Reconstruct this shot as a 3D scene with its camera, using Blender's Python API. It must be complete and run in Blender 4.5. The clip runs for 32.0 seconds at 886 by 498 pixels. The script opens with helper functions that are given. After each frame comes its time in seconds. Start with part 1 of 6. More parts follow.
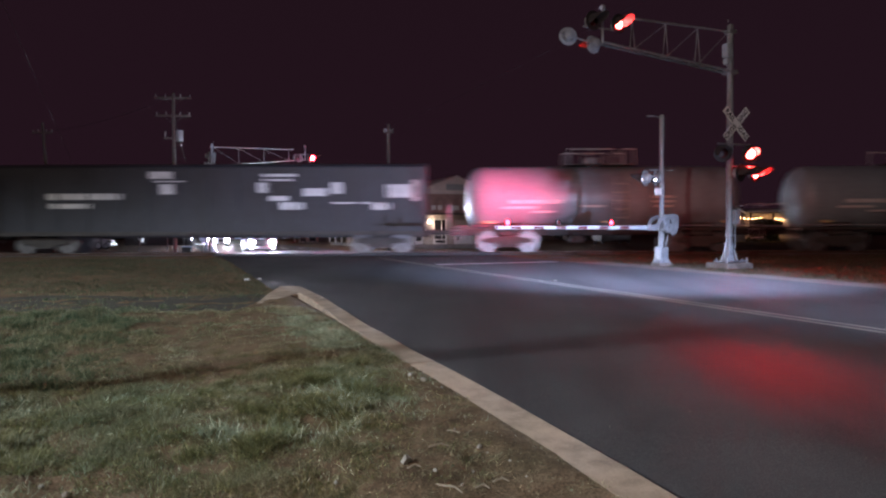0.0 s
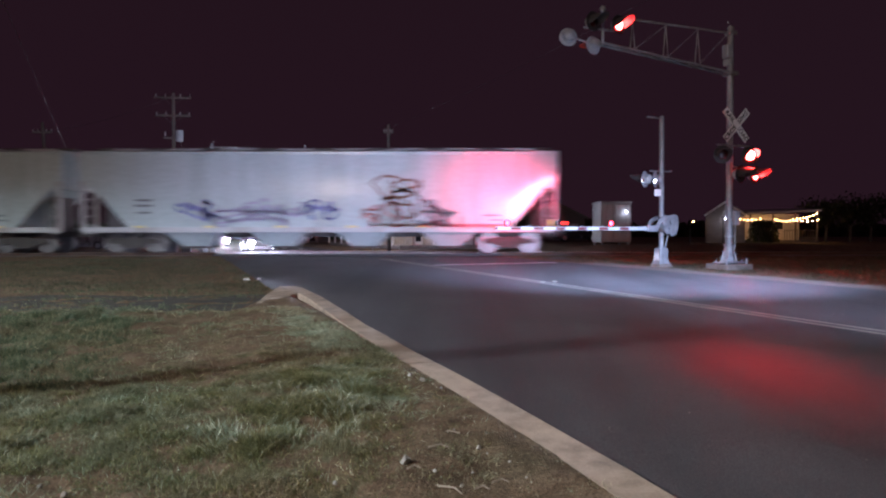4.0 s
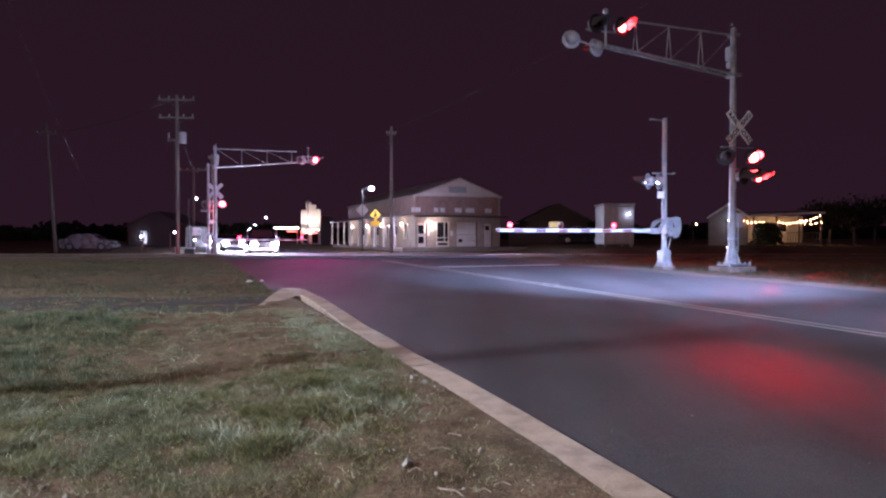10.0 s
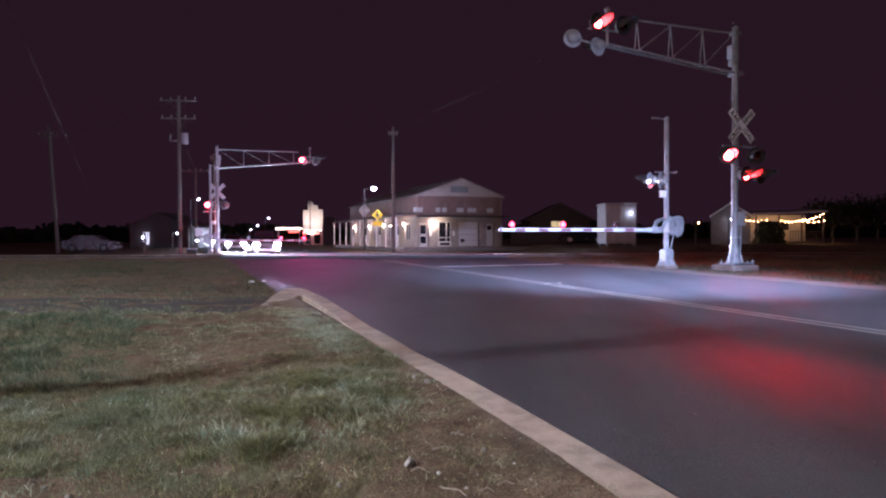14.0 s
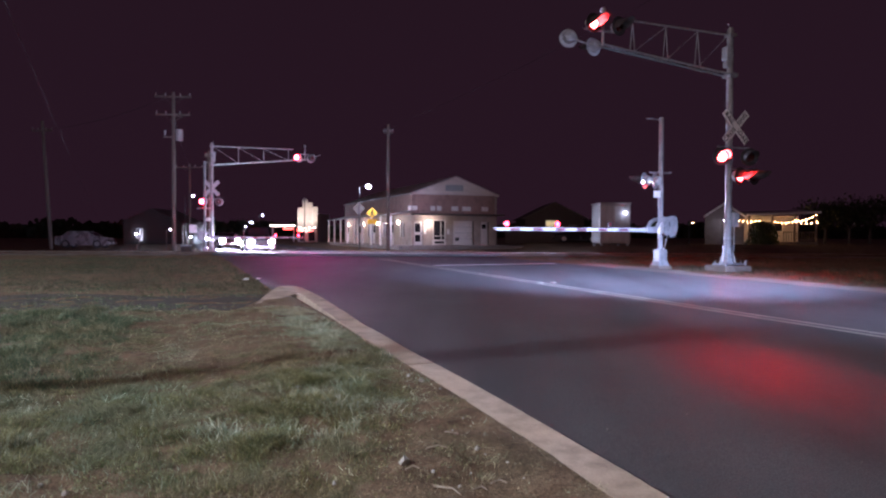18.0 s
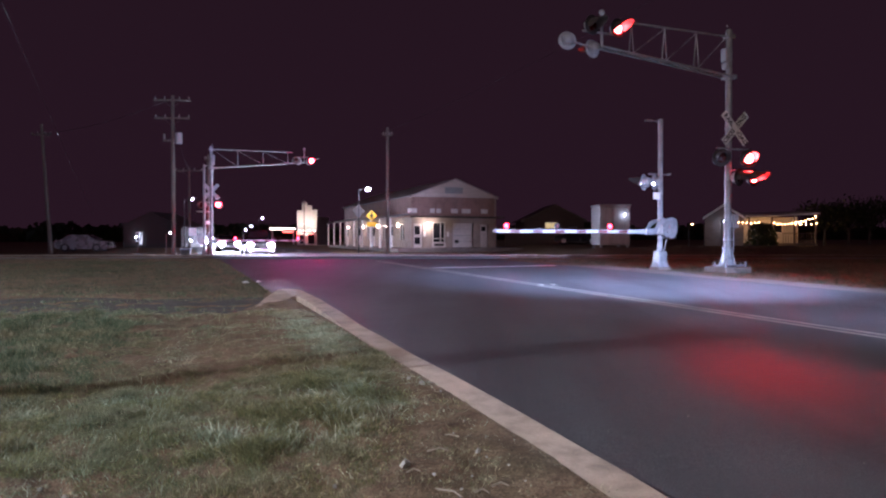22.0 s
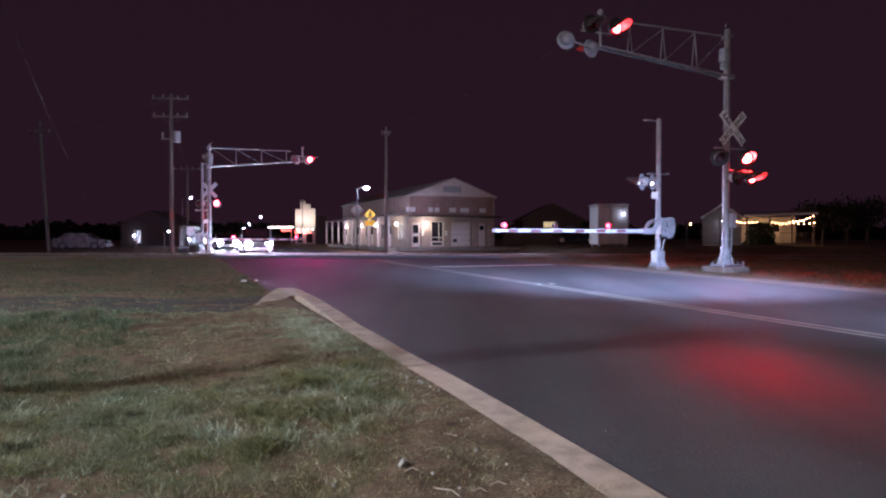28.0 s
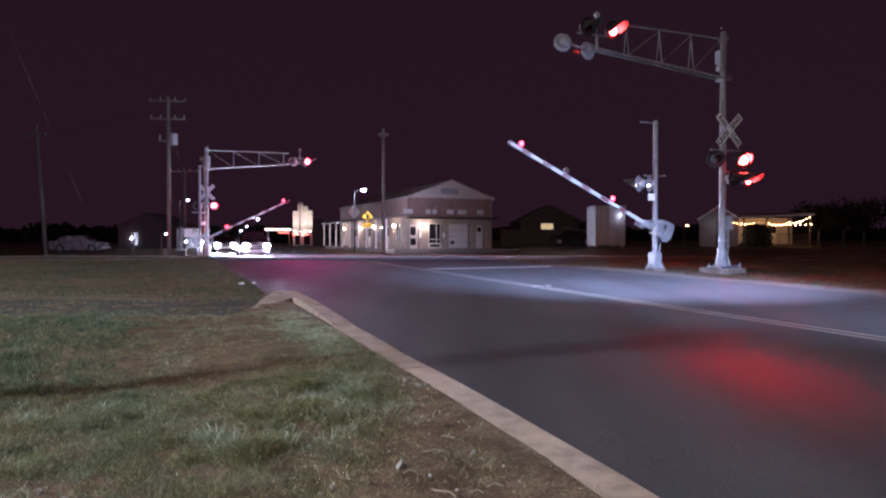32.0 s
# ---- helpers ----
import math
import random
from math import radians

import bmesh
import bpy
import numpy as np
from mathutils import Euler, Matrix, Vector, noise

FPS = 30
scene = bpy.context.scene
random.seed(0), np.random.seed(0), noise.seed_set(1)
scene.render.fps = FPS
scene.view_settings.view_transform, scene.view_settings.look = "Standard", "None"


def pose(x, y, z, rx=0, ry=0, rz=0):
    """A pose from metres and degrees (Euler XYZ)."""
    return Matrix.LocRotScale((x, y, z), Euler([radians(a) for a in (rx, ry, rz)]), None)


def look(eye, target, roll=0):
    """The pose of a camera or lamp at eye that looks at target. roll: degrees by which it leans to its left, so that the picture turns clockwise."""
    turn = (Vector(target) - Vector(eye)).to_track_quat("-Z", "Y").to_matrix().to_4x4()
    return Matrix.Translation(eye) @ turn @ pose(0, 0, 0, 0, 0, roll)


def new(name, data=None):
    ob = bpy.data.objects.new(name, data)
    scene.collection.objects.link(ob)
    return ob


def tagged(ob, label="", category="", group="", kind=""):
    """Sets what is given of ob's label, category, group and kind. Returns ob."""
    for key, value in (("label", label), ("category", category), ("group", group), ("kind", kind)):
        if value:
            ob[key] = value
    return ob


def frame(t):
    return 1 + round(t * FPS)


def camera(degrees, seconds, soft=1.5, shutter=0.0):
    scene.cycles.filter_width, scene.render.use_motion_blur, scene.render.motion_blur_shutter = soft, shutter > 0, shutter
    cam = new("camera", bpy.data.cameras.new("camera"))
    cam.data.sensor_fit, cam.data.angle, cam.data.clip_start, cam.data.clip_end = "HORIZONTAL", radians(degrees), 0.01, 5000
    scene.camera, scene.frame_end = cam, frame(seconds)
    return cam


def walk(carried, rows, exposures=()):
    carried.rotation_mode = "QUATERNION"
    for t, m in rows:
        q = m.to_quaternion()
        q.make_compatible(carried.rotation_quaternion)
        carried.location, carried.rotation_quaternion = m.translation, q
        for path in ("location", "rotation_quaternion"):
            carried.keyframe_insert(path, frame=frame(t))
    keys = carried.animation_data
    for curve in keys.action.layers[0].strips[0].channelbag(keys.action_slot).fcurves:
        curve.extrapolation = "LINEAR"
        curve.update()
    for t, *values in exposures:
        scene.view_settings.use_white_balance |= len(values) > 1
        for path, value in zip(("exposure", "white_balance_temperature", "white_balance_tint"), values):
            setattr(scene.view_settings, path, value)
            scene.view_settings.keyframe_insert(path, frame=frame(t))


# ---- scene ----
from itertools import product

cam = camera(65, 32.0, soft=2.2, shutter=0.8)
PATH = [
    (0, (0.004, -0.001, 1.149), (0.003, 1.999, 1.106), -0.2),
    (0.5, (0.003, 0.006, 1.148), (0.001, 2.006, 1.104), -0.2),
    (1, (0.002, 0.015, 1.144), (0.0, 2.015, 1.101), -0.2),
    (1.5, (0.002, 0.007, 1.146), (0.0, 2.006, 1.103), -0.1),
    (2, (0.005, -0.006, 1.152), (0.001, 1.994, 1.108), -0.2),
    (2.5, (0.004, 0.001, 1.151), (0.001, 2.001, 1.107), -0.1),
    (3, (0.005, -0.012, 1.153), (0.001, 1.988, 1.11), -0.1),
    (3.5, (0.003, 0.006, 1.147), (0.002, 2.006, 1.106), -0.1),
    (5.5, (0.001, -0.002, 1.151), (0.001, 1.997, 1.107), -0.0),
    (6, (0.001, -0.002, 1.151), (0.001, 1.997, 1.107), -0.0),
    (6.5, (0.001, -0.003, 1.151), (0.0, 1.996, 1.107), -0.1),
    (7, (0.004, -0.012, 1.156), (0.0, 1.988, 1.113), -0.1),
    (7.5, (0.003, 0.015, 1.145), (0.0, 2.015, 1.105), -0.1),
    (8, (0.0, 0.005, 1.151), (-0.004, 2.005, 1.111), -0.1),
    (8.5, (0.004, 0.005, 1.148), (-0.002, 2.005, 1.11), -0.1),
    (9, (0.003, 0.019, 1.145), (-0.004, 2.019, 1.107), -0.0),
    (9.5, (0.003, -0.008, 1.154), (-0.004, 1.992, 1.117), 0.0),
    (10, (0.006, 0.004, 1.151), (-0.002, 2.003, 1.115), -0.0),
    (10.5, (0.004, 0.001, 1.152), (-0.003, 2.001, 1.116), -0.0),
    (11, (0.004, 0.007, 1.148), (-0.002, 2.007, 1.112), -0.1),
    (11.5, (0.005, 0.021, 1.144), (-0.004, 2.021, 1.109), -0.2),
    (12, (0.006, 0.014, 1.146), (-0.005, 2.014, 1.111), -0.2),
    (12.5, (0.007, 0.013, 1.146), (-0.006, 2.013, 1.112), -0.3),
    (13, (0.005, 0.034, 1.139), (-0.008, 2.034, 1.104), -0.3),
    (13.5, (0.006, 0.026, 1.143), (-0.007, 2.026, 1.107), -0.3),
    (14, (0.007, 0.016, 1.144), (-0.007, 2.015, 1.108), -0.2),
    (14.5, (0.007, 0.006, 1.146), (-0.008, 2.006, 1.111), -0.2),
    (16.5, (0.008, 0.007, 1.146), (-0.003, 2.007, 1.108), -0.1),
    (17, (0.006, 0.0, 1.15), (-0.002, 2.0, 1.111), -0.0),
    (17.5, (0.005, -0.001, 1.148), (0.001, 1.998, 1.108), 0.1),
    (18, (0.002, -0.017, 1.157), (0.004, 1.982, 1.116), 0.2),
    (18.5, (0.0, -0.018, 1.155), (0.005, 1.982, 1.114), 0.2),
    (19, (-0.003, -0.012, 1.153), (0.005, 1.988, 1.112), 0.2),
    (19.5, (-0.001, -0.024, 1.158), (0.006, 1.976, 1.116), 0.1),
    (20, (0.001, -0.023, 1.157), (0.008, 1.976, 1.118), 0.0),
    (20.5, (0.001, -0.023, 1.159), (0.007, 1.977, 1.122), 0.1),
    (21, (0.003, -0.015, 1.157), (0.008, 1.984, 1.121), 0.1),
    (21.5, (0.004, -0.018, 1.156), (0.007, 1.981, 1.122), 0.0),
    (22, (-0.001, -0.009, 1.155), (0.002, 1.991, 1.121), 0.0),
    (22.5, (0.004, -0.016, 1.155), (0.005, 1.984, 1.123), -0.1),
    (23, (0.001, -0.013, 1.158), (0.003, 1.986, 1.123), -0.0),
    (23.5, (0.002, -0.02, 1.158), (0.005, 1.98, 1.123), -0.1),
    (24, (0.002, -0.015, 1.157), (0.005, 1.985, 1.122), -0.1),
    (24.5, (0.002, -0.027, 1.16), (0.004, 1.972, 1.124), -0.1),
    (25, (0.003, -0.025, 1.16), (0.005, 1.974, 1.124), -0.1),
    (25.5, (0.003, -0.021, 1.157), (0.005, 1.978, 1.122), -0.1),
    (27.5, (-0.002, -0.015, 1.157), (0.004, 1.984, 1.121), 0.0),
    (28, (-0.002, -0.024, 1.161), (0.006, 1.976, 1.124), 0.1),
    (28.5, (0.001, -0.032, 1.163), (0.011, 1.968, 1.127), 0.2),
    (29, (-0.001, -0.039, 1.165), (0.011, 1.961, 1.128), 0.3),
    (29.5, (-0.001, -0.029, 1.162), (0.013, 1.97, 1.124), 0.3),
    (30, (-0.001, -0.04, 1.167), (0.014, 1.96, 1.128), 0.4),
    (30.5, (-0.002, -0.04, 1.165), (0.013, 1.959, 1.129), 0.2),
    (31, (-0.003, -0.029, 1.162), (0.012, 1.971, 1.129), 0.2),
    (31.5, (0.0, -0.054, 1.17), (0.015, 1.945, 1.137), 0.1),
    (32, (0.0, -0.054, 1.171), (0.015, 1.946, 1.139), 0.0),
]
walk(cam, [(t, look(eye, target, roll)) for t, eye, target, roll in PATH],
     exposures=((0.0, 0.90, 6050, 22), (3.5, 0.98, 6000, 23), (5.5, 1.20, 5780, 31), (9.0, 1.34, 5720, 33), (14.0, 1.22, 5720, 32), (19.0, 1.18, 5720, 31), (32.0, 1.12, 5720, 29)))

# ---- night sky ----
world = bpy.data.worlds.new("night")
scene.world = world
world.use_nodes = True
wn = world.node_tree.nodes
# town glow: a little brighter and more purple towards the horizon
wc, ws, wm = wn.new("ShaderNodeTexCoord"), wn.new("ShaderNodeSeparateXYZ"), wn.new("ShaderNodeMapRange")
wr = wn.new("ShaderNodeValToRGB")
wm.inputs[1].default_value, wm.inputs[2].default_value = 0.0, 0.34
world.node_tree.links.new(wc.outputs["Generated"], ws.inputs[0])
world.node_tree.links.new(ws.outputs[2], wm.inputs[0])
world.node_tree.links.new(wm.outputs[0], wr.inputs[0])
wr.color_ramp.elements[0].color = (0.58, 0.24, 0.37, 1)
wr.color_ramp.elements[1].color = (0.52, 0.225, 0.33, 1)
world.node_tree.links.new(wr.outputs[0], wn["Background"].inputs[0])
wn["Background"].inputs[1].default_value = 0.0150

# ---- plan: the road runs along U, V points across it to the far side ----
ANG = 20.9
U = Vector((-math.sin(radians(ANG)), math.cos(radians(ANG))))
V = Vector((math.cos(radians(ANG)), math.sin(radians(ANG))))
P0 = Vector((0.69, 18.4))
TRACK_Y = 31.0
KNOTS = ((-400, 0.0), (-5, -0.045), (28, 0.252), (31, 0.27), (34, 0.25), (46, -0.22), (60, -0.10), (80, -0.1), (4000, -0.1))


def grade(y):
    """Height of the road and the ground along the view."""
    for (a, za), (b, zb) in zip(KNOTS, KNOTS[1:]):
        if y <= b:
            k = max(0.0, (y - a) / (b - a))
            return za + (zb - za) * k
    return -0.1


def on_road(s, l, dz=0.0):
    p = P0 + U * s + V * l
    return Vector((p.x, p.y, grade(p.y) + dz))


def road_sl(x, y):
    d = Vector((x, y)) - P0
    return d.dot(U), d.dot(V)


# ---- large lights ----
def lamp(name, kind, m, watts, colour, size=0.1, cone=60, blend=0.5):
    data = bpy.data.lights.new(name, kind)
    data.energy, data.color = watts, colour
    if kind == "SPOT":
        data.spot_size, data.spot_blend = radians(cone), blend
    data.shadow_soft_size = size
    ob = new(name, data)
    ob.matrix_world = m
    return ob


STREET_AT = Vector((-20.4, -3.74, 13.0))
lamp("street_light", "SPOT", look(STREET_AT, STREET_AT + Vector((0.02, 0.02, -1))), 14400, (0.84, 1.0, 0.98), 0.75, 147, 0.16)
lamp("corner_light", "POINT", pose(-11.0, -16.0, 9.5), 5200, (1.0, 0.82, 0.62), 0.4)
for off in (-0.65, 0.65):
    a = on_road(-19.5, 2.6 + off, 0.85)
    b = on_road(-3, 1.7 + off, 0.0)
    lamp("waiting_car_headlight", "SPOT", look(a, b), 9600, (0.66, 0.74, 1.0), 0.07, 42, 1.0)

# red beams of the gate mast's track-side lamps, which sweep over passing wagons
for off, to in ((-0.5, 2.2), (-0.1, 3.3)):
    q = Vector((7.04, 22.43, 2.95)) + Vector((*(V * off + U * 0.34), 0))
    lamp("red_signal_beam", "SPOT", look(q, (to, 29.5, 3.0)), 6000, (1.0, 0.045, 0.115), 0.1, 38, 1.0)

lamp("red_signal_beam", "SPOT", look(Vector((7.04, 22.43, 2.75)) + Vector((*(U * 0.40), 0)), (17.0, 35.0, 0.3)), 250, (1.0, 0.20, 0.15), 0.1, 110, 0.8)

# red beam of the arm's lamps, aimed down at the approach lane
q = Vector((8.68, 21.1, 6.85)) + Vector((*(V * -4.6 - U * 0.62), 0))
lamp("red_approach_beam", "SPOT", look(q, (2.74, 5.5, 0.05)), 4400, (1.0, 0.0, 0.006), 0.40, 6.0, 1.0)
lamp("red_approach_beam", "SPOT", look(q, (2.9, 5.8, 0.05)), 390, (1.0, 0.0, 0.02), 0.4, 13.5, 1.0)
# the far signals' red beams over the crossing
lamp("red_far_beam", "SPOT", look((-9.0, 46.6, 6.5), (-1.5, 25, 0.2)), 1200, (1.0, 0.10, 0.42), 0.1, 48, 1.0)
# added cool fill spot over the far lane; no fixture stands there
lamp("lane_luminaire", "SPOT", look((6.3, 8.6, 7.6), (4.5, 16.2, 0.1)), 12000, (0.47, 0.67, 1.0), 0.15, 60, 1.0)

# ---- materials ----
def nodes_of(name):
    m = bpy.data.materials.new(name)
    m.use_nodes = True
    nt = m.node_tree
    return m, nt, nt.nodes["Principled BSDF"]


def noise_tex(nt, scale, detail=6.0, rough=0.6, stretch=None):
    n = nt.nodes.new("ShaderNodeTexNoise")
    n.inputs["Scale"].default_value, n.inputs["Detail"].default_value, n.inputs["Roughness"].default_value = scale, detail, rough
    tc = nt.nodes.new("ShaderNodeTexCoord")
    if stretch:
        mp = nt.nodes.new("ShaderNodeMapping")
        mp.inputs["Scale"].default_value = stretch
        nt.links.new(tc.outputs["Object"], mp.inputs["Vector"])
        nt.links.new(mp.outputs["Vector"], n.inputs["Vector"])
    else:
        nt.links.new(tc.outputs["Object"], n.inputs["Vector"])
    return n


def ramp(nt, src, stops):
    r = nt.nodes.new("ShaderNodeValToRGB")
    while len(r.color_ramp.elements) < len(stops):
        r.color_ramp.elements.new(0.5)
    for e, (p, c) in zip(r.color_ramp.elements, stops):
        e.position, e.color = p, (*c, 1)
    nt.links.new(src, r.inputs[0])
    return r


def mixed(nt, mode, fac, a, b):
    m = nt.nodes.new("ShaderNodeMix")
    m.data_type, m.blend_type = "RGBA", mode
    for sock, val in ((m.inputs[0], fac), (m.inputs[6], a), (m.inputs[7], b)):
        if hasattr(val, "is_linked"):
            nt.links.new(val, sock)
        elif isinstance(val, tuple):
            sock.default_value = (*val, 1)
        else:
            sock.default_value = val
    return m.outputs[2]


def surface(name, base, rough=0.6, metal=0.0, scale=8.0, vary=0.35, grain=60.0, bump=0.15, stretch=None, dirt=None, island=0.0, depth=0.01):
    """A worn surface: stains at one scale, grain at another, relief from the grain."""
    m, nt, p = nodes_of(name)
    big = noise_tex(nt, scale, 5, 0.6, stretch)
    fine = noise_tex(nt, grain, 4, 0.6)
    lo = tuple(c * (1 - vary) for c in base) if dirt is None else dirt
    hi = tuple(min(1.0, c * (1 + vary * 0.5)) for c in base)
    col = ramp(nt, big.outputs[0], ((0.3, lo), (0.52, base), (0.75, hi))).outputs[0]
    shade = ramp(nt, fine.outputs[0], ((0.3, (0.72, 0.72, 0.72)), (0.7, (1.1, 1.1, 1.1)))).outputs[0]
    col = mixed(nt, "MULTIPLY", 0.7, col, shade)
    if island:
        g = nt.nodes.new("ShaderNodeObjectInfo")
        v = ramp(nt, g.outputs["Random"], ((0.0, (1 - island,) * 3), (1.0, (1 + island * 0.4,) * 3))).outputs[0]
        col = mixed(nt, "MULTIPLY", 1.0, col, v)
    nt.links.new(col, p.inputs["Base Color"])
    rr = nt.nodes.new("ShaderNodeMapRange")
    rr.inputs[3].default_value, rr.inputs[4].default_value = max(0.05, rough - 0.12), min(1.0, rough + 0.12)
    nt.links.new(big.outputs[0], rr.inputs[0])
    nt.links.new(rr.outputs[0], p.inputs["Roughness"])
    p.inputs["Metallic"].default_value = metal
    if bump:
        b = nt.nodes.new("ShaderNodeBump")
        b.inputs["Strength"].default_value, b.inputs["Distance"].default_value = bump, depth
        nt.links.new(fine.outputs[0], b.inputs["Height"])
        nt.links.new(b.outputs[0], p.inputs["Normal"])
    return m


def glow(name, colour, strength):
    m, nt, p = nodes_of(name)
    p.inputs["Base Color"].default_value = (*[c * 0.5 for c in colour], 1)
    p.inputs["Emission Color"].default_value = (*colour, 1)
    p.inputs["Emission Strength"].default_value = strength
    return m


def lens_glow(name, colour, core, rim, radius):
    """A lamp lens: white-hot in the middle, deep red at its rim."""
    m, nt, p = nodes_of(name)
    p.inputs["Base Color"].default_value = (0.3, 0.01, 0.01, 1)
    p.inputs["Emission Color"].default_value = (*colour, 1)
    tc, ln, rr = nt.nodes.new("ShaderNodeTexCoord"), nt.nodes.new("ShaderNodeVectorMath"), nt.nodes.new("ShaderNodeMapRange")
    ln.operation = "LENGTH"
    rr.interpolation_type = "SMOOTHSTEP"
    rr.inputs[1].default_value, rr.inputs[2].default_value = radius * 0.30, radius
    rr.inputs[3].default_value, rr.inputs[4].default_value = core, rim
    nt.links.new(tc.outputs["Object"], ln.inputs[0])
    nt.links.new(ln.outputs["Value"], rr.inputs[0])
    nt.links.new(rr.outputs[0], p.inputs["Emission Strength"])
    return m


def clear(name, colour=(0.02, 0.02, 0.025), rough=0.06):
    m, nt, p = nodes_of(name)
    p.inputs["Base Color"].default_value = (*colour, 1)
    p.inputs["Roughness"].default_value = rough
    n = noise_tex(nt, 3.0)
    rr = nt.nodes.new("ShaderNodeMapRange")
    rr.inputs[3].default_value, rr.inputs[4].default_value = rough, rough + 0.12
    nt.links.new(n.outputs[0], rr.inputs[0])
    nt.links.new(rr.outputs[0], p.inputs["Roughness"])
    return m


def asphalt():
    m, nt, p = nodes_of("asphalt")
    big = noise_tex(nt, 0.35, 5, 0.6)
    mid = noise_tex(nt, 3.0, 6, 0.65)
    fine = noise_tex(nt, 105, 4, 0.75)
    col = ramp(nt, big.outputs[0], ((0.3, (0.052, 0.049, 0.050)), (0.55, (0.068, 0.065, 0.066)), (0.8, (0.085, 0.081, 0.082)))).outputs[0]
    col = mixed(nt, "MULTIPLY", 0.8, col, ramp(nt, mid.outputs[0], ((0.3, (0.75,) * 3), (0.7, (1.15,) * 3))).outputs[0])
    col = mixed(nt, "MULTIPLY", 0.8, col, ramp(nt, fine.outputs[0], ((0.36, (0.25,) * 3), (0.53, (0.95,) * 3), (0.68, (2.6,) * 3))).outputs[0])
    # wheel paths and oil drips run along the road
    tc, mp = nt.nodes.new("ShaderNodeTexCoord"), nt.nodes.new("ShaderNodeMapping")
    mp.inputs["Rotation"].default_value = (0, 0, radians(-ANG))
    mp.inputs["Scale"].default_value = (0.85, 0.05, 1)
    runs = nt.nodes.new("ShaderNodeTexNoise")
    runs.inputs["Scale"].default_value, runs.inputs["Detail"].default_value = 1.0, 4
    nt.links.new(tc.outputs["Object"], mp.inputs["Vector"])
    nt.links.new(mp.outputs["Vector"], runs.inputs["Vector"])
    col = mixed(nt, "MULTIPLY", 0.9, col, ramp(nt, runs.outputs[0], ((0.36, (0.66,) * 3), (0.5, (0.95,) * 3), (0.66, (1.18,) * 3))).outputs[0])
    nt.links.new(col, p.inputs["Base Color"])
    rr = nt.nodes.new("ShaderNodeMapRange")
    rr.inputs[3].default_value, rr.inputs[4].default_value = 0.58, 0.78
    nt.links.new(mid.outputs[0], rr.inputs[0])
    nt.links.new(rr.outputs[0], p.inputs["Roughness"])
    p.inputs["Specular IOR Level"].default_value = 0.35
    b = nt.nodes.new("ShaderNodeBump")
    b.inputs["Strength"].default_value, b.inputs["Distance"].default_value = 0.55, 0.006
    nt.links.new(fine.outputs[0], b.inputs["Height"])
    nt.links.new(b.outputs[0], p.inputs["Normal"])
    return m


def earth():
    """Dry soil with thatch and patches of thin green grass."""
    m, nt, p = nodes_of("earth")
    big = noise_tex(nt, 0.45, 5, 0.62)
    mid = noise_tex(nt, 5, 6, 0.7)
    fine = noise_tex(nt, 70, 4, 0.7)
    soil = ramp(nt, mid.outputs[0], ((0.3, (0.098, 0.064, 0.038)), (0.5, (0.185, 0.124, 0.074)), (0.72, (0.30, 0.208, 0.130)))).outputs[0]
    turf = ramp(nt, mid.outputs[0], ((0.3, (0.036, 0.04, 0.022)), (0.5, (0.08, 0.08, 0.042)), (0.72, (0.17, 0.15, 0.088)))).outputs[0]
    k = ramp(nt, big.outputs[0], ((0.54, (0, 0, 0)), (0.74, (1, 1, 1)))).outputs[0]
    col = mixed(nt, "MIX", k, soil, turf)
    col = mixed(nt, "MULTIPLY", 0.85, col, ramp(nt, fine.outputs[0], ((0.34, (0.28,) * 3), (0.66, (1.45,) * 3))).outputs[0])
    nt.links.new(col, p.inputs["Base Color"])
    p.inputs["Roughness"].default_value = 0.95
    p.inputs["Specular IOR Level"].default_value = 0.2
    b = nt.nodes.new("ShaderNodeBump")
    b.inputs["Strength"].default_value, b.inputs["Distance"].default_value = 0.7, 0.03
    s = mixed(nt, "ADD", 0.6, fine.outputs[0], mid.outputs[0])
    nt.links.new(s, b.inputs["Height"])
    nt.links.new(b.outputs[0], p.inputs["Normal"])
    return m


def blade_mat(name, dry, green):
    m, nt, p = nodes_of(name)
    g = nt.nodes.new("ShaderNodeNewGeometry")
    col = ramp(nt, g.outputs["Random Per Island"], ((0.0, tuple(c * 1.8 for c in dry)), (0.12, dry), (0.4, tuple((a + b) / 2.4 for a, b in zip(dry, green))), (0.75, green), (1.0, tuple(c * 0.55 for c in green)))).outputs[0]
    patch = noise_tex(nt, 0.8, 4)
    tint = ramp(nt, patch.outputs[0], ((0.35, (1.15, 1.0, 0.8)), (0.65, (0.85, 1.05, 0.9)))).outputs[0]
    nt.links.new(mixed(nt, "MULTIPLY", 0.8, col, tint), p.inputs["Base Color"])
    p.inputs["Roughness"].default_value = 0.55
    # thin blades let light through
    tl, mx = nt.nodes.new("ShaderNodeBsdfTranslucent"), nt.nodes.new("ShaderNodeMixShader")
    nt.links.new(mixed(nt, "MULTIPLY", 0.8, col, tint), tl.inputs[0])
    mx.inputs[0].default_value = 0.38
    nt.links.new(p.outputs[0], mx.inputs[1])
    nt.links.new(tl.outputs[0], mx.inputs[2])
    nt.links.new(mx.outputs[0], nt.nodes["Material Output"].inputs[0])
    return m


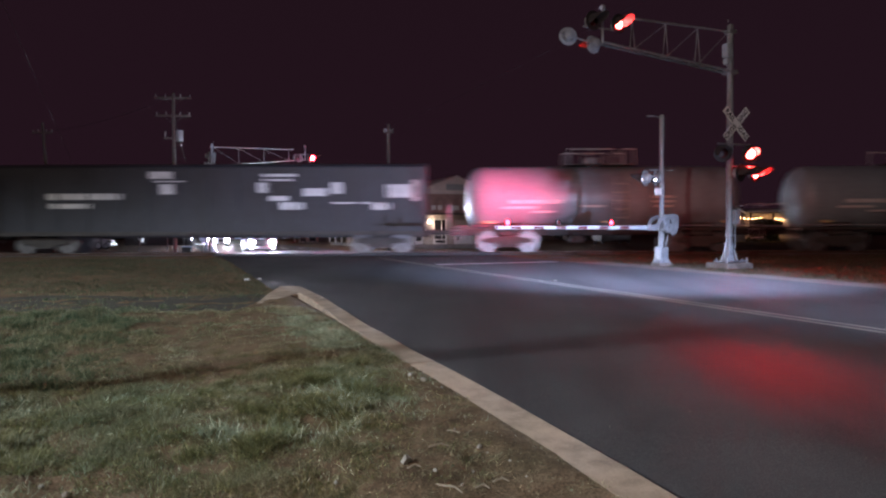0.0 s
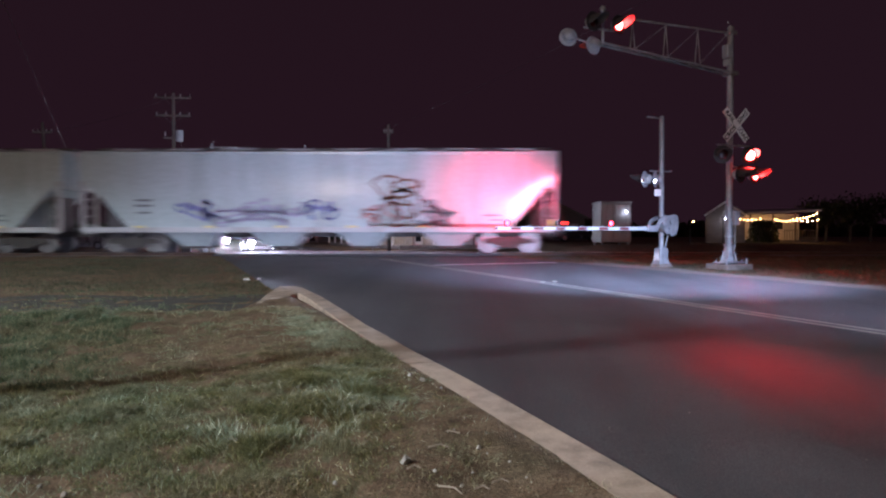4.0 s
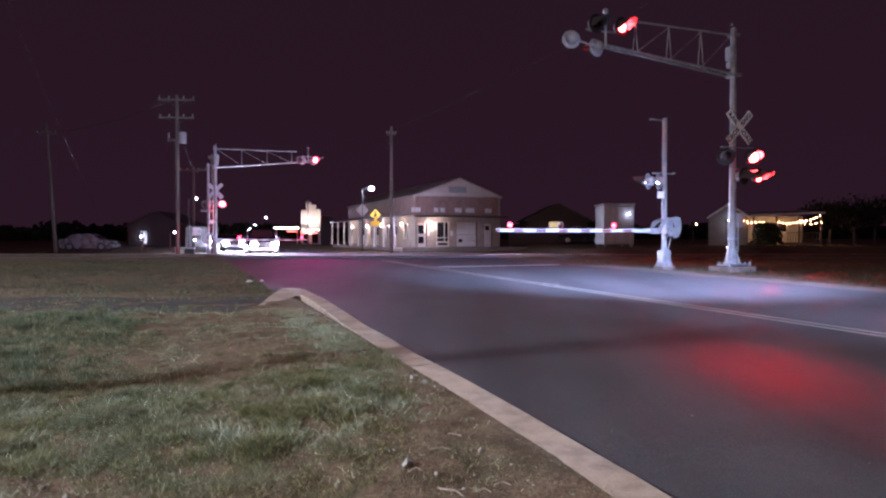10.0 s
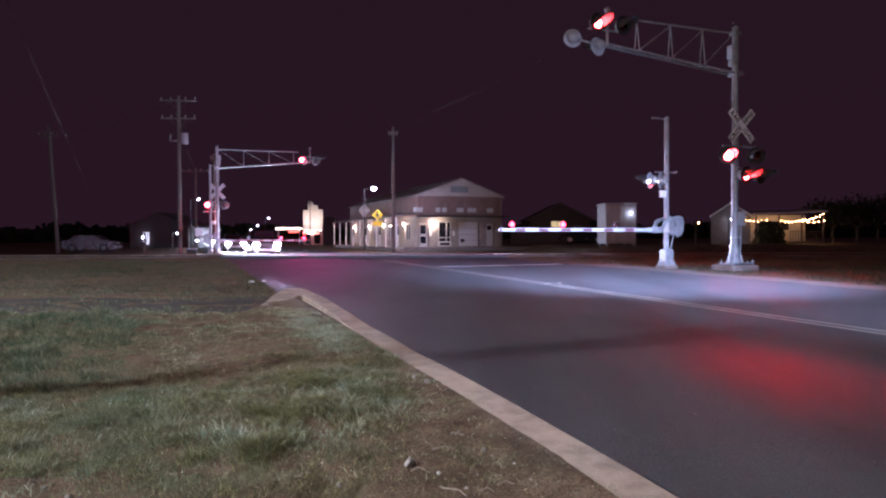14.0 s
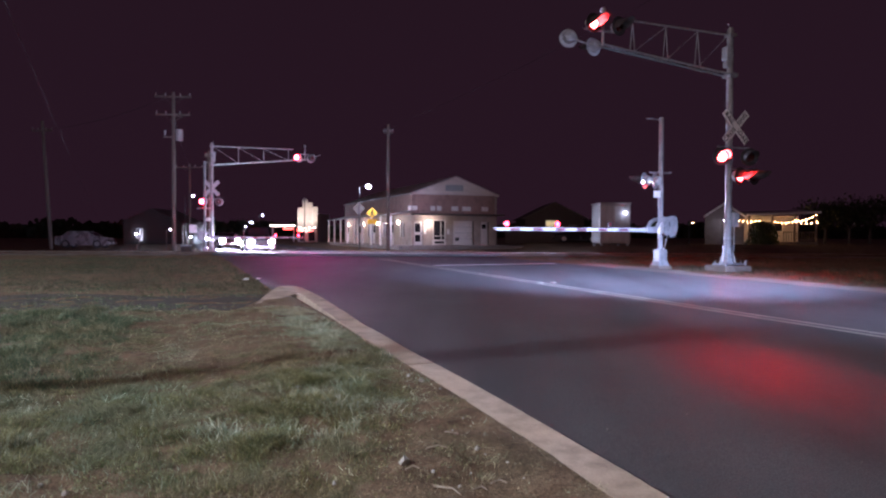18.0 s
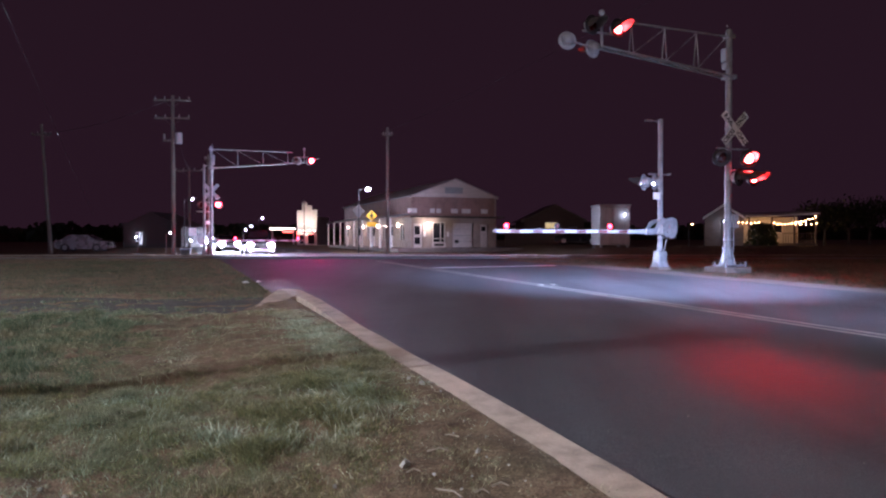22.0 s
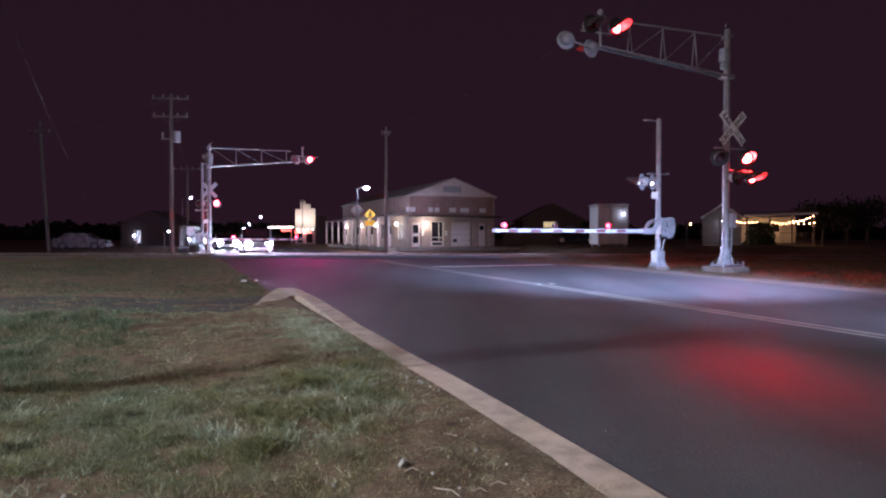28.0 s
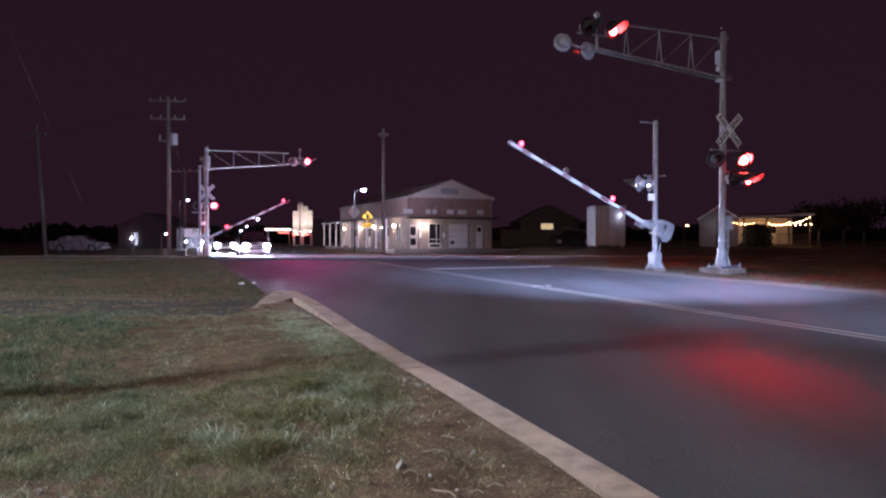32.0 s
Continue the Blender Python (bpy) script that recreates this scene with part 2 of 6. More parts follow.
M_ROAD = asphalt()
M_EARTH = earth()
M_GRASS = blade_mat("grass_blades", (0.42, 0.38, 0.27), (0.132, 0.142, 0.074))
M_LUSH = blade_mat("lush_blades", (0.27, 0.29, 0.20), (0.070, 0.110, 0.058))
M_OLIVE = blade_mat("olive_blades", (0.37, 0.33, 0.19), (0.112, 0.121, 0.036))
M_TWIG = surface("bare_twig", (0.33, 0.27, 0.20), 0.8, 0, 9, 0.3, 60, 0.2)
M_PALE = blade_mat("pale_blades", (0.66, 0.66, 0.56), (0.30, 0.36, 0.27))
M_STRAW = blade_mat("straw_litter", (0.44, 0.37, 0.26), (0.24, 0.18, 0.11))
M_DRY = blade_mat("dry_blades", (0.17, 0.145, 0.10), (0.085, 0.095, 0.06))
M_KERB = surface("kerb_concrete", (0.43, 0.32, 0.235), 0.88, 0, 3.5, 0.5, 75, 0.6, island=0.15)
M_CONC = surface("concrete", (0.33, 0.31, 0.29), 0.85, 0, 2.0, 0.35, 60, 0.35)
M_PAD = surface("dirty_concrete", (0.25, 0.20, 0.17), 0.9, 0, 3.0, 0.4, 60, 0.4)
M_SHOULDER = surface("dusty_gravel", (0.20, 0.155, 0.125), 0.95, 0, 1.2, 0.4, 40, 0.8, depth=0.02)
M_YELLOW = surface("worn_yellow_paint", (0.26, 0.24, 0.20), 0.6, 0, 1.6, 0.5, 40, 0.3)
M_DRIVE = surface("dark_gravel", (0.058, 0.053, 0.040), 0.95, 0, 1.5, 0.4, 45, 0.8, depth=0.02)
M_PANEL = surface("crossing_rubber", (0.035, 0.034, 0.036), 0.78, 0, 2.0, 0.3, 30, 0.1)
M_WHITE_LINE = surface("worn_white_paint", (0.62, 0.62, 0.60), 0.6, 0, 2.0, 0.5, 40, 0.3)
M_GALV = surface("galvanised_steel", (0.37, 0.38, 0.40), 0.45, 0.55, 4.0, 0.4, 45, 0.05)
M_ALU = surface("aluminium_paint", (0.31, 0.32, 0.33), 0.48, 0.3, 5.0, 0.38, 50, 0.04)
M_BLACK = surface("black_enamel", (0.025, 0.025, 0.027), 0.5, 0, 6.0, 0.3, 50, 0.05)
# black hood paint lightened in colour to imitate stronger lamp glow
M_HOOD = surface("weathered_hood_enamel", (0.065, 0.06, 0.06), 0.5, 0, 6.0, 0.3, 50, 0.05)
M_GREYBACK = surface("weathered_grey_paint", (0.36, 0.38, 0.40), 0.55, 0.1, 6.0, 0.25, 50, 0.05)
M_SIGN = surface("sign_white", (0.86, 0.85, 0.84), 0.5, 0, 5.0, 0.12, 60, 0.02)
M_INK = surface("sign_black", (0.02, 0.02, 0.02), 0.5, 0, 9.0, 0.2, 60, 0.0)
M_SIGNYEL = surface("sign_yellow", (0.75, 0.45, 0.03), 0.5, 0, 5.0, 0.12, 60, 0.02)
M_STRIPE_W = surface("gate_white", (0.38, 0.40, 0.42), 0.45, 0, 5.0, 0.12, 60, 0.02)
M_STRIPE_R = surface("gate_red", (0.105, 0.020, 0.018), 0.45, 0, 5.0, 0.2, 60, 0.02)
M_LIT = lens_glow("lit_red_lens", (1.0, 0.020, 0.013), 460.0, 100.0, 0.148)
M_LIT_FAR = lens_glow("lit_red_lens_far", (1.0, 0.009, 0.010), 640.0, 170.0, 0.148)
M_DARKLENS = clear("dark_red_lens", (0.045, 0.006, 0.006), 0.2)
M_GATELIT = glow("gate_lamp_red", (1.0, 0.007, 0.010), 58.0)
M_WHITE_LED = glow("white_indicator", (0.9, 0.95, 1.0), 60.0)
M_HEAD = glow("headlight_glow", (0.86, 0.94, 1.0), 2200.0)
M_DRL = glow("running_light", (0.8, 0.9, 1.0), 30.0)
M_TAIL = glow("tail_light", (1.0, 0.03, 0.02), 6.0)
M_BULB = glow("warm_bulb", (1.0, 0.50, 0.15), 22.0)
M_PORCH = glow("porch_lamp", (1.0, 0.84, 0.56), 9.0)
M_COOL = glow("street_lamp_led", (0.85, 0.93, 1.0), 40.0)
M_WINLIT = glow("lit_window", (1.0, 0.80, 0.35), 0.28)
M_DOORLIT = glow("lit_doorway", (0.85, 0.95, 1.0), 0.4)
M_SHOP = glow("shop_sign_light", (1.0, 0.86, 0.62), 6.0)
M_SHOPRED = glow("red_sign_light", (1.0, 0.08, 0.05), 3.5)
M_GLASS = clear("dark_glass")
M_RUBBER = surface("tyre_rubber", (0.025, 0.025, 0.025), 0.85, 0, 6, 0.3, 60, 0.1)
M_STEELRIM = surface("alloy_rim", (0.45, 0.45, 0.46), 0.35, 0.8, 6, 0.2, 40, 0.02)
M_WOODPOLE = surface("weathered_pole_wood", (0.135, 0.115, 0.10), 0.9, 0, 2.0, 0.4, 25, 0.4, (4, 4, 0.25))
M_LEAF = blade_mat("shrub_leaves", (0.05, 0.05, 0.025), (0.035, 0.05, 0.02))
M_CABLE = surface("cable_black", (0.03, 0.03, 0.03), 0.6, 0, 3, 0.2, 30, 0.0)
M_INSUL = surface("porcelain", (0.26, 0.25, 0.24), 0.3, 0, 8, 0.2, 40, 0.0)
M_RAIL = surface("rail_steel", (0.35, 0.33, 0.31), 0.42, 0.9, 3.0, 0.4, 30, 0.05, dirt=(0.16, 0.09, 0.06))
M_TIE = surface("creosoted_tie", (0.07, 0.055, 0.045), 0.9, 0, 5, 0.4, 40, 0.4, island=0.4)
M_BALLAST = surface("ballast", (0.16, 0.14, 0.13), 0.95, 0, 3.0, 0.45, 25, 0.9, depth=0.05)
M_STONE = surface("pale_stone", (0.42, 0.40, 0.35), 0.85, 0, 14, 0.3, 80, 0.4, island=0.35)
M_BRICK = surface("painted_brick", (0.35, 0.225, 0.20), 0.85, 0, 1.6, 0.3, 12, 0.3)
M_STUCCO = surface("stucco", (0.44, 0.38, 0.34), 0.85, 0, 1.2, 0.25, 30, 0.25)
M_GABLE = surface("gable_siding", (0.70, 0.62, 0.58), 0.75, 0, 1.0, 0.2, 20, 0.1, (1, 1, 6))
M_TRIM = surface("white_trim", (0.76, 0.74, 0.72), 0.6, 0, 3, 0.15, 30, 0.05)
M_ROOF = surface("metal_roof", (0.30, 0.26, 0.25), 0.5, 0.3, 1.0, 0.3, 20, 0.1)
M_SHINGLE = surface("shingles", (0.10, 0.085, 0.08), 0.9, 0, 1.5, 0.35, 18, 0.4)
M_DOOR = surface("door_paint", (0.74, 0.71, 0.70), 0.5, 0, 3, 0.15, 30, 0.05)
M_DARKWALL = surface("dark_clapboard", (0.16, 0.13, 0.12), 0.8, 0, 1.5, 0.3, 25, 0.15, (1, 1, 8))
M_SHED = surface("tarred_boards", (0.045, 0.04, 0.04), 0.85, 0, 1.5, 0.3, 25, 0.15, (1, 1, 8))
M_RAILSIDE = surface("rail_rust", (0.075, 0.045, 0.032), 0.9, 0, 3, 0.4, 30, 0.1)
M_FADED = surface("faded_siding", (0.20, 0.175, 0.16), 0.8, 0, 1.3, 0.25, 25, 0.1, (1, 1, 8))
M_CABINET = surface("cabinet_aluminium", (0.36, 0.36, 0.37), 0.45, 0.3, 1.2, 0.25, 30, 0.08, (3, 3, 0.4))
M_PALEWALL = surface("pale_siding", (0.52, 0.48, 0.44), 0.75, 0, 1.3, 0.2, 25, 0.1, (1, 1, 8))
M_HOPPER = surface("hopper_grey_paint", (0.45, 0.53, 0.53), 0.28, 0.0, 0.6, 0.10, 10, 0.04, (1.2, 1.2, 0.22), dirt=(0.41, 0.47, 0.46))
M_HOPRIB = surface("hopper_rib_paint", (0.46, 0.47, 0.47), 0.5, 0.0, 0.8, 0.3, 12, 0.06, dirt=(0.30, 0.24, 0.21))
M_TANK = surface("tank_grey_paint", (0.26, 0.325, 0.36), 0.40, 0.0, 0.6, 0.3, 9, 0.05, (1.6, 1.6, 0.3), dirt=(0.18, 0.19, 0.20))
M_WAGONDARK = surface("wagon_black_paint", (0.030, 0.032, 0.040), 0.5, 0.0, 0.6, 0.35, 9, 0.05)
M_UNDER = surface("grimy_steel", (0.075, 0.068, 0.062), 0.75, 0.3, 2.5, 0.4, 25, 0.2)
M_WHEEL = surface("wheel_steel", (0.19, 0.185, 0.185), 0.45, 0.6, 4, 0.35, 25, 0.05)
M_STREAK = surface("faint_rust_streak", (0.47, 0.47, 0.455), 0.6, 0, 1.2, 0.3, 15, 0.0)
M_RUST = surface("rust_stain", (0.20, 0.10, 0.06), 0.85, 0, 2.0, 0.4, 20, 0.2)
M_TAGBLUE = surface("spray_blue", (0.20, 0.21, 0.46), 0.6, 0, 1.5, 0.4, 20, 0.0)
M_TAGPURPLE = surface("spray_purple", (0.40, 0.36, 0.48), 0.6, 0, 1.5, 0.4, 20, 0.0)
M_TAGRED = surface("spray_red", (0.48, 0.20, 0.17), 0.6, 0, 1.5, 0.4, 20, 0.0)
M_LABELW = surface("stencil_white", (0.66, 0.66, 0.64), 0.6, 0, 3, 0.3, 30, 0.0)
M_LABELD = surface("stencil_dark", (0.19, 0.20, 0.21), 0.6, 0, 3, 0.3, 30, 0.0)
M_REFLECT = surface("reflector_yellow", (0.72, 0.62, 0.28), 0.4, 0, 3, 0.1, 30, 0.0)
M_CARDARK = surface("dark_car_paint", (0.035, 0.037, 0.042), 0.25, 0.3, 2, 0.2, 40, 0.0)
M_CARGREY = surface("silver_car_paint", (0.30, 0.30, 0.31), 0.28, 0.5, 2, 0.2, 40, 0.0)


# ---- mesh helpers ----
def part(name, bm, material, parent=None, label="", m=None, smooth=False):
    """Links a bmesh as one mesh object under a thing or under a part."""
    me = bpy.data.meshes.new(name)
    bm.normal_update()
    bm.to_mesh(me)
    bm.free()
    for x in (material if isinstance(material, (list, tuple)) else [material]):
        me.materials.append(x)
    if smooth:
        me.shade_smooth()
        me.set_sharp_from_angle(angle=radians(40))
    ob = new(name, me)
    if parent is not None:
        ob.parent = parent
    if m is not None:
        ob.matrix_local = m
    if label:
        tagged(ob, label)
    return ob


def again(ob, parent, m, name=None):
    """Another object of its own on the same mesh."""
    o = new(name or ob.name.split(".")[0], ob.data)
    o.parent = parent
    o.matrix_local = m
    return o


def bx(bm, c, s, turn=None, bevel=0.0):
    m = Matrix.Translation(c) @ (turn if turn is not None else Matrix()) @ Matrix.Diagonal((*s, 1))
    r = bmesh.ops.create_cube(bm, size=1, matrix=m)
    if bevel:
        es = list({e for v in r["verts"] for e in v.link_edges})
        bmesh.ops.bevel(bm, geom=es, offset=bevel, segments=2, affect="EDGES", profile=0.5)
    return r


def rod(bm, a, b, r1, r2=None, n=10):
    a, b = Vector(a), Vector(b)
    d = b - a
    m = Matrix.Translation((a + b) / 2) @ d.to_track_quat("Z", "Y").to_matrix().to_4x4()
    bmesh.ops.create_cone(bm, cap_ends=True, segments=n, radius1=r1, radius2=r1 if r2 is None else r2, depth=d.length, matrix=m)


def ball(bm, c, r, u=12, v=8, sc=(1, 1, 1)):
    bmesh.ops.create_uvsphere(bm, u_segments=u, v_segments=v, radius=r, matrix=Matrix.Translation(c) @ Matrix.Diagonal((*sc, 1)))


def plate(bm, pts, thick, axis=(0, 0, 1)):
    """A flat polygon with thickness along axis."""
    d = Vector(axis) * thick
    lo = [bm.verts.new(Vector(p)) for p in pts]
    hi = [bm.verts.new(Vector(p) + d) for p in pts]
    bm.faces.new(lo[::-1])
    bm.faces.new(hi)
    n = len(pts)
    for i in range(n):
        bm.faces.new((lo[i], lo[(i + 1) % n], hi[(i + 1) % n], hi[i]))
    bmesh.ops.recalc_face_normals(bm, faces=bm.faces[:])


def thing(name, m, label, category, group="", kind=""):
    e = new(name)
    e.matrix_world = m
    e.empty_display_size = 0.2
    return tagged(e, label, category, group, kind)


def B(name, c, s, material, parent, bevel=0.0, label="", turn=None):
    bm = bmesh.new()
    bx(bm, c, s, turn, bevel)
    return part(name, bm, material, parent, label)


def R(name, a, b, r1, material, parent, r2=None, n=10, label=""):
    bm = bmesh.new()
    rod(bm, a, b, r1, r2, n)
    return part(name, bm, material, parent, label, smooth=True)


def at_axis(x, y, z=None, rz=ANG):
    return pose(x, y, grade(y) if z is None else z, 0, 0, rz)


def line_mesh(name, pts, r, material, n=6):
    cu = bpy.data.curves.new(name, "CURVE")
    cu.dimensions, cu.bevel_depth, cu.bevel_resolution = "3D", r, 1
    sp = cu.splines.new("POLY")
    sp.points.add(len(pts) - 1)
    for q, p in zip(sp.points, pts):
        q.co = (*p, 1)
    cu.materials.append(material)
    tmp = bpy.data.objects.new(name, cu)
    scene.collection.objects.link(tmp)
    dg = bpy.context.evaluated_depsgraph_get()
    me = bpy.data.meshes.new_from_object(tmp.evaluated_get(dg))
    bpy.data.objects.remove(tmp)
    return new(name, me)


def lettering(text, size, material, parent, m, name="lettering", squeeze=1.0, bold=0.0):
    cu = bpy.data.curves.new(name, "FONT")
    cu.body, cu.size, cu.extrude, cu.align_x, cu.align_y = text, size, 0.002, "CENTER", "CENTER"
    cu.space_character, cu.offset = 1.1, bold
    tmp = bpy.data.objects.new(name, cu)
    scene.collection.objects.link(tmp)
    dg = bpy.context.evaluated_depsgraph_get()
    me = bpy.data.meshes.new_from_object(tmp.evaluated_get(dg))
    bpy.data.objects.remove(tmp)
    me.materials.clear()
    me.materials.append(material)
    ob = new(name, me)
    ob.parent = parent
    ob.matrix_local = m @ Matrix.Diagonal((squeeze, 1, 1, 1))
    return ob


def sag(a, b, drop, n=14):
    a, b = Vector(a), Vector(b)
    return [a.lerp(b, i / n) - Vector((0, 0, drop * 4 * (i / n) * (1 - i / n))) for i in range(n + 1)]


# ---- ground: one sheet to the horizon ----
def verge(x, y):
    """1 on the raised grass verge beside the kerb, 0 off it."""
    s, l = road_sl(x, y)
    a = min(1.0, max(0.0, (-5.40 - l) / 0.12))
    if x > -2.62:
        edge = 11.2 - 0.9 * min(1.0, max(0.0, -2.35 - x) / 0.25)
    else:
        edge = 9.35 + 0.16 * noise.noise((x * 0.9, 3, 1)) - 0.45 * min(1.0, (-2.62 - x) / 1.2)
    b = min(1.0, max(0.0, (edge - y) / 0.35))
    return a * b


def ground_z(x, y):
    s, l = road_sl(x, y)
    z = grade(y) - 0.02
    z += 0.117 * verge(x, y)
    if -5.85 < l < -5.5 and y < 11:
        z += 0.014 * (1 - abs(l + 5.66) / 0.19) if abs(l + 5.66) < 0.19 else 0.0
    if l < -5.7 and y < 26:
        k = min(1.0, (-5.7 - l) / 1.5)
        z += k * (0.05 * noise.noise((x * 0.35, y * 0.35, 0)) + 0.02 * noise.noise((x * 1.3, y * 1.3, 3)))
    if l < -5.6 and y < 12:
        z += min(1.0, (-5.6 - l) / 0.3) * (0.034 * noise.noise((x * 3.1, y * 3.1, 17)) + 0.020 * noise.noise((x * 7.5, y * 7.5, 23)))
    if x > 6 and y > 33:
        a, b = min(1.0, (x - 6) / 3), min(1.0, (y - 33) / 6)
        z += 0.55 * a * a * (3 - 2 * a) * b * b * (3 - 2 * b)
    if l < -6.2 and y < 9:
        z -= 0.07 * min(1.0, (-6.2 - l) / 1.1) * min(1.0, (9 - y) / 3)
    if -5.38 < l < 5.0:
        z -= 0.06
    if l > 5.0 and y < 29:
        z += min(1.0, (l - 5.0) / 1.5) * (-0.08 + 0.04 * noise.noise((x * 0.3, y * 0.3, 7)) + 0.02 * noise.noise((x * 1.4, y * 1.4, 9)))
    if l < -6 and 14 < y < 28:
        z -= 0.05
    return z


def steps(marks):
    out = []
    for a, b, n in marks:
        out += [a + (b - a) * i / n for i in range(n)]
    return out + [marks[-1][1]]


def build_ground():
    xs = steps(((-2500, -200, 6), (-200, -40, 12), (-40, -10, 50), (-10, -6.5, 24), (-6.5, 2.5, 170), (2.5, 5, 16), (5, 20, 45), (20, 40, 20), (40, 200, 12), (200, 2500, 6)))
    ys = steps(((-400, -20, 6), (-20, 1.5, 12), (1.5, 2.4, 6), (2.4, 10, 150), (10, 16, 50), (16, 36, 44), (36, 80, 40), (80, 300, 12), (300, 3500, 6)))
    vs = [(x, y, ground_z(x, y)) for y in ys for x in xs]
    n = len(xs)
    fs = [(j * n + i, j * n + i + 1, (j + 1) * n + i + 1, (j + 1) * n + i) for j in range(len(ys) - 1) for i in range(n - 1)]
    me = bpy.data.meshes.new("ground")
    me.from_pydata(vs, [], fs)
    me.materials.append(M_EARTH)
    me.shade_smooth()
    return tagged(new("ground", me), "dry brown soil with thin patchy grass", "ground", kind="structure")


build_ground()


def strip(name, s0, s1, l0, l1, dz, material, parent=None, step=1.0, cuts=4):
    bm = bmesh.new()
    n = max(2, int((s1 - s0) / step))
    rows = []
    for i in range(n + 1):
        s = s0 + (s1 - s0) * i / n
        rows.append([bm.verts.new(on_road(s, l0 + (l1 - l0) * j / cuts, dz)) for j in range(cuts + 1)])
    for a, b in zip(rows, rows[1:]):
        for j in range(cuts):
            bm.faces.new((a[j], a[j + 1], b[j + 1], b[j]))
    return part(name, bm, material, parent, smooth=True)


road = strip("road", -70, 260, -5.55, 4.95, 0.0, M_ROAD, cuts=8)
tagged(road, "worn dark asphalt two-lane road", "road", kind="structure")
for off in (-0.10, 0.10):
    ln = strip("centre_line", -60, 8.4, off - 0.05, off + 0.05, 0.004, M_YELLOW, road, cuts=1)
    ln = strip("centre_line", 19, 120, off - 0.05, off + 0.05, 0.004, M_YELLOW, road, cuts=1)
sb = strip("stop_line", 3.2, 3.6, 0.3, 4.6, 0.004, M_WHITE_LINE, road, 0.2, 4)
sb = strip("stop_line", 24.6, 25.1, -5.0, -0.3, 0.004, M_WHITE_LINE, road, 0.2, 4)
for i, l in enumerate((-3.4, -2.2, 1.6, 3.0)):
    strip("crosswalk_bar", 46, 48.4, l, l + 0.5, 0.004, M_WHITE_LINE, road, 0.6, 1)
for s, l in ((-3.9, 0.32), (-3.9, 0.02), (9.0, 0.1)):
    p = on_road(s, l, 0.012)
    B("road_marker", (0, 0, 0), (0.1, 0.1, 0.016), M_YELLOW, road, 0.006).matrix_world = pose(p.x, p.y, p.z, 0, 0, ANG)


def shoulder():
    """Trodden dirt and fine gravel between the far edge of the road and the field."""
    bm = bmesh.new()
    rows = []
    for i in range(61):
        s = -17 + i * 0.35
        w = 2.3 + 0.7 * noise.noise((s * 0.3, 2, 6)) + 0.25 * noise.noise((s * 1.3, 2, 6))
        row = []
        for j in range(7):
            l = 4.88 + (w + 0.25) * j / 6
            p = P0 + U * s + V * l
            row.append(bm.verts.new((p.x, p.y, max(ground_z(p.x, p.y), grade(p.y) - 0.05 - 0.02 * j) + (0.014 if 0 < j < 6 else -0.03) + 0.012 * noise.noise((p.x * 4, p.y * 4, 1)))))
        rows.append(row)
    for a, b in zip(rows, rows[1:]):
        for j in range(6):
            bm.faces.new((a[j], a[j + 1], b[j + 1], b[j]))
    bmesh.ops.recalc_face_normals(bm, faces=bm.faces[:])
    tagged(part("road_shoulder", bm, M_SHOULDER, smooth=True), "dusty tan gravel shoulder beside the road", "shoulder", kind="structure")


shoulder()


def road_chips():
    """Small pale stone chips scattered over the near lanes."""
    rnd = random.Random(44)
    bm = bmesh.new()
    for _ in range(45):
        s, l = rnd.uniform(-15.0, -4.0), rnd.uniform(-5.2, 4.0)
        p = on_road(s, l, 0.004)
        r = rnd.uniform(0.003, 0.006)
        q = bmesh.ops.create_icosphere(bm, subdivisions=1, radius=r, matrix=pose(p.x, p.y, p.z, rnd.uniform(0, 90), 0, rnd.uniform(0, 360)) @ Matrix.Diagonal((1.3, 0.9, 0.7, 1)))
        for v in q["verts"]:
            v.co += Vector((rnd.uniform(-1, 1), rnd.uniform(-1, 1), rnd.uniform(-0.5, 0.5))) * r * 0.25
    tagged(part("road_chips", bm, M_STONE), "pale stone chips scattered on asphalt", "gravel", kind="stuff")


road_chips()


# ---- kerb in cast lengths, with its return at the end ----
def kerb_piece(pts_in, pts_out, tops, parent):
    bm = bmesh.new()
    ring = []
    for (xi, yi), (xo, yo), h in zip(pts_in, pts_out, tops):
        zi, zo = grade(yi), grade(yo)
        ring.append([bm.verts.new(v) for v in ((xi, yi, zi - 0.15), (xi, yi, zi + h - 0.012), (xi + (xo - xi) * 0.06, yi + (yo - yi) * 0.06, zi + h),
                                               (xo + (xi - xo) * 0.10, yo + (yi - yo) * 0.10, zo + h), (xo, yo, zo + h - 0.03), (xo, yo, zo - 0.15))])
    for a, b in zip(ring, ring[1:]):
        for j in range(5):
            bm.faces.new((a[j], a[j + 1], b[j + 1], b[j]))
    bm.faces.new(ring[0])
    bm.faces.new(ring[-1][::-1])
    bmesh.ops.recalc_face_normals(bm, faces=bm.faces[:])
    return part("kerb_stone", bm, M_KERB, parent)


